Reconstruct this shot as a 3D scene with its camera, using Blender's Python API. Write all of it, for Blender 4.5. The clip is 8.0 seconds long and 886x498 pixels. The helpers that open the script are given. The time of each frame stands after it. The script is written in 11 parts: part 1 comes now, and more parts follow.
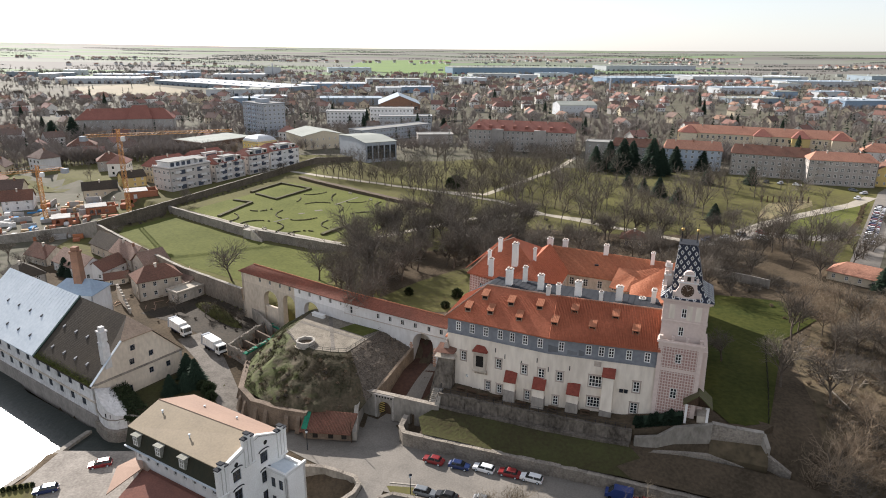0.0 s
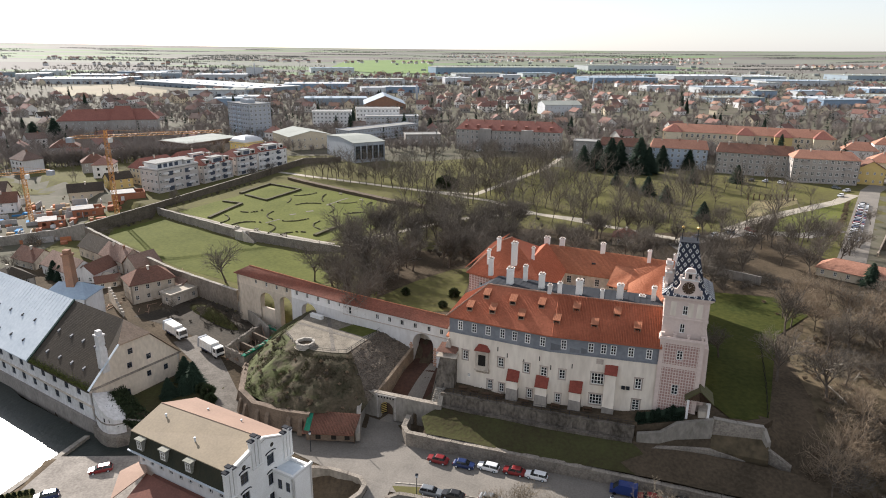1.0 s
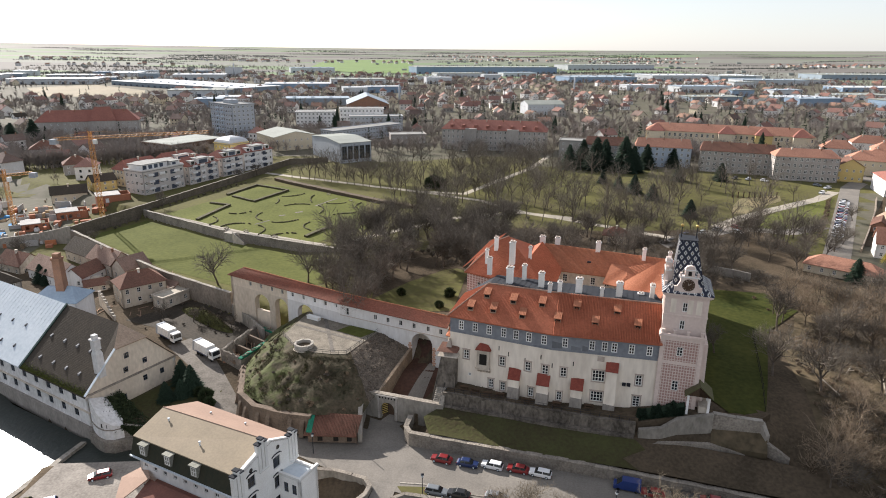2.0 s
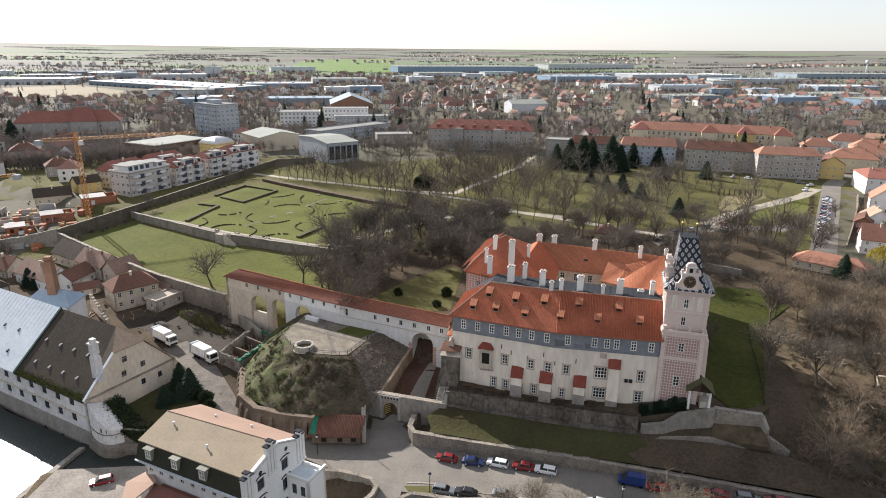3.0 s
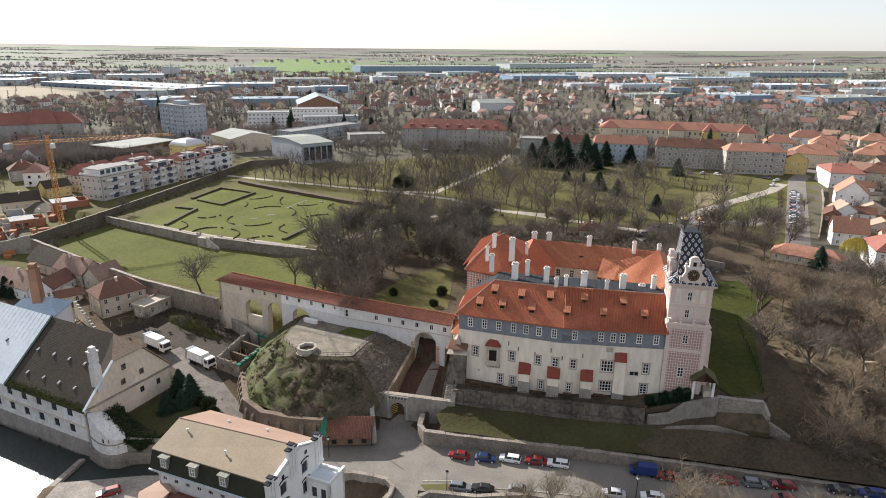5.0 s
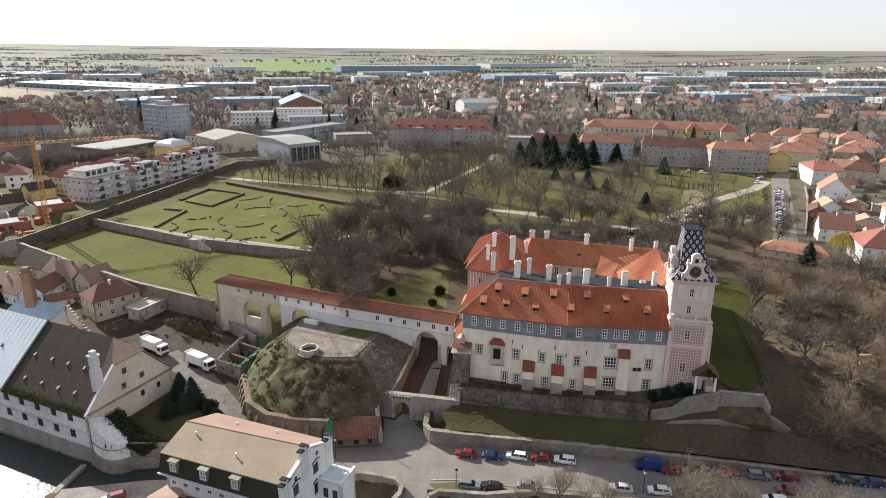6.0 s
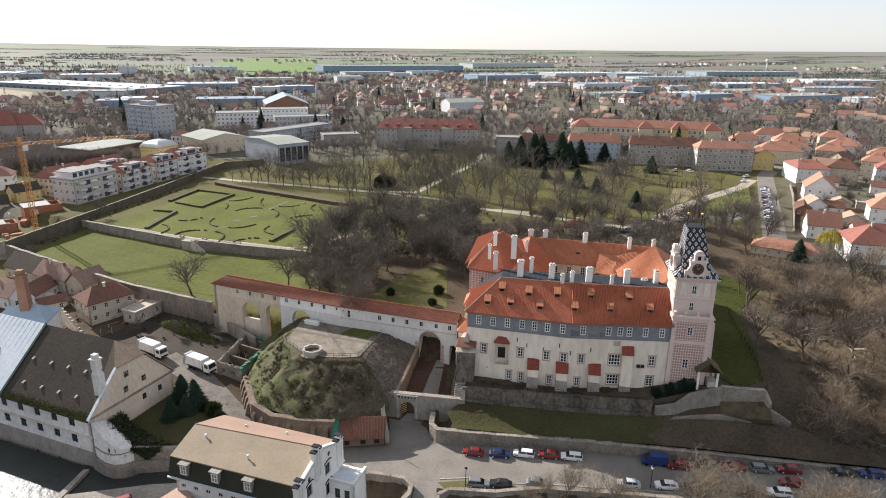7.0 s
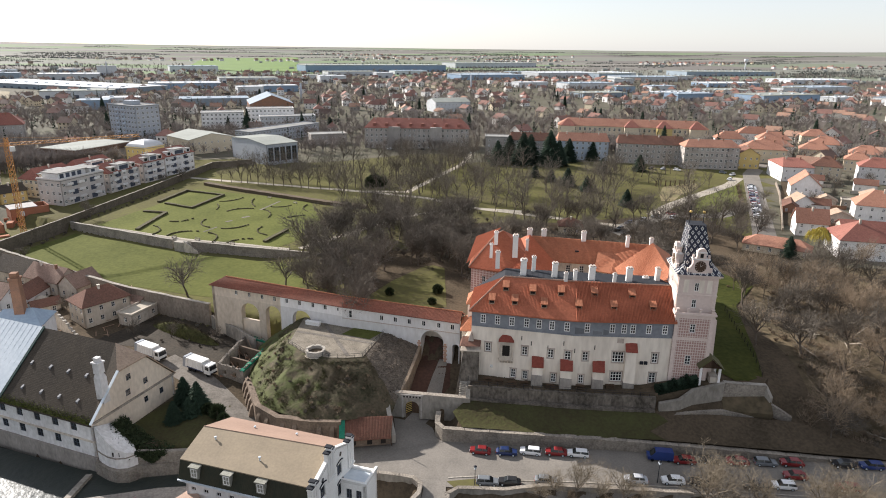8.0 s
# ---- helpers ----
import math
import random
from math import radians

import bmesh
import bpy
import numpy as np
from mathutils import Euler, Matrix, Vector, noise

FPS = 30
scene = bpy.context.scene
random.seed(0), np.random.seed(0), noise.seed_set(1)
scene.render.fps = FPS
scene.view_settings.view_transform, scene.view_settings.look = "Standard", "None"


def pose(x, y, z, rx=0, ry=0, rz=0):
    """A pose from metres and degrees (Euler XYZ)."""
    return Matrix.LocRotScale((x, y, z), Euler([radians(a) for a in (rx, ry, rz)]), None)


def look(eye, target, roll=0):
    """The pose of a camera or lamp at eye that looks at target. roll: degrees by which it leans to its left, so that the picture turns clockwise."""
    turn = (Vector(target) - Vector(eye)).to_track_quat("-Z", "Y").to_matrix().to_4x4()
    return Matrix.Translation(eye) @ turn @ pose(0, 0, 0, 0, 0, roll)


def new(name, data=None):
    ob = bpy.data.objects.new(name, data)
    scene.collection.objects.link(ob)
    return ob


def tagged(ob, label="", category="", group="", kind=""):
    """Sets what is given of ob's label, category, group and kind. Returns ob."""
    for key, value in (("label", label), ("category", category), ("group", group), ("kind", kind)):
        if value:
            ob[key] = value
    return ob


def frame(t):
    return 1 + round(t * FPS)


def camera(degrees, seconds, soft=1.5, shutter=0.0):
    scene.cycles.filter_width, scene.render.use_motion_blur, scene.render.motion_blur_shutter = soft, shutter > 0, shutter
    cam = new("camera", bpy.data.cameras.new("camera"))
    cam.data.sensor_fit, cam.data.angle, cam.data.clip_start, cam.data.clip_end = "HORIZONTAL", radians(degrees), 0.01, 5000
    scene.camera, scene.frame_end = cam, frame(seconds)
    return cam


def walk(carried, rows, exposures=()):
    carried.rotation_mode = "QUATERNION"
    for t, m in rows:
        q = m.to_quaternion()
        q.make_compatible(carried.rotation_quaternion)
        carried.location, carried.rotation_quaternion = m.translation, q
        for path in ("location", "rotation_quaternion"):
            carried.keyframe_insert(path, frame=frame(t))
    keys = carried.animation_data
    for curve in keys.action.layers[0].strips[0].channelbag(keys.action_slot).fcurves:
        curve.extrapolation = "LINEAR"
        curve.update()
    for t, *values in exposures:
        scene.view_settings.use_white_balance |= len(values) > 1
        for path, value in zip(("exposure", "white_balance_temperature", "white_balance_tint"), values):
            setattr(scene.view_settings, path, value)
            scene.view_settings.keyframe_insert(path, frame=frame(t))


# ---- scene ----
cam = camera(69.7, 8.0, soft=1.0)
PATH = [
    (0, (-1.828, 0.28, 78.701), (-1.833, 2.186, 78.096), 0.6),
    (0.5, (-3.765, 0.123, 78.714), (-3.744, 2.029, 78.109), 0.6),
    (1, (-5.702, -0.006, 78.75), (-5.654, 1.9, 78.145), 0.6),
    (1.5, (-7.731, -0.069, 78.802), (-7.653, 1.836, 78.197), 0.6),
    (3, (-14.186, -0.147, 78.928), (-14.02, 1.751, 78.322), 0.6),
    (3.5, (-16.446, -0.109, 78.945), (-16.251, 1.786, 78.339), 0.6),
    (4, (-18.755, -0.04, 78.961), (-18.53, 1.852, 78.355), 0.6),
    (4.5, (-21.094, 0.062, 78.932), (-20.84, 1.951, 78.326), 0.6),
    (6, (-28.291, 0.651, 78.866), (-27.949, 2.526, 78.26), 0.6),
    (6.5, (-30.663, 0.884, 78.861), (-30.293, 2.753, 78.255), 0.6),
    (7, (-33.056, 1.226, 78.843), (-32.659, 3.09, 78.237), 0.7),
    (7.5, (-35.394, 1.577, 78.828), (-34.971, 3.435, 78.222), 0.7),
    (8, (-37.725, 2.043, 78.813), (-37.274, 3.895, 78.206), 0.8),
]
EXPOSURE, KELVIN, TINT = 0.98, 6150, 13
walk(cam, [(t, look(eye, target, roll)) for t, eye, target, roll in PATH], [(0, EXPOSURE, KELVIN, TINT), (8, EXPOSURE, KELVIN, TINT)])

# ---- sky and sun ----
SUN_AZ, SUN_EL = -35.5, 27.0   # azimuth from +y towards +x, elevation
world = bpy.data.worlds.new("sky")
scene.world = world
world.use_nodes = True
_wn = world.node_tree.nodes
_sky = _wn.new("ShaderNodeTexSky")
_sky.sky_type, _sky.sun_disc = "NISHITA", False
_sky.sun_elevation, _sky.sun_rotation = radians(SUN_EL), radians(SUN_AZ)
_sky.air_density, _sky.dust_density, _sky.ozone_density = 1.0, 0.5, 1.0
_haze = _wn.new("ShaderNodeHueSaturation")     # thin high cloud takes colour from the sky
_haze.inputs["Saturation"].default_value = 0.7
_veil = _wn.new("ShaderNodeMix")
_veil.data_type = "RGBA"
_veil.inputs[0].default_value, _veil.inputs[7].default_value = 0.41, (8.8, 8.9, 8.9, 1)
world.node_tree.links.new(_sky.outputs[0], _haze.inputs["Color"])
world.node_tree.links.new(_haze.outputs[0], _veil.inputs[6])
world.node_tree.links.new(_veil.outputs[2], _wn["Background"].inputs[0])
_wn["Background"].inputs[1].default_value = 0.065
sun_dir = Vector((math.sin(radians(SUN_AZ)) * math.cos(radians(SUN_EL)), math.cos(radians(SUN_AZ)) * math.cos(radians(SUN_EL)), math.sin(radians(SUN_EL))))
_sl = bpy.data.lights.new("sun", "SUN")
_sl.energy, _sl.angle, _sl.color = 5.0, radians(0.6), (1.0, 0.93, 0.82)
sun = new("sun", _sl)
sun.matrix_world = look(sun_dir * 400, (0, 0, 0))


# ---- materials ----
def mat(name, c1, c2=None, rough=0.85, s1=0.25, s2=3.0, bump=0.25, metal=0.0, stretch=(1, 1, 1), vary=0.12, spec=0.1):
    """Two colours mixed by a coarse and a fine noise, a bump of the fine one, a little change from object to object."""
    m = bpy.data.materials.new(name)
    m.use_nodes = True
    nt = m.node_tree
    n, l = nt.nodes, nt.links
    b = n["Principled BSDF"]
    c2 = c2 or tuple(v * 0.7 for v in c1)
    tc, mp = n.new("ShaderNodeTexCoord"), n.new("ShaderNodeMapping")
    mp.inputs["Scale"].default_value = stretch
    l.new(tc.outputs["Object"], mp.inputs[0])
    na, nb = n.new("ShaderNodeTexNoise"), n.new("ShaderNodeTexNoise")
    na.inputs["Scale"].default_value, na.inputs["Detail"].default_value = s1, 4
    nb.inputs["Scale"].default_value, nb.inputs["Detail"].default_value = s2, 3
    l.new(mp.outputs[0], na.inputs["Vector"]), l.new(mp.outputs[0], nb.inputs["Vector"])
    ad = n.new("ShaderNodeMath")
    ad.operation = "ADD"
    l.new(na.outputs[0], ad.inputs[0]), l.new(nb.outputs[0], ad.inputs[1])
    rp = n.new("ShaderNodeMapRange")
    rp.inputs[1].default_value, rp.inputs[2].default_value = 0.7, 1.3
    l.new(ad.outputs[0], rp.inputs[0])
    mx = n.new("ShaderNodeMix")
    mx.data_type = "RGBA"
    mx.inputs[6].default_value, mx.inputs[7].default_value = (*c1, 1), (*c2, 1)
    l.new(rp.outputs[0], mx.inputs[0])
    hv, oi, mr = n.new("ShaderNodeHueSaturation"), n.new("ShaderNodeObjectInfo"), n.new("ShaderNodeMapRange")
    mr.inputs[3].default_value, mr.inputs[4].default_value = 1 - vary, 1 + vary
    l.new(oi.outputs["Random"], mr.inputs[0]), l.new(mr.outputs[0], hv.inputs["Value"])
    l.new(mx.outputs[2], hv.inputs["Color"]), l.new(hv.outputs[0], b.inputs["Base Color"])
    bp = n.new("ShaderNodeBump")
    bp.inputs["Strength"].default_value, bp.inputs["Distance"].default_value = bump, 0.15
    l.new(nb.outputs[0], bp.inputs["Height"]), l.new(bp.outputs[0], b.inputs["Normal"])
    b.inputs["Roughness"].default_value, b.inputs["Metallic"].default_value = rough, metal
    b.inputs["Specular IOR Level"].default_value = spec
    m["colour"], m["bump"] = hv.name, bp.name
    return m


def tile_mat(name, c1, c2, row=0.33, col=0.24, vary=0.06):
    """Roof tiles: courses by height, single tiles of slightly different colour, lichen and soot."""
    m = mat(name, c1, c2, rough=0.8, s1=0.12, s2=5.0, bump=0.04, vary=vary)
    nt = m.node_tree
    n, l = nt.nodes, nt.links
    b = n["Principled BSDF"]
    tc, mp = n.new("ShaderNodeTexCoord"), n.new("ShaderNodeMapping")
    mp.inputs["Scale"].default_value = (1 / col, 1 / col, 1 / (row * 0.65))
    l.new(tc.outputs["Object"], mp.inputs[0])
    vo = n.new("ShaderNodeTexVoronoi")
    vo.inputs["Scale"].default_value = 0.6
    l.new(mp.outputs[0], vo.inputs["Vector"])
    sx = n.new("ShaderNodeSeparateXYZ")
    l.new(mp.outputs[0], sx.inputs[0])
    fr = n.new("ShaderNodeMath")
    fr.operation = "FRACT"
    l.new(sx.outputs[2], fr.inputs[0])
    hs = n.new("ShaderNodeHueSaturation")
    l.new(n[m["colour"]].outputs[0], hs.inputs["Color"])
    sr, mr = n.new("ShaderNodeSeparateColor"), n.new("ShaderNodeMapRange")
    mr.inputs[3].default_value, mr.inputs[4].default_value = 0.88, 1.12
    l.new(vo.outputs["Color"], sr.inputs[0]), l.new(sr.outputs[0], mr.inputs[0]), l.new(mr.outputs[0], hs.inputs["Value"])
    l.new(hs.outputs[0], b.inputs["Base Color"])
    bp = n.new("ShaderNodeBump")
    bp.inputs["Strength"].default_value, bp.inputs["Distance"].default_value = 0.7, 0.06
    l.new(fr.outputs[0], bp.inputs["Height"]), l.new(n[m["bump"]].outputs[0], bp.inputs["Normal"])
    l.new(bp.outputs[0], b.inputs["Normal"])
    return m


def glass_mat(name, c=(0.015, 0.018, 0.02), rough=0.08):
    m = mat(name, c, tuple(v * 1.6 for v in c), rough=rough, bump=0.02, s2=0.6, spec=0.6, vary=0.3)
    return m


PLASTER = mat("cream_plaster", (0.82, 0.735, 0.625), (0.63, 0.55, 0.46), s1=0.16, s2=1.3, stretch=(1, 1, 0.25), bump=0.12, vary=0.02)
PLASTER_GREY = mat("grey_plaster", (0.24, 0.25, 0.265), (0.17, 0.18, 0.2), s1=0.15, s2=1.2, bump=0.12, vary=0.02)
PLASTER_OLD = mat("weathered_plaster", (0.6, 0.53, 0.44), (0.36, 0.31, 0.255), s1=0.16, s2=1.4, stretch=(1, 1, 0.5), bump=0.3)
PLASTER_WHITE = mat("white_plaster", (0.78, 0.76, 0.74), (0.64, 0.61, 0.58), s1=0.15, s2=1.5, stretch=(1, 1, 0.4), bump=0.08)
PLASTER_PINK = mat("pinkish_plaster", (0.7, 0.58, 0.515), (0.6, 0.485, 0.43), s1=0.2, s2=2.0, bump=0.1, vary=0.02)
STONE = mat("rubble_stone", (0.33, 0.29, 0.24), (0.15, 0.13, 0.11), s1=0.35, s2=2.6, bump=0.9)
STONE_TRIM = mat("stone_trim", (0.5, 0.42, 0.36), (0.36, 0.3, 0.25), s1=0.6, s2=4, bump=0.2)
QUOIN = mat("salmon_quoin_stone", (0.5, 0.3, 0.2), (0.4, 0.25, 0.18), s1=0.6, s2=4, bump=0.2)
TILE_RED = tile_mat("red_tiles", (0.4, 0.133, 0.073), (0.325, 0.108, 0.061))
TILE_RIDGE = tile_mat("mortared_ridge_tiles", (0.46, 0.3, 0.22), (0.36, 0.22, 0.16))
TILE_CAP = tile_mat("dark_red_tiles", (0.25, 0.068, 0.048), (0.2, 0.055, 0.04))
TILE_ORANGE = tile_mat("orange_tiles", (0.41, 0.17, 0.096), (0.34, 0.137, 0.077))
TILE_CORRIDOR = tile_mat("weathered_red_tiles", (0.27, 0.105, 0.07), (0.16, 0.075, 0.055))
TILE_BROWN = tile_mat("brown_tiles", (0.2, 0.1, 0.07), (0.11, 0.065, 0.05))
TILE_DARK = tile_mat("dark_slates", (0.075, 0.06, 0.045), (0.05, 0.042, 0.034))
METAL_GREY = mat("grey_sheet_metal", (0.034, 0.036, 0.042), (0.022, 0.024, 0.029), rough=0.8, metal=0.0, s1=0.4, s2=2.0, bump=0.08)
METAL_PALE = mat("pale_sheet_metal", (0.6, 0.64, 0.67), (0.47, 0.52, 0.56), rough=0.6, metal=0.1, s1=0.12, s2=1.2, bump=0.06)
WHITE_PAINT = mat("white_paint", (0.8, 0.79, 0.76), (0.68, 0.66, 0.62), s2=4, bump=0.06, rough=0.6)
GLASS = glass_mat("window_glass")
MOSS = mat("roof_moss", (0.12, 0.13, 0.035), (0.07, 0.08, 0.025), s1=0.8, s2=5)
STONE_STAINED = mat("stained_masonry", (0.2, 0.172, 0.142), (0.055, 0.047, 0.038), s1=0.3, s2=1.5, stretch=(1.2, 1.2, 0.7), bump=0.7)
DARK = mat("dark_opening", (0.02, 0.018, 0.016), (0.03, 0.027, 0.024), bump=0.1)
GRASS = mat("lawn_grass", (0.124, 0.13, 0.04), (0.076, 0.084, 0.026), s1=0.07, s2=0.9, bump=0.5, spec=0.02)
# lawn grass with the castle's cast shadow put into its colour
GRASS_SHADOWED = mat("deep_green_grass", (0.075, 0.076, 0.022), (0.036, 0.045, 0.014), s1=0.07, s2=0.9, bump=0.5, spec=0.02)
GRASS_PARK = mat("park_grass", (0.12, 0.115, 0.042), (0.085, 0.074, 0.04), s1=0.05, s2=0.6, bump=0.5, spec=0.02)
# rough grass darkened in colour for ground lying in building shade
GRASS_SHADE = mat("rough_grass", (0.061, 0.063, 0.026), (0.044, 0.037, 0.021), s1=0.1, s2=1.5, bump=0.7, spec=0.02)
SOIL = mat("leaf_litter", (0.105, 0.08, 0.055), (0.05, 0.04, 0.028), s1=0.12, s2=1.6, bump=0.8, spec=0.02)
ASPHALT = mat("asphalt", (0.25, 0.225, 0.195), (0.17, 0.155, 0.136), s1=0.2, s2=3, bump=0.15)
LANE = mat("rough_lane", (0.19, 0.17, 0.147), (0.105, 0.092, 0.078), s1=0.35, s2=2.2, bump=0.5)
PATH_SAND = mat("pale_gravel", (0.42, 0.37, 0.3), (0.3, 0.27, 0.22), s1=0.3, s2=3, bump=0.2)
BARK = mat("bark", (0.16, 0.13, 0.102), (0.09, 0.073, 0.058), s1=0.8, s2=6, bump=0.6)
TWIGS_STREET = mat("straw_coloured_twigs", (0.28, 0.23, 0.165), (0.2, 0.165, 0.12), s1=0.3, s2=4, bump=0.2, vary=0.15)
TWIGS_PALE = mat("pale_bare_twigs", (0.29, 0.222, 0.155), (0.19, 0.145, 0.102), s1=0.3, s2=4, bump=0.2, vary=0.2)
TWIGS = mat("bare_twigs", (0.17, 0.145, 0.118), (0.105, 0.09, 0.073), s1=0.3, s2=4, bump=0.2, vary=0.25)
EVERGREEN = mat("evergreen_leaves", (0.055, 0.07, 0.032), (0.03, 0.042, 0.022), s1=0.7, s2=5, bump=0.5, vary=0.2)
TILE_TAN = tile_mat("pale_tan_tiles", (0.4, 0.3, 0.22), (0.3, 0.22, 0.16))
PLASTER_BEIGE = mat("beige_plaster", (0.64, 0.55, 0.44), (0.46, 0.39, 0.31), s1=0.16, s2=1.4, stretch=(1, 1, 0.5), bump=0.3)
NEEDLES = mat("conifer_needles", (0.034, 0.054, 0.034), (0.02, 0.034, 0.022), s1=0.7, s2=5, bump=0.5, vary=0.2)
HEDGE = mat("clipped_hedge", (0.085, 0.085, 0.04), (0.095, 0.075, 0.047), s1=0.8, s2=5, bump=0.9)
HEDGE_BROWN = mat("brown_beech_hedge", (0.13, 0.095, 0.065), (0.075, 0.06, 0.042), s1=0.8, s2=5, bump=0.9)
DORMER_WOOD = mat("weathered_dormer_wood", (0.36, 0.24, 0.17), (0.24, 0.16, 0.11), s1=1, s2=8)
WOOD_DARK = mat("dark_wood", (0.1, 0.065, 0.042), (0.06, 0.04, 0.028), s1=1, s2=8, stretch=(1, 1, 0.3))


# ---- mesh helpers ----
class M:
    def __init__(self):
        self.v, self.f = [], []

    def face(self, *pts):
        k = len(self.v)
        self.v += [tuple(p) for p in pts]
        self.f.append(tuple(range(k, k + len(pts))))

    def box(self, x0, x1, y0, y1, z0, z1):
        self.prism([(x0, y0), (x1, y0), (x1, y1), (x0, y1)], z0, z1)

    def prism(self, poly, z0, z1, poly1=None):
        """A closed prism; z0 and z1 may be lists, one height a corner."""
        n, k = len(poly), len(self.v)
        a = z0 if isinstance(z0, (list, tuple)) else [z0] * n
        b = z1 if isinstance(z1, (list, tuple)) else [z1] * n
        q = poly1 or poly
        self.v += [(p[0], p[1], a[i]) for i, p in enumerate(poly)] + [(p[0], p[1], b[i]) for i, p in enumerate(q)]
        self.f += [tuple(range(k + n - 1, k - 1, -1)), tuple(range(k + n, k + 2 * n))]
        self.f += [(k + i, k + (i + 1) % n, k + n + (i + 1) % n, k + n + i) for i in range(n)]

    def tube(self, p, q, r0, r1, n=5):
        p, q = Vector(p), Vector(q)
        w = (q - p).normalized() if (q - p).length > 1e-6 else Vector((0, 0, 1))
        a = w.orthogonal().normalized()
        b = w.cross(a)
        k = len(self.v)
        for c, r in ((p, r0), (q, r1)):
            for i in range(n):
                t = 2 * math.pi * i / n
                self.v.append(tuple(c + (a * math.cos(t) + b * math.sin(t)) * r))
        self.f += [(k + i, k + (i + 1) % n, k + n + (i + 1) % n, k + n + i) for i in range(n)]
        if n > 3:
            self.f += [tuple(range(k + n - 1, k - 1, -1)), tuple(range(k + n, k + 2 * n))]

    def wall(self, p0, p1, z0, z1, holes=(), thick=0.5):
        """A wall from p0 to p1 with openings (u0, u1, v0, v1); its outer face looks to the right of the way from p0 to p1."""
        p0, p1 = Vector((*p0, 0)), Vector((*p1, 0))
        length = (p1 - p0).length
        u = (p1 - p0) / length
        back = Vector((-u.y, u.x, 0)) * thick
        holes = [(max(a, 0.05), min(b, length - 0.05), max(c, z0 + 0.02), min(d, z1 - 0.02)) for a, b, c, d in holes]
        us = sorted({0.0, length, *[h[0] for h in holes], *[h[1] for h in holes]})
        vs = sorted({z0, z1, *[h[2] for h in holes], *[h[3] for h in holes]})

        def at(a, z, deep=False):
            q = p0 + u * a + (back if deep else Vector())
            return (q.x, q.y, z)

        for a, b in zip(us, us[1:]):
            for c, d in zip(vs, vs[1:]):
                x, z = (a + b) / 2, (c + d) / 2
                if any(h[0] < x < h[1] and h[2] < z < h[3] for h in holes):
                    continue
                self.face(at(a, c), at(b, c), at(b, d), at(a, d))
                self.face(at(b, c, True), at(a, c, True), at(a, d, True), at(b, d, True))
        for a, b, c, d in holes:
            self.face(at(a, c), at(a, c, True), at(b, c, True), at(b, c))
            self.face(at(a, d), at(b, d), at(b, d, True), at(a, d, True))
            self.face(at(a, c), at(a, d), at(a, d, True), at(a, c, True))
            self.face(at(b, c), at(b, c, True), at(b, d, True), at(b, d))
        self.face(at(0, z1), at(length, z1), at(length, z1, True), at(0, z1, True))
        self.face(at(0, z0), at(0, z0, True), at(length, z0, True), at(length, z0))
        self.face(at(0, z0), at(0, z1), at(0, z1, True), at(0, z0, True))
        self.face(at(length, z0), at(length, z0, True), at(length, z1, True), at(length, z1))

    def slab(self, pts, down):
        """A flat polygon in space with thickness downwards: a roof plane."""
        n, k = len(pts), len(self.v)
        self.v += [tuple(p) for p in pts] + [(p[0], p[1], p[2] - down) for p in pts]
        self.f += [tuple(range(k, k + n)), tuple(range(k + 2 * n - 1, k + n - 1, -1))]
        self.f += [(k + i, k + n + i, k + n + (i + 1) % n, k + (i + 1) % n) for i in range(n)]

    def mesh(self, name, material, smooth=False):
        seen, where, verts = {}, [], []
        for p in self.v:
            k = (round(p[0], 3), round(p[1], 3), round(p[2], 3))
            if k not in seen:
                seen[k] = len(verts)
                verts.append(p)
            where.append(seen[k])
        faces = [tuple(dict.fromkeys(where[i] for i in f)) for f in self.f]
        me = bpy.data.meshes.new(name)
        me.from_pydata(verts, [], [f for f in faces if len(f) > 2])
        me.materials.append(material)
        if smooth:
            me.polygons.foreach_set("use_smooth", [True] * len(me.polygons))
        me.update()
        return me


def blade(m, p, d, length, w, rnd):
    o = d.cross(Vector((rnd.uniform(-1, 1), rnd.uniform(-1, 1), rnd.uniform(-1, 1))))
    o = o.normalized() * w if o.length > 1e-5 else Vector((w, 0, 0))
    k = len(m.v)
    m.v += [tuple(p - o), tuple(p + o), tuple(p + d * length)]
    m.f.append((k, k + 1, k + 2))


def part(name, m, material=None, parent=None, label="", at=None, smooth=False):
    """Links an M, or a mesh that is already made, as one object, under a thing or a part."""
    ob = new(name, m.mesh(name, material, smooth) if isinstance(m, M) else m)
    if parent:
        ob.parent = parent
    if at is not None:
        ob.matrix_basis = at
    return tagged(ob, label)


def thing(name, label, category, at=None, group="", kind=""):
    ob = new(name)
    ob.empty_display_size = 0.5
    if at is not None:
        ob.matrix_basis = at
    return tagged(ob, label, category, group, kind)


def turned(x, y, z, yaw):
    return pose(x, y, z, 0, 0, yaw)


_window_cache = {}
FAR = {"windows": False, "rows": None}      # far windows are one mesh, frame and pane together; past that, joined in rows


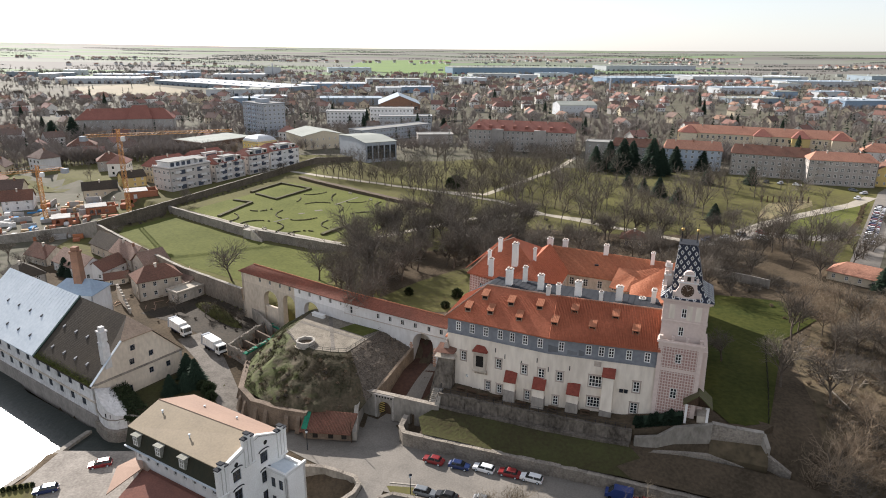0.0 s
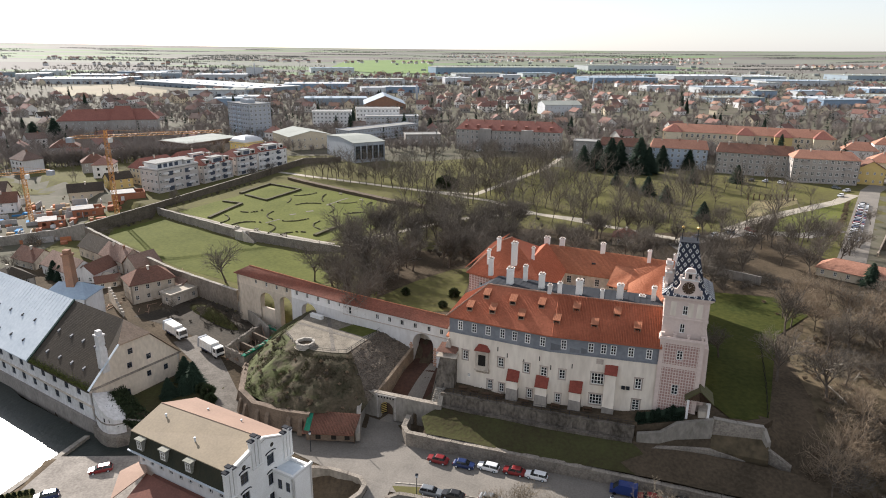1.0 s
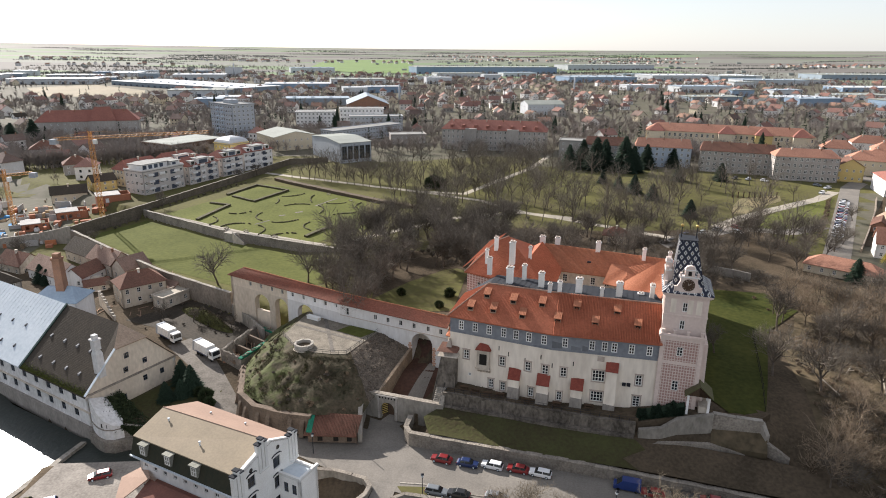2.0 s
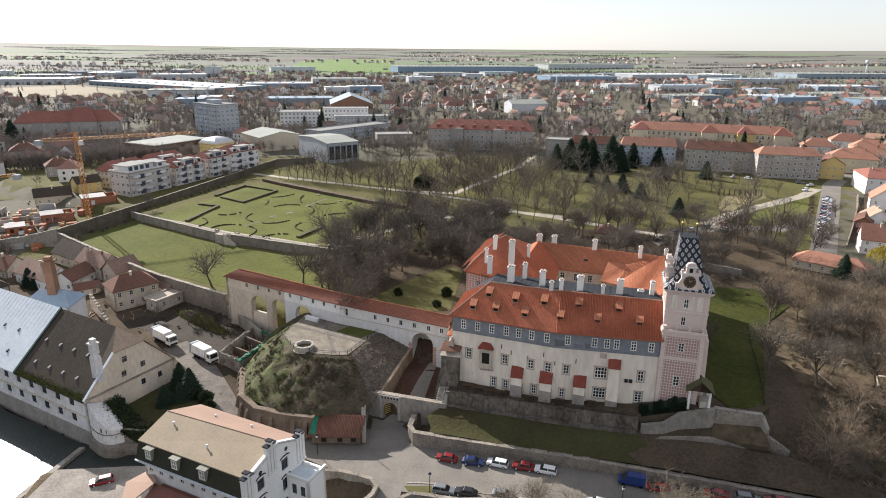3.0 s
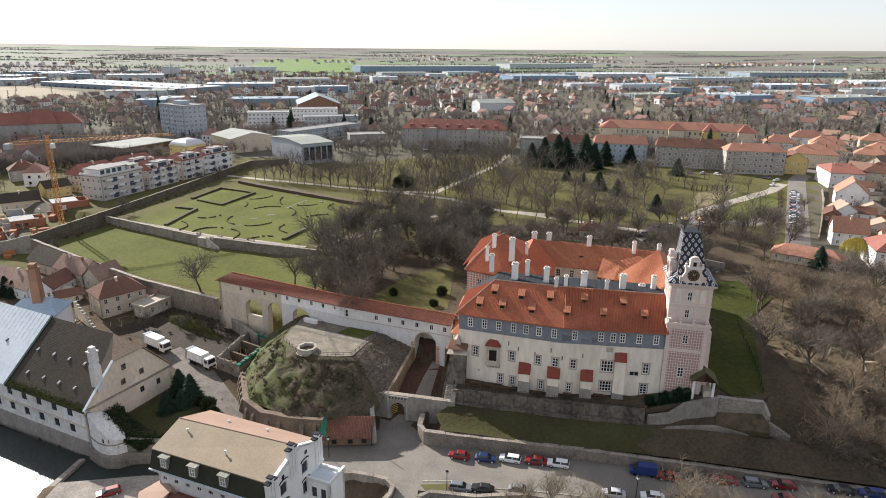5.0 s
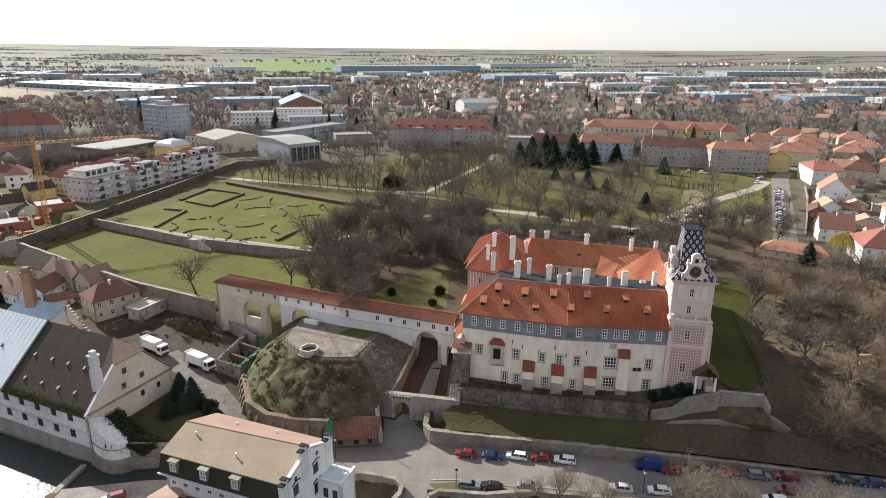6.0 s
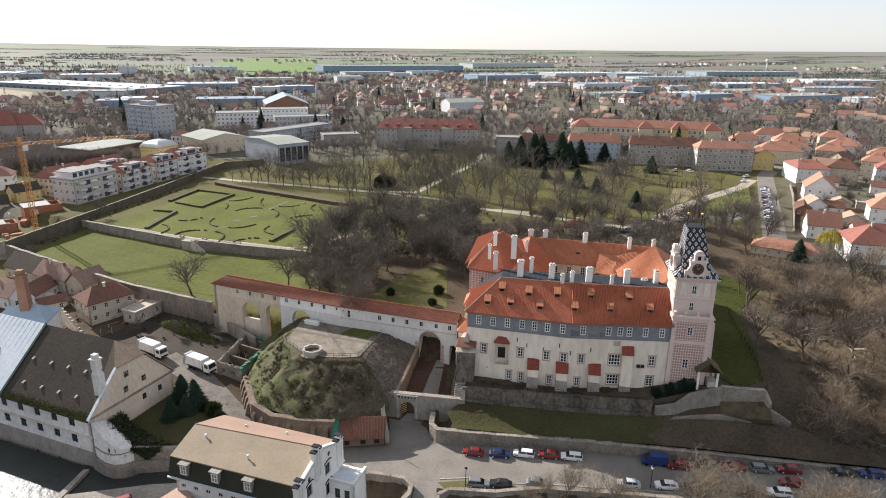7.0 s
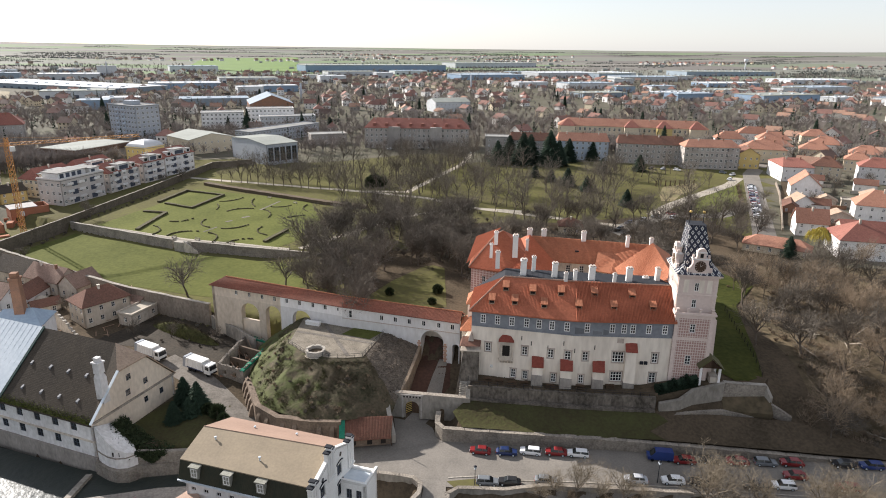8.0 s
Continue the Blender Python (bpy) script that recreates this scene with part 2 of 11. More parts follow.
def window_meshes(w, h, nx, nz, bar, material):
    key = (round(w, 2), round(h, 2), nx, nz, bar, material.name)
    if key not in _window_cache:
        m = M()
        m.box(-w / 2, -w / 2 + bar, 0, 0.08, 0, h), m.box(w / 2 - bar, w / 2, 0, 0.08, 0, h)
        m.box(-w / 2 + bar, w / 2 - bar, 0, 0.08, 0, bar), m.box(-w / 2 + bar, w / 2 - bar, 0, 0.08, h - bar, h)
        for i in range(1, nx):
            x = -w / 2 + w * i / nx
            m.box(x - bar * 0.4, x + bar * 0.4, 0.005, 0.07, bar, h - bar)
        for i in range(1, nz):
            z = h * i / nz
            m.box(-w / 2 + bar, w / 2 - bar, 0.01, 0.06, z - bar * 0.35, z + bar * 0.35)
        g = M()
        g.box(-w / 2 + bar / 2, w / 2 - bar / 2, 0.04, 0.055, bar / 2, h - bar / 2)
        # far windows: one sheet, bars and panes sharing their edges, with a frame edge folded back
        xs, zs = [-w / 2], [0.0]
        for q in range(nx):
            xs += [-w / 2 + w * q / nx + bar * (1 if q == 0 else 0.4), -w / 2 + w * (q + 1) / nx - bar * (1 if q == nx - 1 else 0.4)]
        for q in range(nz):
            zs += [h * q / nz + bar * (1 if q == 0 else 0.4), h * (q + 1) / nz - bar * (1 if q == nz - 1 else 0.4)]
        xs, zs = xs + [w / 2], zs + [h]
        n0 = len(xs)
        vs = [(x, 0.0, z) for z in zs for x in xs]
        fs = [(r * n0 + q, r * n0 + q + 1, (r + 1) * n0 + q + 1, (r + 1) * n0 + q) for r in range(len(zs) - 1) for q in range(n0 - 1)]
        mi = [1 if r % 2 and q % 2 else 0 for r in range(len(zs) - 1) for q in range(n0 - 1)]
        k = len(vs)
        vs += [(-w / 2, 0.1, 0), (w / 2, 0.1, 0), (w / 2, 0.1, h), (-w / 2, 0.1, h)]
        c = (0, n0 - 1, len(zs) * n0 - 1, (len(zs) - 1) * n0)
        fs += [(c[(q + 1) % 4], c[q], k + q, k + (q + 1) % 4) for q in range(4)]
        both = bpy.data.meshes.new("window")
        both.from_pydata(vs, [], fs)
        both.materials.append(material), both.materials.append(GLASS)
        both.polygons.foreach_set("material_index", mi + [0] * 4)
        _window_cache[key] = m.mesh("window", material), g.mesh("pane", GLASS), both
    return _window_cache[key]


def window(parent, p0, p1, u, z, w, h, nx=2, nz=2, bar=0.1, deep=0.12, material=None):
    """A glazed window whose foot is at u along the wall from p0 to p1, set deep into it."""
    fm, gm, both = window_meshes(w, h, nx, nz, bar, material or WHITE_PAINT)
    d = Vector((p1[0] - p0[0], p1[1] - p0[1], 0)).normalized()
    yaw = math.degrees(math.atan2(d.y, d.x))
    at = pose(p0[0] + d.x * u, p0[1] + d.y * u, z, 0, 0, yaw) @ pose(0, deep, 0)
    if FAR["rows"] is not None:
        FAR["rows"].append((both, at))
        return None
    if FAR["windows"]:
        return part("window", both, parent=parent, at=at)
    win = part("window", fm, parent=parent, at=at)
    part("pane", gm, parent=win)
    return win


def join_rows(parent):
    """Joins the small far windows gathered for one building."""
    vs, fs, mi = [], [], []
    for me, at in FAR["rows"]:
        k = len(vs)
        vs += [tuple(at @ v.co) for v in me.vertices]
        fs += [tuple(i + k for i in f.vertices) for f in me.polygons]
        mi += [f.material_index for f in me.polygons]
    FAR["rows"] = None
    if vs:
        me = bpy.data.meshes.new("glazing")
        me.from_pydata(vs, [], fs)
        me.materials.append(WHITE_PAINT), me.materials.append(GLASS)
        me.polygons.foreach_set("material_index", mi)
        tagged(part("glazing", me, parent=parent), kind="stuff")


def wall_windows(parent, m, p0, p1, z0, z1, wins, thick=0.5, **kw):
    """Wall with its windows: wins are (u, z, w, h, nx, nz)."""
    m.wall(p0, p1, z0, z1, [(u - w / 2, u + w / 2, z, z + h) for u, z, w, h, *_ in wins], thick)
    for u, z, w, h, *n in wins:
        window(parent, p0, p1, u, z, w, h, *(n or (2, 2)), **kw)


def hip(m, x0, x1, y0, y1, z, zr, over=0.4, inset=None, down=0.18, gable=False):
    """Hipped or gabled roof with the ridge along x."""
    x0, x1, y0, y1 = x0 - over, x1 + over, y0 - over, y1 + over
    i = 0 if gable else ((y1 - y0) / 2 if inset is None else inset)
    yc = (y0 + y1) / 2
    a, b = (x0 + i, yc, zr), (x1 - i, yc, zr)
    m.slab([(x0, y0, z), (x1, y0, z), b, a], down)
    m.slab([(x1, y1, z), (x0, y1, z), a, b], down)
    if not gable:
        m.slab([(x0, y1, z), (x0, y0, z), a], down)
        m.slab([(x1, y0, z), (x1, y1, z), b], down)


def tile_rows(parent, planes, material, step=0.31, r=0.075):
    """Raised tile channels that run down each roof plane, one joined mesh."""
    m = M()
    for pts in planes:
        pts = [Vector(p) for p in pts]
        n = Vector((0, 0, 0))
        for i in range(1, len(pts) - 1):
            n += (pts[i] - pts[0]).cross(pts[i + 1] - pts[0])
        n = n.normalized() if n.z > 0 else -n.normalized()
        e = Vector((0, 0, 1)).cross(n).normalized()
        f = n.cross(e)
        flat = [((p - pts[0]).dot(e), (p - pts[0]).dot(f)) for p in pts]
        lo, hi = min(a for a, _ in flat), max(a for a, _ in flat)
        for k in range(1, int((hi - lo) / step)):
            u = lo + k * step
            cuts = []
            for (a0, b0), (a1, b1) in zip(flat, flat[1:] + flat[:1]):
                if (a0 - u) * (a1 - u) < 0:
                    cuts.append(b0 + (b1 - b0) * (u - a0) / (a1 - a0))
            if len(cuts) < 2 or max(cuts) - min(cuts) < 0.4:
                continue
            ends = [pts[0] + e * u + f * b for b in (min(cuts), max(cuts))]
            q = len(m.v)
            for p in ends:
                m.v += [tuple(p - e * r * 1.1 - n * 0.02), tuple(p + n * r), tuple(p + e * r * 1.1 - n * 0.02)]
            m.f += [(q, q + 1, q + 4, q + 3), (q + 1, q + 2, q + 5, q + 4), (q, q + 2, q + 1), (q + 3, q + 4, q + 5)]
    if m.v:
        me = bpy.data.meshes.new("tile_relief")
        me.from_pydata(m.v, [], m.f)
        me.materials.append(material)
        tagged(part("tile_relief", me, parent=parent), kind="stuff")


def chimney(parent, x, y, z0, z1, w=0.8, d=0.8, material=None):
    m = M()
    m.box(x - w / 2, x + w / 2, y - d / 2, y + d / 2, z0, z1 - 0.35)
    m.box(x - w / 2 - 0.1, x + w / 2 + 0.1, y - d / 2 - 0.1, y + d / 2 + 0.1, z1 - 0.35, z1 - 0.15)
    ch = part("chimney", m, material or WHITE_PAINT, parent)
    if material is None:
        for sx in (-1, 1):
            q = M()
            q.box(x + sx * w * 0.25 - w * 0.16, x + sx * w * 0.25 + w * 0.16, y - d * 0.4, y + d * 0.4, z1 - 0.15, z1 + 0.18)
            part("flue", q, STONE_TRIM, ch)
    return ch


# ---- ground ----
def smooth(a, b, x):
    t = min(1.0, max(0.0, (x - a) / (b - a)))
    return t * t * (3 - 2 * t)


def mixed(a, b, t):
    return a + (b - a) * t


CX, CY = 39.3, 110.0           # foot of the castle front beside the tower
CASTLE = turned(CX, CY, 0, -20.5)
_ca, _sa = math.cos(radians(-20.5)), math.sin(radians(-20.5))


def castle_sd(x, y):
    dx, dy = x - CX, y - CY
    return dx * _ca + dy * _sa, -dx * _sa + dy * _ca


def castle_xy(s, d):
    return CX + s * _ca - d * _sa, CY + s * _sa + d * _ca


def side(line, x, y):
    """Signed distance to a polyline, positive on its left."""
    best, sign = 1e9, 1
    for (ax, ay), (bx, by) in zip(line, line[1:]):
        ux, uy = bx - ax, by - ay
        t = min(1.0, max(0.0, ((x - ax) * ux + (y - ay) * uy) / (ux * ux + uy * uy)))
        d = math.hypot(x - ax - t * ux, y - ay - t * uy)
        if d < best:
            best, sign = d, (1 if ux * (y - ay) - uy * (x - ax) > 0 else -1)
    return best * sign


BANK = [(-40, 96), (-64, 112.5), (-71, 122.5), (-79.5, 127.5), (-103, 144), (-133, 172.0), (-230, 268)]
NEAR_BANK = [(-92, 60), (-82, 98), (-82.5, 104), (-88, 101.5), (-104, 97), (-150, 106), (-260, 150)]
GARDEN = [(-330, 520), (-260, 380), (-139.5, 242.5), (-88.0, 196.0), (-62, 177.0), (-28, 152.0), (-3, 137.5), (4, 132)]
TERRACE = [(-123, 272), (-77, 238), (-40, 219), (-25, 212)]


def road_z(x):
    return min(3.2, max(-0.6, 0.035 * x))


def ground(x, y):
    r = math.hypot(x, y)
    far = 46 * max(0.0, (r - 1500) / 3400) ** 1.25 if r > 1500 else 0.0
    if r > 700:
        return 10 + far + 1.5 * math.sin(x * 0.004) * math.sin(y * 0.003) * min(1, (r - 700) / 800)
    s, d = castle_sd(x, y)
    # upper level: lawn below the terrace wall, everything else above it
    lawn = smooth(0.3, 2.6, side(TERRACE, x, y)) if x < -25 else 1.0
    if x > -60:
        lawn = max(lawn, smooth(-52, -25, x))
    up = mixed(7.0, 10.0, lawn)
    up = mixed(up, 11.0, smooth(60, 160, x))
    # lower level: yard, street, passage to the castle gate
    low = road_z(x)
    low = mixed(low, 1.2 + 0.035 * max(0.0, y - 135), smooth(-42, -56, x))
    if -26 < x < 2 and y > 121:
        low = mixed(low, 5.4, smooth(122, 137, y))
    z = mixed(low, up, smooth(0.4, 3.0, side(GARDEN, x, y))) if x < 4 else up
    # castle hill
    if x > -6 and d < 60:
        front = 8.4 + 2.6 * smooth(-12, 6, s)
        terrace = 4.7 + 0.7 * smooth(-20, 0, s) - 1.6 * smooth(-5, -12.5, d)
        w = 2.4 * smooth(8.0, 10.5, s)
        k = smooth(w - 1.6, w - 3.0, d)
        hill = mixed(front, terrace, k)
        hill = mixed(hill, road_z(x), smooth(-11.0, -12.4, d))
        slope = mixed(road_z(x) + 0.3, 10.5, smooth(-13, 16, d)) - 1.2 * smooth(30, 60, s) * smooth(-10, 12, d)
        hill = mixed(hill, slope, smooth(17, 27, s))
        hill = mixed(hill, up, smooth(18, 40, d) if s > 10 else smooth(4, 12, d))
        k = smooth(-47, -43.5, s)
        z = mixed(z if x < 4 else mixed(road_z(x), up, smooth(-13.6, 6, d)), hill, k)
    # river
    b = side(BANK, x, y)
    if x < -36 and y < 300 and b > -1:
        n = -side(NEAR_BANK, x, y)
        wet = smooth(-0.5, 2.5, b) * smooth(-1.0, 4.0, n if x < -78 else 0)
        z = mixed(z if b < 0.2 else -2.4, -7.0, wet) if x < -70 else z
        z = mixed(z, -2.4, smooth(-1, 6, b)) if wet < 0.05 else z
    # the mill's river wall stands in the water
    if -170 < x < -79 and (x + 79) * 0.553 + (y - 123.6) * 0.833 < 0.6 and y > 105 and b > -6:
        z = min(z, -6.5)
    # low yard beside the mill race
    if -86 < x < -50 and 80 < y < 116:
        z = mixed(z, -2.3, smooth(-52, -55, x) * smooth(116, 114, y) * (smooth(-85, -83.5, x) if y > 99 else 1.0))
    # drop below the street's lower wall, with a gentler ramp down
    if -60 < x and d < -24:
        edge = mixed(-27.2 - 1.4 * smooth(-46, -44, s), -26.2, smooth(-34, -24, s))
        z = min(z, mixed(z, -2.5, smooth(edge, edge - (9.0 if -51.5 < s < -44.5 else 3.0), d)))
    # mill race between the yard and the quay
    if -84 < x < -50 and 112 < y < 122:
        z = min(z, mixed(z, -5.6, smooth(113.4, 114.6, y) * smooth(-51, -54, x)))
    return z + 0.12 * math.sin(x * 0.21 + 1) * math.sin(y * 0.17)


def build_ground():
    def axis(lo, hi, step, end_lo, end_hi):
        inner = list(np.arange(lo, hi + 1e-6, step))
        out, q, st = [], hi, step
        while q < end_hi:
            st *= 1.16
            q += st
            out.append(q)
        left, q, st = [], lo, step
        while q > end_lo:
            st *= 1.16
            q -= st
            left.append(q)
        return left[::-1] + inner + out

    xs, ys = axis(-150, 120, 1.8, -4800, 4800), axis(76, 290, 1.8, -500, 4950)
    verts = [(x, y, ground(x, y)) for y in ys for x in xs]
    nx = len(xs)
    faces = [(j * nx + i, j * nx + i + 1, (j + 1) * nx + i + 1, (j + 1) * nx + i) for j in range(len(ys) - 1) for i in range(nx - 1)]
    me = bpy.data.meshes.new("ground")
    me.from_pydata(verts, [], faces)
    me.polygons.foreach_set("use_smooth", [True] * len(faces))
    # zones: litter and rough grass near, town plots, open fields far off
    me.materials.append(SOIL), me.materials.append(GRASS_PARK), me.materials.append(TOWN), me.materials.append(FIELDS)
    idx = []
    for f in me.polygons:
        x, y, _ = f.center
        r = math.hypot(x, y)
        if r > 1650:
            idx.append(3)
        elif y > 395 - 0.2 * x or x > 260 or x < -150 or (x > 136 and x > 132 + (y - 195) * 0.84):
            idx.append(2)
        elif (side(GARDEN, x, y) > 0 and x < -20) or (y > 215 and x < 60) or y > 238 or x > 132:
            idx.append(1)
        else:
            idx.append(0)
    me.polygons.foreach_set("material_index", idx)
    me.update()
    tagged(new("ground", me), "winter ground of dry grass, leaf litter and far fields", "ground", kind="structure")


def field_mat():
    m = mat("open_fields", (0.1, 0.13, 0.04), (0.1, 0.13, 0.04), s1=0.002, s2=0.02, bump=0.0, spec=0.045)
    nt = m.node_tree
    n, l = nt.nodes, nt.links
    tc, mp, vo, rp = n.new("ShaderNodeTexCoord"), n.new("ShaderNodeMapping"), n.new("ShaderNodeTexVoronoi"), n.new("ShaderNodeValToRGB")
    mp.inputs["Scale"].default_value, mp.inputs["Rotation"].default_value = (0.0013, 0.0044, 0), (0, 0, 0.3)
    l.new(tc.outputs["Object"], mp.inputs[0]), l.new(mp.outputs[0], vo.inputs["Vector"])
    vo.inputs["Scale"].default_value = 1.0
    sp = n.new("ShaderNodeSeparateColor")
    l.new(vo.outputs["Color"], sp.inputs[0]), l.new(sp.outputs[0], rp.inputs[0])
    rp.color_ramp.interpolation = "CONSTANT"
    e = rp.color_ramp.elements
    e[0].color, e[1].color, e[1].position = (0.19, 0.19, 0.16, 1), (0.205, 0.19, 0.166, 1), 0.25
    for pos, c in ((0.45, (0.17, 0.185, 0.135)), (0.6, (0.165, 0.152, 0.136)), (0.84, (0.165, 0.21, 0.12))):
        e.new(pos).color = (*c, 1)
    l.new(rp.outputs[0], n["Principled BSDF"].inputs["Base Color"])
    return m


# town and field colours kept pale and grey, with distance haze mixed in
TOWN = mat("town_plots", (0.135, 0.12, 0.095), (0.085, 0.083, 0.055), s1=0.03, s2=0.25, bump=0.3, spec=0.04)
FIELDS = field_mat()
build_ground()


def terrace_z(x, y):
    """Grass bank between the castle terrace wall and the street wall."""
    s, d = castle_sd(x, y)
    z = 4.9 + 0.7 * smooth(-20, 0, s) - 2.0 * smooth(-5, -12.5, d) + 0.1 * math.sin(x * 0.9) * math.sin(y * 1.1)
    return mixed(z, max(z, ground(x, y)), smooth(20, 30, s))


def strip(name, pts, width, material, label, category="", lift=0.07, across=5, step=2.0, kind="structure", width1=None):
    """A band of ground cover laid along a line, draped over the ground."""
    line = [Vector((*p, 0)) for p in pts]
    way = []
    for a, b in zip(line, line[1:]):
        k = max(1, int((b - a).length / step))
        way += [a.lerp(b, i / k) for i in range(k)]
    way.append(line[-1])
    m, rows = M(), []
    for i, p in enumerate(way):
        t = (way[min(i + 1, len(way) - 1)] - way[max(i - 1, 0)]).normalized()
        nrm = Vector((-t.y, t.x, 0))
        w = mixed(width, width1 or width, i / max(1, len(way) - 1))
        rows.append([p + nrm * (w * (j / (across - 1) - 0.5)) for j in range(across)])
    for row in rows:
        m.v += [(q.x, q.y, ground(q.x, q.y) + lift) for q in row]
    m.f = [(i * across + j + 1, i * across + j, (i + 1) * across + j, (i + 1) * across + j + 1) for i in range(len(way) - 1) for j in range(across - 1)]
    ob = part(name, m, material, smooth=True)
    return tagged(ob, label, category or name.replace("_", " "), kind=kind)


def sheet(name, poly, material, label, category="", lift=0.06, step=3.0, kind="structure", height=None):
    """A patch of ground cover inside a polygon, draped over the ground."""
    bm = bmesh.new()
    f = bm.faces.new([bm.verts.new((*p, 0)) for p in poly])
    x0, x1 = min(p[0] for p in poly), max(p[0] for p in poly)
    y0, y1 = min(p[1] for p in poly), max(p[1] for p in poly)
    for k in range(1, int((x1 - x0) / step) + 1):
        bmesh.ops.bisect_plane(bm, geom=bm.verts[:] + bm.edges[:] + bm.faces[:], plane_co=(x0 + k * step, 0, 0), plane_no=(1, 0, 0))
    for k in range(1, int((y1 - y0) / step) + 1):
        bmesh.ops.bisect_plane(bm, geom=bm.verts[:] + bm.edges[:] + bm.faces[:], plane_co=(0, y0 + k * step, 0), plane_no=(0, 1, 0))
    bm.normal_update()
    if bm.faces[:] and bm.faces[:][0].normal.z < 0:
        bmesh.ops.reverse_faces(bm, faces=bm.faces[:])
    for v in bm.verts:
        v.co.z = (height or ground)(v.co.x, v.co.y) + lift
    me = bpy.data.meshes.new(name)
    bm.to_mesh(me), bm.free()
    me.materials.append(material)
    me.polygons.foreach_set("use_smooth", [True] * len(me.polygons))
    return tagged(new(name, me), label, category or name.replace("_", " "), kind=kind)


WATER = mat("river_water", (0.03, 0.035, 0.03), (0.02, 0.026, 0.024), rough=0.3, s1=0.12, s2=0.9, bump=0.55, spec=0.4)
_w = M()
_w.face((-50, 112, -4), (-50, 121, -4), (-76, 124, -4), (-82, 125, -4), (-105, 139.5, -4), (-136, 168, -4), (-240, 268, -4), (-330, 160, -4), (-150, 98, -4), (-104, 93, -4), (-84, 99, -4), (-80, 111.5, -4))
tagged(part("water", _w, WATER), "dark river with dazzling sun glitter beside the old mill", "river", kind="structure")

# lawns, beds and paths of the castle garden and the park
sheet("lawn", [(-135, 245), (-88, 203), (-66, 190), (-46, 180), (-34, 188), (-42, 215), (-78, 235.5), (-121, 268)], GRASS, "mown green lawn below the garden terrace wall", "lawn")
sheet("parterre_lawn", [(-113, 268), (-78, 243), (-44, 225), (-26, 245), (-30, 296), (-84, 330), (-98, 296)], GRASS, "green parterre lawn with curved low hedges", "lawn")
strip("path", [(-120, 271), (-77, 241), (-40, 222)], 2.6, PATH_SAND, "pale gravel path along the terrace wall")
strip("path", [(-92, 362), (-73.8, 350), (-4, 310.5), (24, 291), (41, 268), (60, 258)], 3.4, PATH_SAND, "pale gravel park path between bare trees")
strip("path", [(-4, 310.5), (18, 306), (64.5, 376), (84, 420)], 3.4, PATH_SAND, "pale gravel park path running towards the long building")
strip("path", [(41, 268), (62, 252), (92, 226)], 3.6, PATH_SAND, "pale gravel park path beside the ravine")
strip("path", [(-36, 222), (-8, 246), (14, 262), (41, 268)], 3.0, PATH_SAND, "pale gravel path through the dark thicket")
strip("path", [(113, 240), (131, 254), (188, 289), (205, 304)], 5.5, PATH_SAND, "wide pale gravel path to the memorial garden")
sheet("grass", [(-72, 342), (0, 306), (20, 296), (60, 355), (78, 412), (40, 418), (-40, 385), (-70, 366)], GRASS_PARK, "worn park grass under rows of bare trees", "grass")
sheet("grass", [(60, 268), (100, 238), (130, 258), (185, 292), (172, 312), (130, 340), (80, 360)], GRASS_PARK, "worn park grass beside the path", "grass")
sheet("grass", [(128, 244), (142, 226), (180, 270), (196, 290), (188, 286), (150, 262)], GRASS, "green grass strip beside the street", "grass")
sheet("grass", [(50, 116), (58, 136), (66, 166), (78, 174), (95, 170), (97, 156), (82, 144), (61, 107), (53, 104)], GRASS_SHADOWED, "green grass slope beside the castle tower, darkened for the castle's shadow", "grass", lift=0.22, step=1.8)
sheet("grass", [(-20, 170), (-9, 184), (2, 194), (10, 196), (6, 178), (2, 160), (-9, 160)], GRASS_PARK, "green slope between the thicket and the castle", "grass")
sheet("grass", [castle_xy(-42.5, -4.8), castle_xy(-4, -5.2), castle_xy(-1, -8), castle_xy(-5, -10.5), castle_xy(-2, -13.0), castle_xy(-43.5, -13.0), castle_xy(-46, -9)], GRASS_SHADE, "rough grass terrace between the walls, coloured dark for the castle's shade", "grass", step=2.0, lift=0.3, height=terrace_z)
sheet("earth", [castle_xy(-4, -5.2), castle_xy(10, -5.2), castle_xy(24, -5.5), castle_xy(46, -12.6), castle_xy(46, -13.7), castle_xy(36, -13.5), castle_xy(12, -13.1), castle_xy(-2, -13.0), castle_xy(-5, -10.5), castle_xy(-1, -8)], SOIL, "bare brown leaf-strewn slope below the tower", "earth", step=2.0, lift=0.28, height=terrace_z)
TAN_MEADOW = mat("tan_dry_meadow", (0.13, 0.1, 0.064), (0.05, 0.042, 0.027), s1=0.11, s2=0.7, bump=0.7, spec=0.02)
sheet("dry_meadow", [castle_xy(31, 4), castle_xy(37, -6), castle_xy(50, -10), castle_xy(84, -12), (150, 120), (150, 160), (128, 168), (104, 174), (98, 160), (90, 146), (80, 136)], TAN_MEADOW, "tan dry grass on the open slope of the ravine", "meadow")
sheet("earth", [(2, 200), (8, 228), (26, 244), (58, 241), (82, 230), (84, 214), (70, 196), (54, 184), (30, 182), (12, 188)], SOIL, "dark leaf-strewn earth of the thicket behind the castle", "earth", lift=0.1)
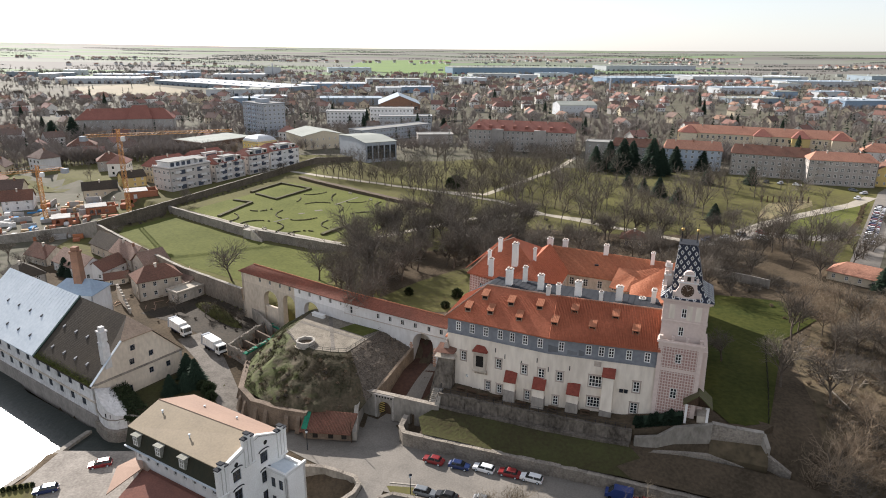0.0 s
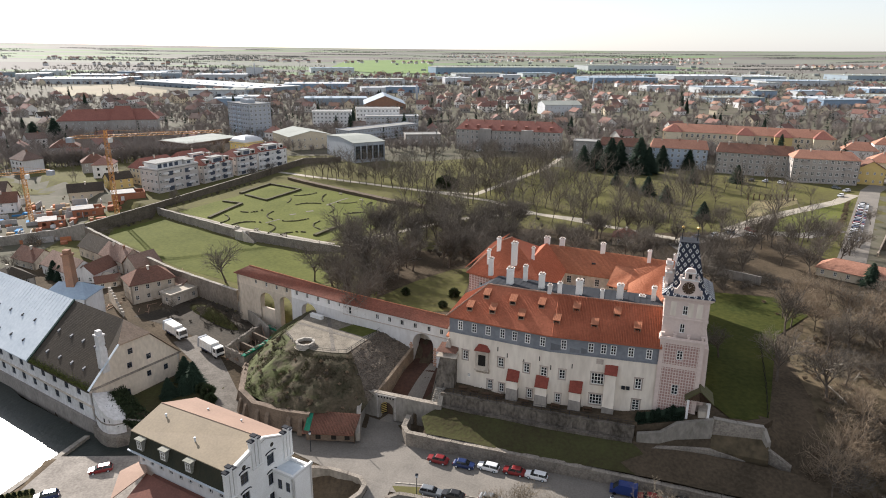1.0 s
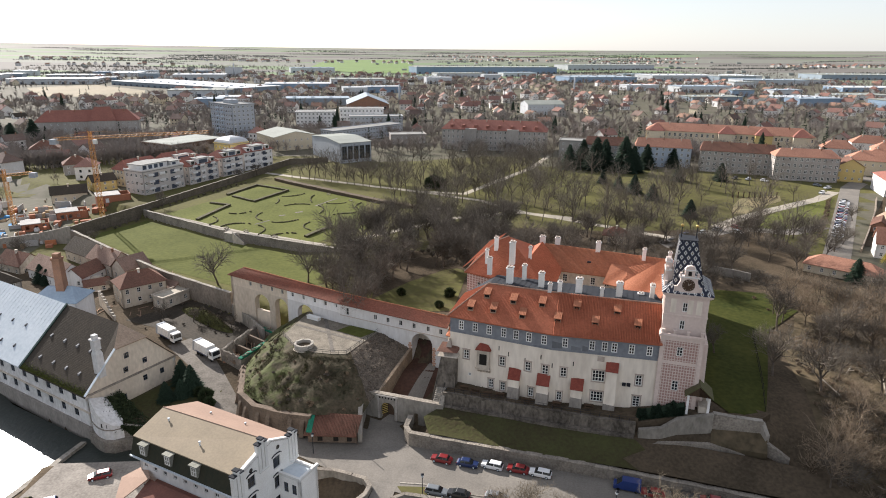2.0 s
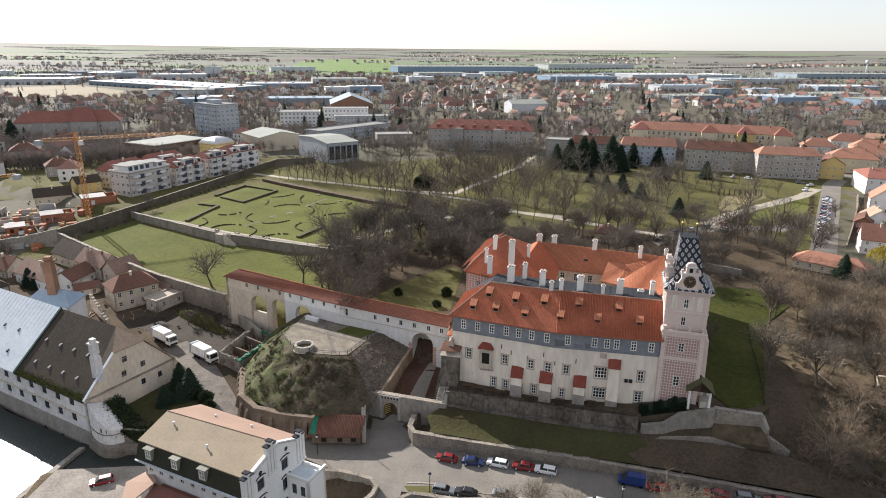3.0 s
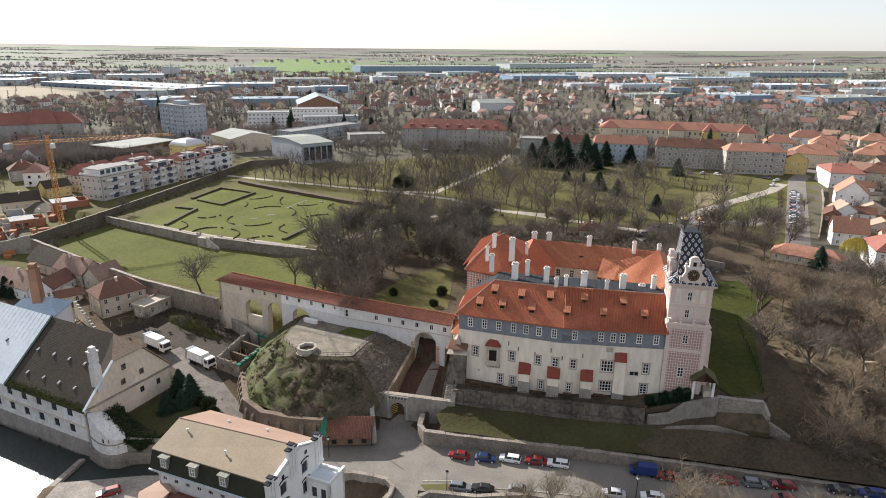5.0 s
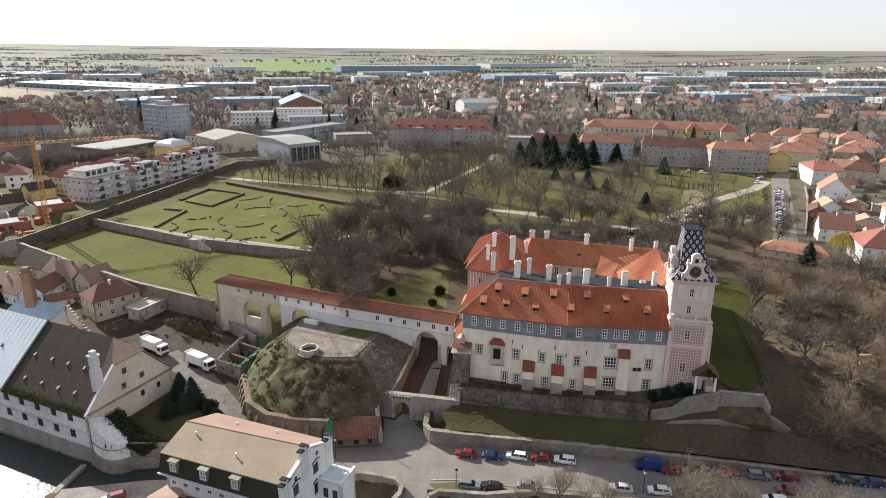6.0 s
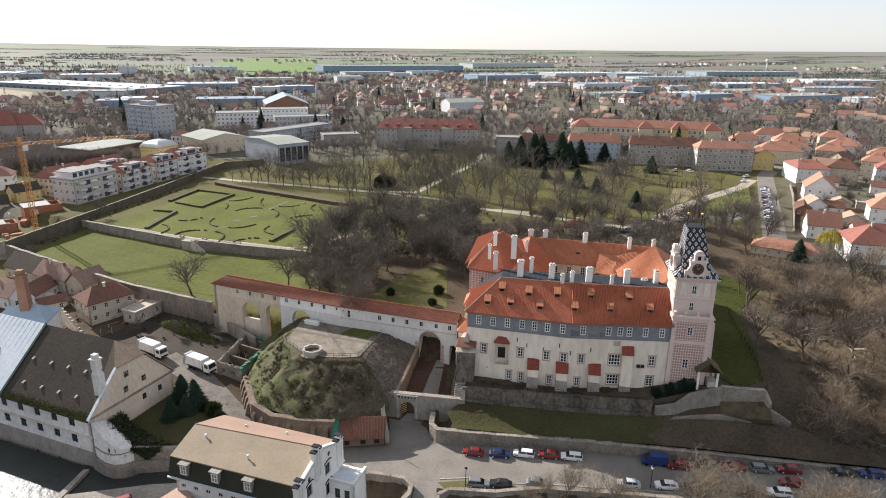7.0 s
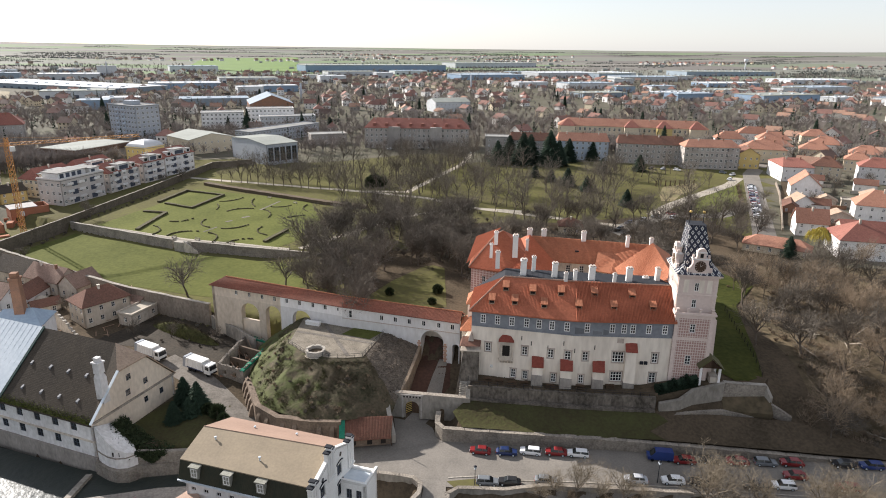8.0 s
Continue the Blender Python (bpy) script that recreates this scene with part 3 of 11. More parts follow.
# streets
strip("road", [castle_xy(-76, -14), castle_xy(-62, -17.5), castle_xy(-45, -20.8), castle_xy(-20, -20.6), castle_xy(25, -20.6), castle_xy(75, -22)], 15, ASPHALT, "grey asphalt street below the castle walls", "road", width1=13, lift=0.12, across=9)
strip("road", [(-23, 112), (-14.2, 122.5), (-9.8, 126.2), (-5.6, 134.6), (-3.8, 139)], 6.5, ASPHALT, "asphalt drive up to the castle gate", "road", width1=1.8)
strip("road", [(-36, 113), (-45, 121.5), (-53.5, 133), (-62, 148), (-72, 160)], 6.4, LANE, "pale rough lane past the old mill", "road")
strip("road", [(134, 196), (143.3, 208.4), (219, 312), (246, 338), (326, 404)], 8.6, ASPHALT, "asphalt street with parked cars beside the park", "road")
strip("road", [(66, 205), (92.5, 226), (120, 238), (140, 232), (158, 240)], 7, ASPHALT, "asphalt road across the park edge", "road")
sheet("yard", [(-84, 96), (-56, 96), (-56, 112), (-66, 113.4), (-81, 113.2)], mat("pale_concrete_yard", (0.3, 0.27, 0.235), (0.17, 0.15, 0.13), s1=0.3, s2=2, bump=0.5), "grey gravel yard beside the river", "yard", lift=0.22, step=1.8)
sheet("grass", [(-92, 88), (-76, 88), (-76, 97), (-81, 103.2), (-88.2, 100.8), (-96, 98.5)], GRASS_PARK, "worn grass on the river bank beside the yard", "grass", lift=0.28, step=1.8)
sheet("gravel", [(131, 262), (138, 275), (149, 290), (172, 296), (166, 284), (146, 270), (137, 261)], mat("ochre_gravel", (0.27, 0.21, 0.12), (0.16, 0.15, 0.075), s1=0.15, s2=1.2, bump=0.3), "ochre worn court of the memorial garden", "gravel", lift=0.1)
sheet("grass", [(-66, 122), (-70, 127), (-74, 131), (-68, 139), (-60, 146), (-52, 132), (-46, 123), (-40, 114), (-52, 112), (-60, 114)], GRASS_SHADE, "grass between the old mill and the lane, coloured dark for the mill's shade", "grass", step=2.0)
sheet("earth", [(-92, 174), (-74, 190), (-60, 178), (-48, 168), (-50, 158), (-58, 151), (-66, 158), (-76, 166)], mat("damp_dark_earth", (0.06, 0.048, 0.036), (0.03, 0.026, 0.02), s1=0.2, s2=1.6, bump=0.7), "dark earth of the derelict yard", "earth", step=1.8, lift=0.05)
sheet("forecourt", [(-19.6, 113.5), (-10.8, 114.0), (-11.0, 119.2), (-12.5, 122.0), (-18.6, 124.4)], ASPHALT, "worn asphalt forecourt in front of the castle gate", "road", step=1.5, lift=0.16)
sheet("earth", [(-20, 127), (-10, 125.5), (-4.5, 130), (-2.5, 137), (-6, 146), (-13, 146), (-16, 138)], mat("reddish_earth", (0.1, 0.056, 0.042), (0.06, 0.038, 0.03), s1=0.2, s2=1.6, bump=0.7, spec=0.02), "bare reddish earth behind the castle gate", "earth", step=2.0, lift=0.03)
sheet("grass", [(-290, 330), (-245, 300), (-196, 312), (-172, 330), (-160, 372), (-200, 420), (-270, 420)], GRASS_PARK, "winter grass of house gardens beside the building site", "grass", lift=0.12, step=6)


# ---- castle ----
def pattern_mats():
    # tower roof: nested lozenges of white, blue and dark glazed tiles
    m = mat("glazed_lozenge_tiles", (0.02, 0.025, 0.045), (0.012, 0.014, 0.025), rough=0.5, s2=4, bump=0.1, spec=0.3)
    nt = m.node_tree
    n, l = nt.nodes, nt.links
    tc, sx = n.new("ShaderNodeTexCoord"), n.new("ShaderNodeSeparateXYZ")
    l.new(tc.outputs["Object"], sx.inputs[0])

    def math_node(op, a, b=None):
        q = n.new("ShaderNodeMath")
        q.operation = op
        for i, v in enumerate((a, b)):
            if v is None:
                continue
            if isinstance(v, (int, float)):
                q.inputs[i].default_value = v
            else:
                l.new(v, q.inputs[i])
        return q.outputs[0]

    geo = n.new("ShaderNodeNewGeometry")
    sn = n.new("ShaderNodeSeparateXYZ")
    l.new(geo.outputs["Normal"], sn.inputs[0])
    # across: x on the slopes that face the front, y on the others (castle turned by 20.5 degrees)
    fx = math_node("ABSOLUTE", math_node("ADD", math_node("MULTIPLY", sn.outputs[0], 0.937), math_node("MULTIPLY", sn.outputs[1], -0.35)))
    fy = math_node("ABSOLUTE", math_node("ADD", math_node("MULTIPLY", sn.outputs[0], 0.35), math_node("MULTIPLY", sn.outputs[1], 0.937)))
    pick = math_node("GREATER_THAN", fx, fy)
    u = math_node("ADD", math_node("MULTIPLY", sx.outputs[1], pick), math_node("MULTIPLY", sx.outputs[0], math_node("SUBTRACT", 1.0, pick)))
    a = math_node("ABSOLUTE", math_node("SUBTRACT", math_node("FRACT", math_node("DIVIDE", u, 1.22)), 0.5))
    b = math_node("ABSOLUTE", math_node("SUBTRACT", math_node("FRACT", math_node("DIVIDE", sx.outputs[2], 1.75)), 0.5))
    a2 = math_node("SUBTRACT", 0.5, a)
    b2 = math_node("SUBTRACT", 0.5, b)
    dist = math_node("MINIMUM", math_node("ADD", a, b), math_node("ADD", a2, b2))
    rp = n.new("ShaderNodeValToRGB")
    rp.color_ramp.interpolation = "CONSTANT"
    e = rp.color_ramp.elements
    e[0].color, e[1].color, e[1].position = (0.02, 0.03, 0.06, 1), (0.52, 0.51, 0.48, 1), 0.14
    e.new(0.27).color = (0.014, 0.018, 0.034, 1)
    e.new(0.0).color = (0.3, 0.2, 0.07, 1)
    e.new(0.05).color = (0.02, 0.03, 0.06, 1)
    l.new(dist, rp.inputs[0]), l.new(rp.outputs[0], n["Principled BSDF"].inputs["Base Color"])

    # sgraffito: small squares scratched into light plaster
    g = mat("sgraffito_plaster", (0.66, 0.55, 0.49), (0.58, 0.47, 0.42), s2=3, bump=0.1)
    nt = g.node_tree
    n, l = nt.nodes, nt.links
    tc, sx = n.new("ShaderNodeTexCoord"), n.new("ShaderNodeSeparateXYZ")
    l.new(tc.outputs["Object"], sx.inputs[0])
    u = math_node("FRACT", math_node("DIVIDE", math_node("ADD", sx.outputs[0], sx.outputs[1]), 0.5))
    v = math_node("FRACT", math_node("DIVIDE", sx.outputs[2], 0.62))
    ins = math_node("MULTIPLY", math_node("GREATER_THAN", u, 0.26), math_node("GREATER_THAN", v, 0.24))
    mx = n.new("ShaderNodeMix")
    mx.data_type = "RGBA"
    mx.inputs[7].default_value = (0.37, 0.23, 0.195, 1)
    l.new(ins, mx.inputs[0]), l.new(n[g["colour"]].outputs[0], mx.inputs[6])
    l.new(mx.outputs[2], n["Principled BSDF"].inputs["Base Color"])
    return m, g


CEMENT = mat("grey_cement_render", (0.32, 0.285, 0.25), (0.19, 0.17, 0.15), s1=0.3, s2=1.8, stretch=(1, 1, 0.5), bump=0.4)
PLASTER_GREY_DARK = mat("dark_grey_plaster", (0.17, 0.175, 0.185), (0.13, 0.135, 0.145), s1=0.3, s2=1.5, bump=0.1)
LOZENGE, SGRAFFITO = pattern_mats()
castle = thing("castle", "renaissance castle with cream facade, red tiled roofs and a patterned tower", "castle", CASTLE)
FL, FM, FR = (-43.1, 0.3), (-21.0, -1.75), (0.1, 0.2)   # the front bends a little in the middle


def fd(s):
    return mixed(FL[1], FM[1], (s - FL[0]) / (FM[0] - FL[0])) if s < FM[0] else mixed(FM[1], FR[1], (s - FM[0]) / (FR[0] - FM[0]))


def castle_front():
    attic = (-40.58, -37.44, -34.33, -31.15, -28.5, -25.76, -22.6, -18.35, -13.05, -10.61, -8.73, -5.42, -2.04)
    row2 = ((-39.29, 1.25, 2.1, 2, 3), (-31.24, 1.25, 2.1, 2, 3), (-25.65, 1.25, 2.1, 2, 3), (-22.0, 1.35, 2.1, 2, 3), (-18.25, 1.25, 2.1, 2, 3), (-11.28, 2.5, 2.5, 4, 3), (-3.45, 1.25, 2.3, 2, 3))
    row3 = ((-33.52, 9.8, 1.1, 2.1, 2, 3), (-30.89, 9.7, 1.1, 2.0, 2, 3), (-24.74, 9.8, 1.1, 2.1, 2, 3), (-18.81, 10.0, 1.1, 2.1, 2, 3), (-11.3, 10.9, 2.5, 2.3, 4, 3), (-3.53, 10.8, 1.45, 2.4, 2, 4), (-38.4, 10.9, 0.7, 0.8, 2, 2))
    m, g = M(), M()
    for a, b in ((FL, FM), (FM, FR)):
        length = math.hypot(b[0] - a[0], b[1] - a[1])
        k = length / (b[0] - a[0])
        wins = [((s - a[0]) * k, 15.55 - h / 2, w, h, nx, nz) for s, w, h, nx, nz in row2 if a[0] < s < b[0]]
        wins += [((s - a[0]) * k, z - h / 2, w, h, nx, nz) for s, z, w, h, nx, nz in row3 if a[0] < s < b[0]]
        wall_windows(castle, m, a, b, 5.5, 20.45, wins, 0.9, deep=0.16, bar=0.15)
        wall_windows(castle, g, a, b, 20.45, 24.0, [((s - a[0]) * k, 21.15, 1.15, 2.1, 2, 3) for s in attic if a[0] < s < b[0]], 0.7, deep=0.03, bar=0.17)
        # stone frames round the windows of the main floors
        d = Vector((b[0] - a[0], b[1] - a[1], 0)).normalized()
        yaw = math.degrees(math.atan2(d.y, d.x))
        for u, z, w, h, *_ in wins:
            if w < 0.9:
                continue
            t = M()
            t.box(-w / 2 - 0.22, -w / 2, -0.07, 0.1, -0.2, h + 0.2), t.box(w / 2, w / 2 + 0.22, -0.07, 0.1, -0.2, h + 0.2)
            t.box(-w / 2, w / 2, -0.07, 0.1, h, h + 0.2), t.box(-w / 2 - 0.3, w / 2 + 0.3, -0.14, 0.1, h + 0.2, h + 0.33), t.box(-w / 2, w / 2, -0.07, 0.1, -0.2, 0)
            part("window_surround", t, STONE_TRIM, castle, "grey-brown stone window surround", at=pose(a[0] + d.x * u, a[1] + d.y * u, z, 0, 0, yaw))
    part("wall", m, PLASTER, castle, "cream plastered front wall with rain stains")
    part("attic_wall", g, PLASTER_GREY, castle, "grey painted attic storey")
    c = M()
    for a, b in ((FL, FM), (FM, FR)):
        c.wall((a[0], a[1] - 0.12), (b[0], b[1] - 0.12), 20.35, 20.6, (), 0.3)
        c.wall((a[0], a[1] - 0.3), (b[0], b[1] - 0.3), 23.85, 24.12, (), 0.5)
    part("cornice", c, PLASTER_GREY, castle)
    side_wall = M()
    side_wall.wall((-43.1, 14.0), (-43.1, 0.3), 5.5, 24.0, (), 0.8)
    part("wall", side_wall, PLASTER, castle)
    # roof: steep front slope, shallow sheet-metal back
    r = M()
    e0, e1, e2 = (FL[0] - 0.6, FL[1] - 0.6, 24.1), (FM[0], FM[1] - 0.75, 24.1), (FR[0] + 0.1, FR[1] - 0.6, 24.1)
    r0, r1, r2 = (-36.4, 6.6, 29.9), (FM[0], 5.6, 30.0), (FR[0], 6.4, 29.9)
    r.slab([e0, e1, r1, r0], 0.25), r.slab([e1, e2, r2, r1], 0.25)
    r.slab([(-43.7, 13.6, 24.1), e0, r0], 0.25)
    part("roof", r, TILE_RED, castle, "red tiled roof slope with small dormers")
    tile_rows(castle, ([e0, e1, r1, r0], [e1, e2, r2, r1], [(-43.7, 13.6, 24.1), e0, r0]), TILE_RED)
    ridge = M()
    for a, b in ((r0, r1), (r1, r2), (e0, r0)):
        ridge.tube((a[0], a[1], a[2] + 0.05), (b[0], b[1], b[2] + 0.05), 0.17, 0.17, 6)
    part("ridge_tiles", ridge, TILE_RIDGE, castle)
    k = M()
    k.slab([r0, r1, (FM[0], 15.6, 28.7), (-36.4, 15.8, 28.7)], 0.2), k.slab([r1, r2, (1.5, 15.6, 28.7), (FM[0], 15.6, 28.7)], 0.2)
    k.slab([(-43.7, 13.6, 24.1), r0, (-36.4, 15.8, 28.7)], 0.2)
    part("sheet_roof", k, METAL_GREY, castle, "dark grey sheet-metal roof behind the ridge")
    for s in np.arange(-35, 0, 1.2):
        seam = M()
        seam.tube((s, 6.6, 29.98), (s, 15.5, 28.77), 0.035, 0.035, 3)
        part("seam", seam, METAL_GREY, castle)
    back = M()
    back.wall((2, 15.2), (-36, 15.2), 5, 28.6, (), 0.6)
    part("wall", back, PLASTER, castle)
    # dormers
    for s, d, z in ((-38.9, 1.3, 25.9), (-36.0, 3.9, 27.9), (-33.9, 1.1, 25.9), (-30.1, 3.1, 27.9), (-27.6, 0.4, 25.8), (-24.0, 2.9, 27.9), (-20.3, 0.2, 25.8), (-16.9, 3.1, 28.0), (-12.9, 0.8, 25.9), (-8.9, 3.4, 28.0), (-4.7, 1.6, 26.0)):
        dormer(s, d, z)


def dormer(s, d, z):
    """A small hooded roof dormer with a dark opening."""
    w = 1.25
    e = fd(s) - 0.65
    top = mixed(6.6, 5.6, (s + 36.4) / 15.4) if s < -21 else mixed(5.6, 6.4, (s + 21) / 21.2)
    z = 24.1 + 5.85 * (d - e) / (top - e) + 0.42
    m = M()
    m.box(s - w / 2, s - w / 2 + 0.14, d - 0.35, d + 1.4, z - 0.75, z + 0.4), m.box(s + w / 2 - 0.14, s + w / 2, d - 0.35, d + 1.4, z - 0.75, z + 0.4)
    m.box(s - w / 2 + 0.14, s + w / 2 - 0.14, d - 0.35, d - 0.2, z - 0.75, z - 0.5)
    ob = part("dormer", m, DORMER_WOOD, castle, "small wooden dormer with a tiled hood")
    for k in range(5):
        h = M()
        a = s - w * 0.62 + w * 1.24 * k / 5
        h.slab([(a + 0.02, d - 0.6, z + 0.36), (a + w * 1.24 / 5 - 0.05, d - 0.6, z + 0.36), (a + w * 1.24 / 5 - 0.05, d + 1.7, z + 1.06), (a + 0.02, d + 1.7, z + 1.06)], 0.05)
        part("hood_tile", h, TILE_ORANGE, ob)
    h = M()
    h.slab([(s - w * 0.6, d - 0.55, z + 0.3), (s + w * 0.6, d - 0.55, z + 0.3), (s + w * 0.6, d + 1.7, z + 1.0), (s - w * 0.6, d + 1.7, z + 1.0)], 0.1)
    part("hood", h, TILE_ORANGE, ob)
    o = M()
    o.box(s - w / 2 + 0.14, s + w / 2 - 0.14, d - 0.12, d - 0.06, z - 0.5, z + 0.42)
    part("opening", o, DARK, ob)


def buttress(s0, s1, z_top, z_roof, deep, foot, stone=False):
    """A leaning buttress with a red tiled cap against the front wall."""
    sm = (s0 + s1) / 2
    y = fd(sm)
    m = M()
    m.prism([(s0 - 0.15, y - deep - 0.45), (s1 + 0.15, y - deep - 0.45), (s1 + 0.15, y), (s0 - 0.15, y)], foot, z_top,
            [(s0, y - deep), (s1, y - deep), (s1, y), (s0, y)])
    ob = part("buttress", m, PLASTER, castle, "plastered buttress with a red tiled cap")
    c = M()
    c.slab([(s0 - 0.2, y - deep - 0.25, z_top), (s1 + 0.2, y - deep - 0.25, z_top), (s1 + 0.2, y, z_roof), (s0 - 0.2, y, z_roof)], 0.16)
    c.prism([(s0, y - deep), (s1, y - deep), (s1, y), (s0, y)], z_top - 0.1, [z_top, z_top, z_roof - 0.15, z_roof - 0.15])
    part("cap", c, TILE_CAP, ob)
    b = M()
    b.box(s0 - 0.3, s1 + 0.3, y - deep - 0.75, y, foot, foot + 1.7)
    part("footing", b, STONE_STAINED, ob)
    b = M()
    b.prism([(s0 - 0.16, y - deep - 0.47), (s1 + 0.16, y - deep - 0.47), (s1 + 0.16, y), (s0 - 0.16, y)], foot + 1.7, [foot + 4.6, foot + 4.5, foot + 4.5, foot + 4.6],
            [(s0 - 0.07, y - deep - 0.22), (s1 + 0.07, y - deep - 0.22), (s1 + 0.07, y), (s0 - 0.07, y)])
    part("cement_patch", b, CEMENT, ob, "grey cement patch on the lower part")


def castle_front_details():
    for s0, s1 in ((-29.4, -27.2), (-23.3, -21.0), (-16.4, -14.2)):
        buttress(s0, s1, 12.7, 14.6, 1.3, 6.2)
    buttress(-9.8, -7.7, 17.6, 19.0, 1.3, 6.6)
    # oriel
    m, y = M(), fd(-35.3)
    m.box(-36.7, -33.95, y - 0.75, y, 13.3, 17.4), m.box(-36.9, -33.75, y - 0.9, y, 17.4, 17.7), m.box(-36.9, -33.75, y - 0.9, y, 13.0, 13.3)
    for i in range(5):
        m.prism([(-36.6 + i * 0.62, y - 0.3), (-36.2 + i * 0.62, y - 0.3), (-36.2 + i * 0.62, y), (-36.6 + i * 0.62, y)], 12.3, 13.0,
                [(-36.6 + i * 0.62, y - 0.8), (-36.2 + i * 0.62, y - 0.8), (-36.2 + i * 0.62, y), (-36.6 + i * 0.62, y)])
    oriel = part("oriel", m, PLASTER_OLD, castle, "weathered stone oriel with a rounded red roof")
    r = M()
    n = 8
    for i in range(n):
        a, b = math.pi * i / n, math.pi * (i + 1) / n
        r.face((-35.33 - 1.7 * math.cos(a), y - 1.0 * math.sin(a) ** 0.5, 17.7), (-35.33 - 1.7 * math.cos(b), y - 1.0 * math.sin(b) ** 0.5, 17.7), (-35.33 - 0.9 * math.cos(b), y, 18.9), (-35.33 - 0.9 * math.cos(a), y, 18.9))
    r.box(-37.0, -33.65, y - 1.0, y, 17.6, 17.75)
    part("cap", r, TILE_CAP, oriel)
    o = M()
    o.box(-36.1, -34.5, y - 0.79, y - 0.7, 14.2, 16.7)
    part("opening", o, DARK, oriel)
    # corner buttress at the gate, with a little tiled shoulder
    m = M()
    m.prism([(-46.4, -4.0), (-41.2, -3.2), (-41.2, 4.0), (-46.4, 4.0)], 2.5, 15.0, [(-44.6, -1.3), (-41.2, -1.0), (-41.2, 4.0), (-44.6, 4.0)])
    ob = part("corner_buttress", m, STONE_STAINED, castle, "massive dark mossy leaning corner buttress")
    t = M()
    t.prism([(-45.3, -2.0), (-40.8, -1.6), (-40.8, 4.2), (-45.3, 4.2)], 15.0, [15.2, 15.2, 17.0, 17.0], [(-45.3, -2.0), (-40.8, -1.6), (-41.4, 4.2), (-44.2, 4.2)])
    part("cap", t, PLASTER_OLD, ob)
    rim = M()
    rim.prism([(-45.5, -2.2), (-40.9, -1.8), (-40.9, 1.0), (-45.5, 1.0)], 16.3, [16.4, 16.4, 17.3, 17.3], [(-45.2, -1.9), (-40.9, -1.6), (-40.9, 1.0), (-45.0, 1.0)])
    part("tile_rim", rim, TILE_BROWN, ob)
    stt = M()
    stt.prism([(-43.7, -0.6), (-42.5, -0.6), (-42.5, 0.6), (-43.7, 0.6)], 16.9, 18.3, [(-43.4, -0.4), (-42.8, -0.4), (-42.8, 0.4), (-43.4, 0.4)]), stt.tube((-43.1, 0, 18.3), (-43.0, 0, 18.95), 0.3, 0.16, 8)
    part("stone_ornament", stt, STONE_TRIM, ob, "weathered carved stone ornament")
    for s0, s1, z0, z1 in ((-20.9, -18.9, 20.75, 22.3), (-17.1, -15.2, 20.7, 21.7), (-14.9, -13.8, 20.7, 22.0)):
        pt = M()
        pt.prism([(s0, fd(s0) - 0.012), (s1, fd(s1) - 0.012), (s1, fd(s1)), (s0, fd(s0))], [z0, z0 + 0.1, z0 + 0.1, z0], [z1, z1 - 0.3, z1 - 0.3, z1])
        part("paint_patch", pt, PLASTER_GREY_DARK, castle, "darker patch of old grey paint")
    # signs of wear, wall vents
    for s, z in ((-35.4, 8.2), (-37.2, 8.0), (-33.3, 8.1), (-32.0, 18.6), (-29.9, 17.6), (-26.3, 17.0), (-23.0, 18.4), (-20.6, 16.9), (-16.4, 17.8)):
        v = M()
        v.box(s - 0.09, s + 0.09, fd(s) - 0.05, fd(s) + 0.05, z - 0.6, z + 0.4)
        part("vent", v, DARK, castle)
    for s in (-6.2, -5.3):
        v = M()
        v.box(s - 0.35, s + 0.35, fd(s) - 0.35, fd(s), 14.1, 14.75)
        part("ventilation_box", v, METAL_GREY, castle)
    p = M()
    p.box(-11.8, -10.4, fd(-11) - 0.08, fd(-11), 18.9, 20.0)
    part("plaque", p, STONE_TRIM, castle)


GILT = mat("gilded_copper", (0.6, 0.42, 0.16), (0.5, 0.34, 0.12), rough=0.35, metal=0.8)


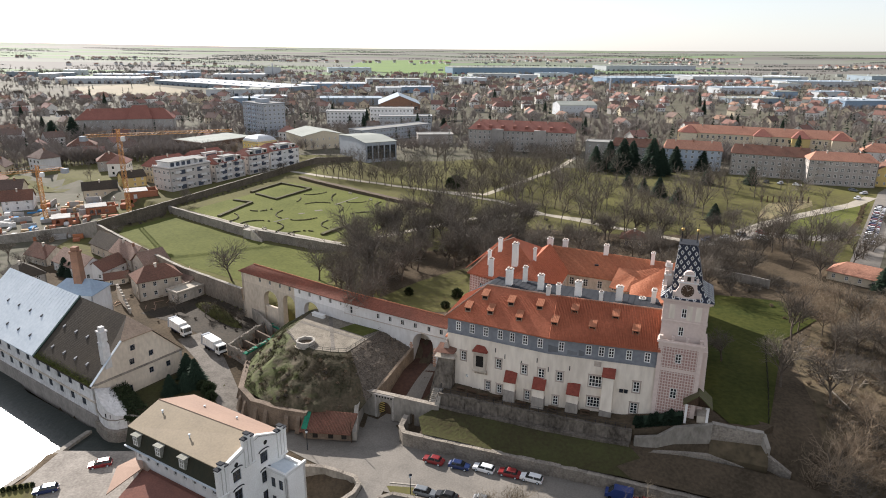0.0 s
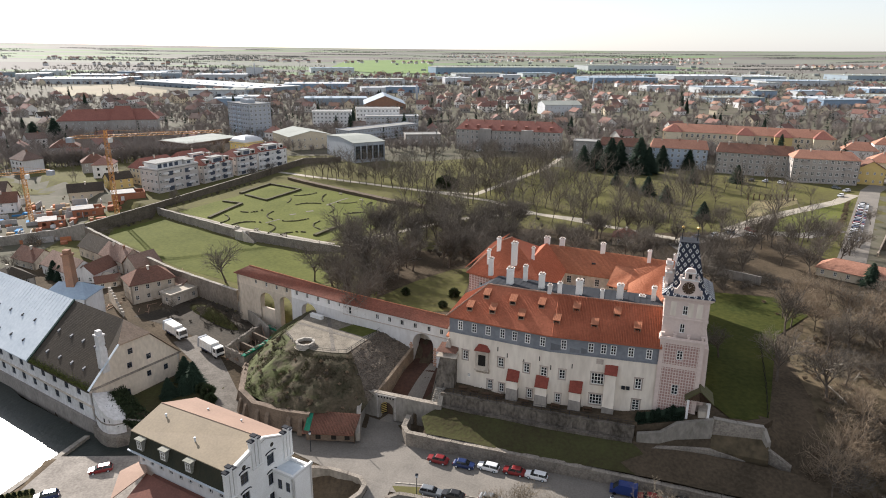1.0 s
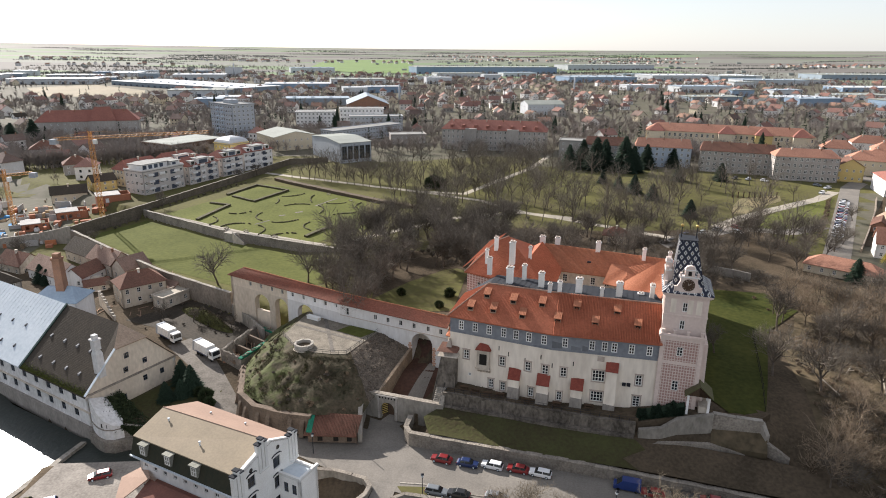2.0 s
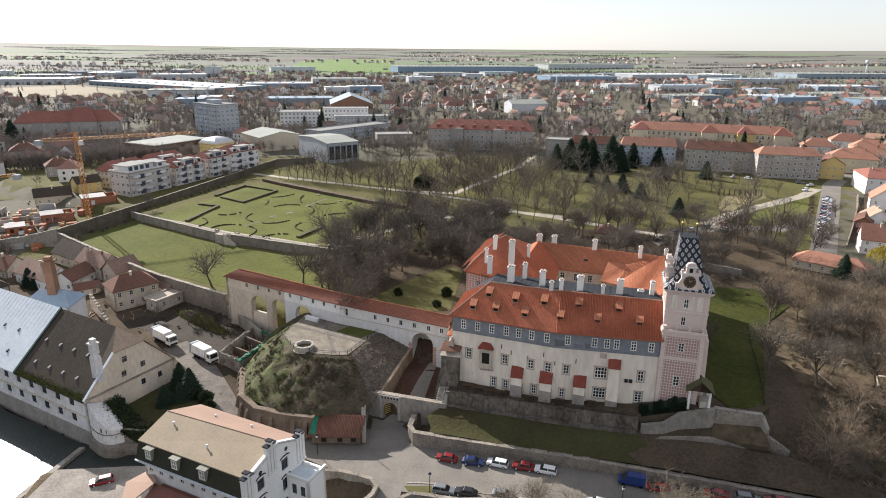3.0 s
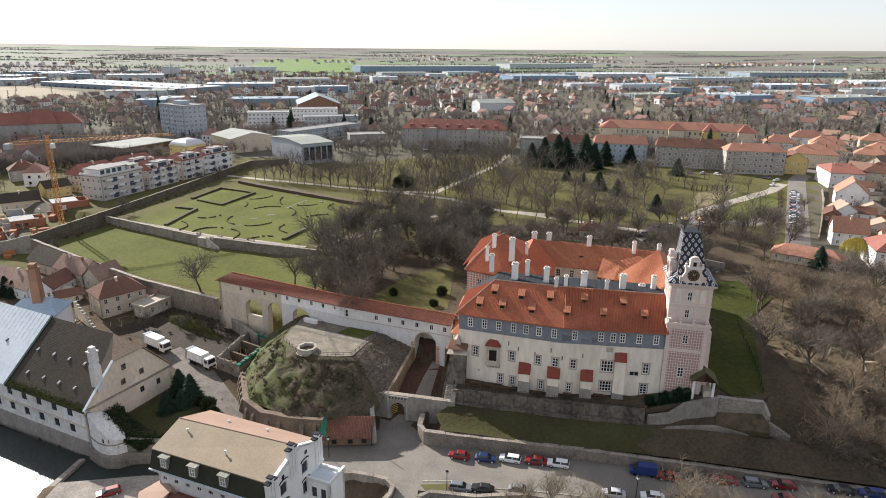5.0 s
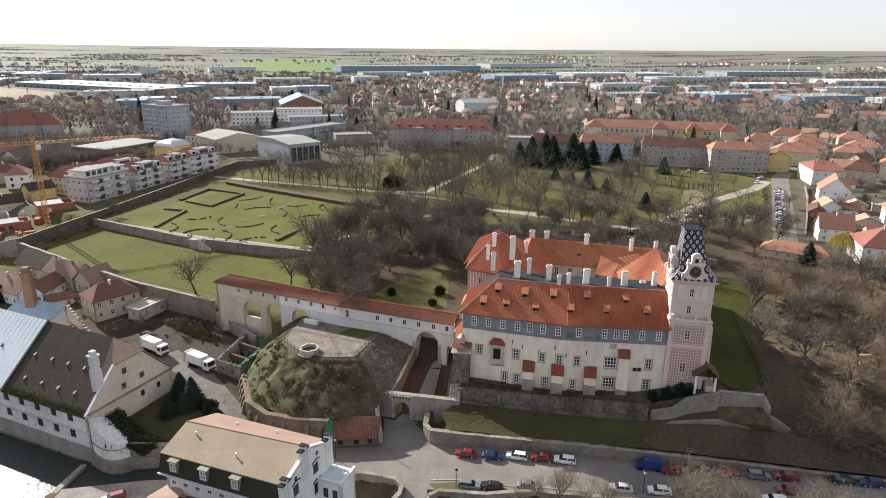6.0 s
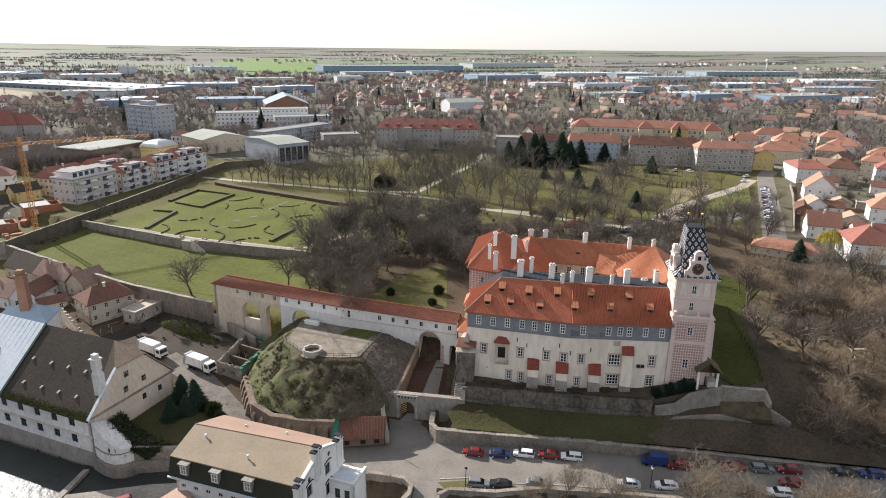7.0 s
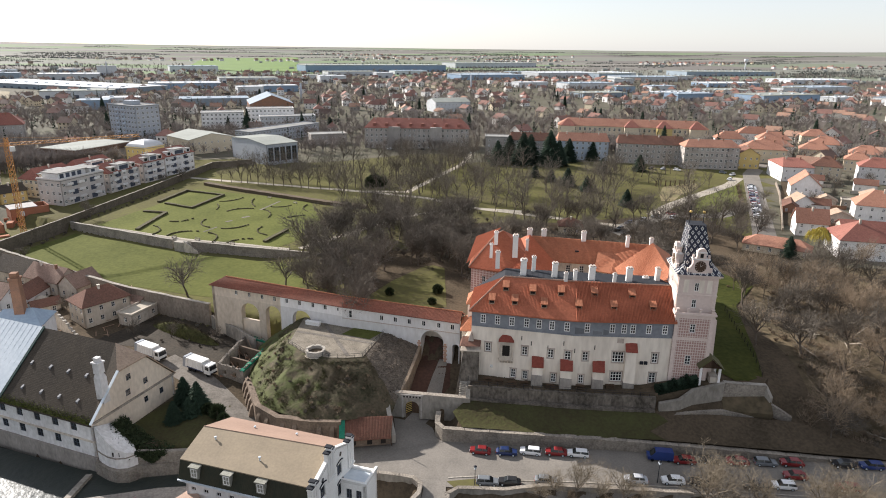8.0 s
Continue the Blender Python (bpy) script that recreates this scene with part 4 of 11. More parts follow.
def tower():
    """Square clock tower: sgraffito walls, ledges, lozenge roof with gabled clock dormers."""
    W = 7.9
    x0, x1, y0, y1 = -0.3, -0.3 + W, -0.1, 10.2
    yu = 1.0                       # front of the upper storeys, set back behind the ledge
    D = y1 - yu
    g, p = M(), M()
    corners = [(x0, y0), (x1, y0), (x1, y1), (x0, y1)]
    upper = [(x0, yu), (x1, yu), (x1, y1), (x0, y1)]
    for i in range(4):
        a, b = corners[i], corners[(i + 1) % 4]
        ua, ub = upper[i], upper[(i + 1) % 4]
        low = [(3.65, 14.5, 1.25, 2.2, 2, 3), (3.75, 22.0, 1.15, 2.0, 2, 3)] if i == 0 else []
        high = [(3.6, 27.2, 0.95, 1.9, 2, 2), (3.75, 30.9, 0.95, 1.9, 2, 2)] if i in (0, 3) else []
        wall_windows(castle, g, a, b, 8.0, 26.0, low, 0.8, deep=0.12, bar=0.15)
        wall_windows(castle, p, ua, ub, 26.0, 34.4, high, 0.8, deep=0.12, bar=0.13)
    part("tower_wall", g, SGRAFFITO, castle, "pink sgraffito tower wall with scratched squares")
    part("tower_wall", p, PLASTER_PINK, castle, "smooth pinkish upper tower wall")
    t = M()

    t.box(x0, x1, y0, yu + 0.1, 25.7, 26.0)

    def ring(z0, z1, o):
        yf = y0 if z0 < 26.5 else yu
        t.box(x0 - o, x1 + o, yf - o, yf, z0, z1), t.box(x0 - o, x1 + o, y1, y1 + o, z0, z1)
        t.box(x0 - o, x0, yf, y1, z0, z1), t.box(x1, x1 + o, yf, y1, z0, z1)

    ring(26.0, 26.35, 0.35), ring(26.35, 26.6, 0.2), ring(29.9, 30.2, 0.12), ring(34.0, 34.3, 0.3), ring(34.3, 34.7, 0.6), ring(20.2, 20.9, 0.06), ring(25.2, 26.0, 0.07)
    part("ledge", t, PLASTER_PINK, castle, "moulded tower ledge")
    # corner strips and panels of the upper storeys
    for a in (x0, x1 - 0.8):
        q = M()
        q.box(a, a + 0.8, y0 - 0.08, y0, 8, 26.0), q.box(a, a + 0.8, yu - 0.08, yu, 26.0, 34.0)
        part("corner_strip", q, PLASTER_PINK, castle)
    for i in range(4):
        q = M()
        xx = x0 + 1.1 + i * 1.55
        if i in (1,):
            continue
        q.box(xx, xx + 1.0, yu - 0.05, yu, 30.6, 33.4)
        part("panel", q, PLASTER, castle)
    for i in range(9):
        q = M()
        q.box(x0 - 0.07, x0, yu + 0.6 + i * 0.95, yu + 0.95 + i * 0.95, 30.4, 33.8)
        part("pilaster", q, PLASTER_PINK, castle)
    for xx in (x0 + 0.3, x0 + 2.4, x0 + 4.9, x1 - 0.5):
        q = M()
        q.box(xx - 0.22, xx + 0.22, y0 - 0.1, y0 + 0.35, 26.6, 27.3), q.box(xx - 0.3, xx + 0.3, y0 - 0.18, y0 + 0.43, 27.3, 27.4)
        part("pedestal", q, PLASTER_PINK, castle)
    # side buttress
    q = M()
    q.prism([(x1, y0 + 1.2), (x1 + 1.4, y0 + 1.2), (x1 + 1.4, y1), (x1, y1)], 8, 24.6, [(x1, y0 + 1.2), (x1 + 0.9, y0 + 1.2), (x1 + 0.9, y1), (x1, y1)])
    part("tower_buttress", q, PLASTER_PINK, castle)
    # roof
    cx, cy = (x0 + x1) / 2 - 0.15, (yu + y1) / 2
    r = M()
    a = [(x0 - 0.75, yu - 0.75), (x1 + 0.75, yu - 0.75), (x1 + 0.75, y1 + 0.75), (x0 - 0.75, y1 + 0.75)]
    b = [(cx + sx * 2.8, cy + sy * 3.4) for sx, sy in ((-1, -1), (1, -1), (1, 1), (-1, 1))]
    c = [(cx - 0.7 + sx * 1.6, cy + sy * 1.8) for sx, sy in ((-1, -1), (1, -1), (1, 1), (-1, 1))]
    r.prism(a, 34.7, 36.2, b), r.prism(b, 36.2, 44.3, c)
    part("tower_roof", r, LOZENGE, castle, "steep tower roof of glazed lozenge-patterned tiles")
    f = M()
    f.box(cx - 2.4, cx + 1.0, cy - 1.9, cy + 1.9, 44.3, 44.42)
    part("roof_cap", f, METAL_GREY, castle)
    for sx in (-1, 1):
        h, fx = M(), cx - 0.7 + sx * 1.35
        h.tube((fx, cy, 44.3), (fx, cy, 48.0), 0.1, 0.04, 6)
        pole = part("finial", h, METAL_GREY, castle)
        h = M()
        for k in range(8):
            a0, a1 = math.pi * k / 8, math.pi * (k + 1) / 8
            h.tube((fx, cy, 46.8 - 0.3 * math.cos(a0)), (fx, cy, 46.8 - 0.3 * math.cos(a1)), max(0.02, 0.3 * math.sin(a0)), max(0.02, 0.3 * math.sin(a1)), 12)
        part("ball", h, GILT, pole, "gilded finial ball")
    for yaw in (0, -90):
        at = pose(cx, cy, 34.7, 0, 0, yaw) @ pose(0, -(D if yaw == 0 else W) / 2 - 0.3, 0)
        at = at @ Matrix.Diagonal((0.88, 1, 0.92, 1))
        m = M()
        m.box(-1.75, 1.75, 0, 1.6, 0, 3.6)
        dorm = part("clock_dormer", m, PLASTER_PINK, castle, "pale scrolled gable holding a tower clock", at=at)
        for z0, z1, hw, y in ((3.5, 3.75, 2.0, -0.1), (0, 0.35, 2.0, -0.12), (5.1, 5.3, 1.15, -0.1)):
            q = M()
            q.box(-hw, hw, y, 1.2, z0, z1)
            part("moulding", q, PLASTER_WHITE, dorm)
        q = M()
        q.box(-1.0, 1.0, 0.02, 1.2, 3.75, 5.1)
        part("attic", q, PLASTER_PINK, dorm)
        q = M()
        q.prism([(-1.0, 0)] + [(-math.cos(math.pi * i / 10), 0.0) for i in range(1, 11)] + [(math.cos(math.pi * i / 10), 0.8) for i in range(11)], 5.3, [5.3 + 0.8 * math.sin(math.pi * i / 10) for i in range(11)] + [5.3 + 0.8 * math.sin(math.pi * i / 10) for i in range(11)])
        part("shell_top", q, PLASTER_PINK, dorm)
        for sx in (-1, 1):
            q = M()
            q.prism([(sx * 1.75, 0.1), (sx * 2.6, 0.1), (sx * 2.6, 0.6), (sx * 1.75, 0.6)], 0, [2.6, 0.9, 0.9, 2.6])
            part("scroll", q, PLASTER_PINK, dorm)
            for c, z0, z1 in ((1.75, 3.75, 4.5), (2.6, 0.0, 1.5)):
                q = M()
                q.box(sx * c - 0.22, sx * c + 0.22, 0.1, 0.6, z0, z1)
                part("pinnacle", q, PLASTER_PINK, dorm)
        k = M()
        for i in range(24):
            t0, t1 = 2 * math.pi * i / 24, 2 * math.pi * (i + 1) / 24
            k.face((0, -0.06, 1.95), (math.cos(t0) * 1.3, -0.06, 1.95 + math.sin(t0) * 1.3), (math.cos(t1) * 1.3, -0.06, 1.95 + math.sin(t1) * 1.3))
        for i in range(24):
            t0, t1 = 2 * math.pi * i / 24, 2 * math.pi * (i + 1) / 24
            k.face((math.cos(t0) * 1.3, -0.06, 1.95 + math.sin(t0) * 1.3), (math.cos(t1) * 1.3, -0.06, 1.95 + math.sin(t1) * 1.3), (math.cos(t1) * 1.3, 0.02, 1.95 + math.sin(t1) * 1.3), (math.cos(t0) * 1.3, 0.02, 1.95 + math.sin(t0) * 1.3))
        part("clock_face", k, WOOD_DARK, dorm, "dark round clock face")
        for i in range(12):
            t0 = 2 * math.pi * i / 12
            q = M()
            q.tube((math.cos(t0) * 0.95, -0.09, 1.95 + math.sin(t0) * 0.95), (math.cos(t0) * 1.2, -0.09, 1.95 + math.sin(t0) * 1.2), 0.05, 0.05, 4)
            part("hour_mark", q, STONE_TRIM, dorm)
        for ex, ez, r0 in ((0.55, 2.4, 0.06), (-0.3, 2.9, 0.05)):
            q = M()
            q.tube((0, -0.1, 1.95), (ex, -0.1, ez), r0, 0.03, 4)
            part("clock_pointer", q, STONE_TRIM, dorm)
        o = M()
        o.box(-0.35, 0.35, -0.03, 0.01, 4.0, 4.9)
        part("opening", o, DARK, dorm)


def castle_rear():
    """The wings round the courtyard."""
    # west wing
    w = M()
    for a, b, wins in (((-45.0, 20.6), (-34.0, 16.8), [(8.0, 23.2, 1.1, 1.8, 2, 2), (3.4, 23.4, 1.0, 1.6, 2, 2)]), ((-45.0, 46), (-45.0, 20.6), [(3 + 4 * i, 23.4, 1.1, 1.8, 2, 2) for i in range(6)]), ((4, 46.5), (-45.0, 46.5), [])):
        wall_windows(castle, w, a, b, 4.0, 26.9, wins, 0.6)
    part("wall", w, SGRAFFITO, castle, "pink wing wall with scratched plaster squares")
    w = M()
    wall_windows(castle, w, (-24.6, 15.4), (-24.6, 39.5), 4.0, 23.7, [(4 + 4 * i, 20.6, 1.1, 1.8, 2, 2) for i in range(5)], 0.6)
    part("wall", w, PLASTER_OLD, castle)
    # west block under a steep hip, joined by a valley to the court wing
    r = M()
    A, B, D = (-45.6, 20.2, 27.0), (-36.0, 17.0, 27.0), (-45.6, 47.0, 27.0)
    R1, R2 = (-39.6, 29.6, 32.8), (-37.8, 34.0, 32.8)
    X, P = (-31.7, 27.4, 29.0), (-30.6, 45.0, 29.0)
    low, far = (-33.8, 16.2, 27.6), (-33.0, 47.0, 27.0)
    west = ([A, B, R1], [B, low, X], [B, X, R1], [R1, X, R2], [D, A, R1, R2], [far, D, R2], [X, P, far], [X, far, R2])
    for f in west:
        r.slab(f, 0.25)
    part("roof", r, TILE_RED, castle, "steep red tiled hip roof of the west block")
    tile_rows(castle, west[:5], TILE_RED)
    r = M()
    court_slopes = ([X, (-24.2, 38.6, 23.9), P], [X, (-24.2, 15.0, 24.4), (-24.2, 38.6, 23.9)], [low, (-24.2, 15.0, 24.4), X])
    for f in court_slopes:
        r.slab(f, 0.25)
    part("roof", r, TILE_RED, castle, "red tiled slope towards the courtyard")
    tile_rows(castle, court_slopes, TILE_RED)
    rt = M()
    for a, b in ((A, R1), (R1, R2)):
        rt.tube((a[0], a[1], a[2] + 0.06), (b[0], b[1], b[2] + 0.06), 0.16, 0.16, 6)
    part("ridge_tiles", rt, TILE_RIDGE, castle)
    # small turret-like roofs on the west side
    t = M()
    t.prism([(-44.9, 11.5), (-41.4, 11.5), (-41.4, 17.5), (-44.9, 17.5)], 3.0, 20.9)
    q = part("stair_block", t, PLASTER_PINK, castle, "small lower block at the west corner")
    t = M()
    hip(t, -44.9, -41.4, 11.5, 17.5, 20.9, 23.1, 0.4, 1.7)
    part("cap", t, TILE_ORANGE, q)
    t = M()
    t.prism([(-45.9, 8.0), (-43.2, 8.0), (-43.2, 12.5), (-45.9, 12.5)], 2.0, 15.5)
    q = part("stair_block", t, PLASTER, castle, "link between corridor and castle")
    t = M()
    t.slab([(-46.3, 7.4, 15.6), (-43.2, 7.4, 15.6), (-43.2, 12.8, 18.4), (-46.3, 12.8, 16.6)], 0.2)
    part("cap", t, TILE_ORANGE, q)
    # south wing
    w = M()
    wall_windows(castle, w, (-30, 39.6), (3.0, 37.6), 4.0, 23.3, [(3 + 3.6 * i, 20.4, 1.2, 2.0, 2, 3) for i in range(9)], 0.6)
    part("wall", w, PLASTER_OLD, castle)
    r = M()
    r.slab([(-30, 39.0, 23.4), (4.2, 37.0, 23.4), (1.5, 42.4, 28.3), (-31.0, 45.0, 28.6)], 0.25)
    r.slab([(4.6, 48, 23.4), (-30, 50, 23.4), (-31, 45.0, 28.6), (1.5, 42.4, 28.3)], 0.25)
    r.slab([(4.2, 37.0, 23.4), (6.6, 40, 23.4), (4.6, 48, 23.4), (1.5, 42.4, 28.3)], 0.25)
    part("roof", r, TILE_ORANGE, castle, "orange tiled roof of the south wing")
    tile_rows(castle, ([(-30, 39.0, 23.4), (4.2, 37.0, 23.4), (1.5, 42.4, 28.3), (-31.0, 45.0, 28.6)],), TILE_ORANGE)
    for s0, d0, z0 in ((-17.6, 41.3, 25.7), (-4.0, 40.9, 26.0)):
        q = M()
        q.box(s0 - 0.5, s0 + 0.5, d0 - 0.6, d0 + 0.6, z0 - 0.3, z0 + 0.35)
        part("roof_hatch", q, METAL_GREY, castle)
    # stair roof in the courtyard and east wing
    r = M()
    r.slab([(-13.5, 34.5, 22.8), (-9.5, 33.0, 22.8), (-7.2, 39.5, 26.2), (-12.0, 40.5, 26.2)], 0.2)
    r.slab([(-9.5, 33.0, 22.8), (0.5, 33.0, 24.0), (-1.5, 41.0, 27.6), (-7.2, 39.5, 26.2)], 0.2)
    part("roof", r, TILE_ORANGE, castle, "orange tiled roof over the courtyard stair")
    tile_rows(castle, ([(-13.5, 34.5, 22.8), (-9.5, 33.0, 22.8), (-7.2, 39.5, 26.2), (-12.0, 40.5, 26.2)], [(-9.5, 33.0, 22.8), (0.5, 33.0, 24.0), (-1.5, 41.0, 27.6), (-7.2, 39.5, 26.2)]), TILE_ORANGE)
    w = M()
    # the prism is an unseen rear block, added to cast shade on the lawn
    w.wall((-7.6, 33), (-7.6, 8), 4, 24.2, (), 0.6), w.wall((5.6, 8), (5.6, 40), 4, 27.2, (), 0.6), w.prism([(-6, 46), (5.4, 40.2), (5.4, 50.5), (5.4, 61), (-6, 61), (-6, 50.5)], 4, [22.5, 23.4, 25.0, 22.4, 22.4, 25.0])
    part("wall", w, PLASTER_PINK, castle)
    r = M()
    r.slab([(-8.2, 9.5, 24.3), (1.0, 9.5, 30.6), (1.2, 36.5, 30.6), (-8.2, 33.4, 24.3)], 0.25)
    r.slab([(6.2, 9.5, 27.2), (6.2, 38.5, 27.2), (1.2, 36.5, 30.6), (1.0, 9.5, 30.6)], 0.25)
    r.slab([(-8.2, 33.4, 24.3), (1.2, 36.5, 30.6), (6.2, 38.5, 27.2)], 0.25)
    part("roof", r, TILE_ORANGE, castle, "sunlit orange tiled roof of the east wing")
    tile_rows(castle, ([(-8.2, 9.5, 24.3), (1.0, 9.5, 30.6), (1.2, 36.5, 30.6), (-8.2, 33.4, 24.3)],), TILE_ORANGE)
    court = M()
    court.box(-30, 6, 15, 40, 8.5, 9.0)
    part("courtyard", court, PATH_SAND, castle)
    # chimneys: place, foot, head, width
    for s, d, z0, z1, wd, dp in ((-32.3, 9.4, 28, 33.3, 1.35, 1.6), (-25.3, 9.0, 28.4, 33.0, 1.2, 1.2), (-23.0, 5.9, 29, 31.9, 0.8, 0.8), (-21.0, 6.2, 29, 32.5, 0.8, 0.9), (-17.2, 8.0, 28.6, 33.0, 1.35, 1.2),
                                 (-12.4, 6.9, 29, 31.9, 0.7, 0.8), (-9.0, 8.8, 28.5, 32.8, 1.3, 1.2), (-29.9, 14.0, 27.5, 32.6, 0.9, 1.1), (-38.4, 16.0, 28.5, 32.8, 1.0, 1.0), (-34.4, 22.2, 29.5, 35.2, 1.3, 1.4),
                                 (-39.3, 26.6, 30, 34.6, 0.9, 0.9), (-40.2, 20.6, 29.5, 33.2, 0.7, 0.8), (-30.6, 45.0, 27.8, 30.6, 1.4, 1.2), (-26.6, 45.2, 27, 30.6, 1.3, 1.2), (-15.8, 43.8, 27, 30.8, 1.2, 1.1), (-4.2, 42.2, 26.5, 30.6, 0.9, 0.9),
                                 (2.0, 42.0, 26.5, 30.4, 0.9, 0.9), (-31.4, 30.0, 28.5, 32.0, 0.7, 0.8), (-4.6, 12.6, 28.0, 29.6, 1.2, 0.8), (-2.4, 11.2, 27.4, 32.2, 0.9, 1.6)):
        chimney(castle, s, d, z0, z1, wd, dp)


castle_front()
castle_front_details()
tower()
castle_rear()


# ---- walls, corridor, bastion ----
def free_wall(name, pts, z0, z1, thick, material, label, category="wall", cap=None, kind="structure"):
    """A wall along a line; z0 and z1 are one height, or one a point."""
    z0 = z0 if isinstance(z0, (list, tuple)) else [z0] * len(pts)
    z1 = z1 if isinstance(z1, (list, tuple)) else [z1] * len(pts)
    m, stones = M(), []
    nrm = []
    for i, p in enumerate(pts):
        a, b = Vector(pts[max(i - 1, 0)]), Vector(pts[min(i + 1, len(pts) - 1)])
        t = (b - a).normalized()
        nrm.append(Vector((-t.y, t.x)))
    for i in range(len(pts) - 1):
        a, b = Vector(pts[i]), Vector(pts[i + 1])
        k = max(1, int((b - a).length / 2.5))
        for j in range(k):
            t0, t1 = j / k, (j + 1) / k
            p, q = a.lerp(b, t0), a.lerp(b, t1)
            n0, n1 = nrm[i].lerp(nrm[i + 1], t0) * thick / 2, nrm[i].lerp(nrm[i + 1], t1) * thick / 2
            h0, h1 = mixed(z1[i], z1[i + 1], t0), mixed(z1[i], z1[i + 1], t1)
            h0 += 0.06 * math.sin(p.x * 1.7 + p.y)
            h1 += 0.06 * math.sin(q.x * 1.7 + q.y)
            g0, g1 = mixed(z0[i], z0[i + 1], t0), mixed(z0[i], z0[i + 1], t1)
            m.prism([p - n0, q - n1, q + n1, p + n0], [g0, g1, g1, g0], [h0, h1, h1, h0])
            if cap:
                g = (q - p) * 0.012
                up = 0.13 + 0.03 * math.sin(p.x * 5.1 + p.y * 3.3)
                c = M()
                c.prism([p + g - n0 * 1.25, q - g - n1 * 1.25, q - g + n1 * 1.25, p + g + n0 * 1.25], [h0, h1, h1, h0], [h0 + up, h1 + up, h1 + up, h0 + up])
                stones.append(c)
    ob = tagged(part(name, m, material), label, category, kind=kind)
    for c in stones:
        part("coping_stone", c, cap, ob)
    return ob


def arch_wall(m, p0, p1, z0, z1, arches, thick):
    """A wall pierced by round arches (middle, width, springing height)."""
    p0, p1 = Vector((*p0, 0)), Vector((*p1, 0))
    length = (p1 - p0).length
    u = (p1 - p0) / length
    back = Vector((-u.y, u.x, 0)) * thick
    us = {0.0, length}
    for c, w, _ in arches:
        us |= {c + w / 2 * math.cos(math.pi * i / 14) for i in range(15)}
    us = sorted(us)

    def foot(a, arch):
        c, w, s = arch
        return s + math.sqrt(max(0.0, (w / 2) ** 2 - (a - c) ** 2))

    def at(a, z, deep=False):
        q = p0 + u * a + (back if deep else Vector())
        return (q.x, q.y, z)

    for a, b in zip(us, us[1:]):
        arch = next((k for k in arches if k[0] - k[1] / 2 - 1e-6 < (a + b) / 2 < k[0] + k[1] / 2 + 1e-6), None)
        f0, f1 = (foot(a, arch), foot(b, arch)) if arch else (z0, z0)
        m.face(at(a, f0), at(b, f1), at(b, z1), at(a, z1))
        m.face(at(b, f1, True), at(a, f0, True), at(a, z1, True), at(b, z1, True))
        m.face(at(a, f0), at(a, f0, True), at(b, f1, True), at(b, f1))
    for c, w, s in arches:
        for e in (c - w / 2, c + w / 2):
            m.face(at(e, z0), at(e, z0, True), at(e, s, True), at(e, s))
    m.face(at(0, z0), at(0, z1), at(0, z1, True), at(0, z0, True)), m.face(at(length, z0), at(length, z0, True), at(length, z1, True), at(length, z1))


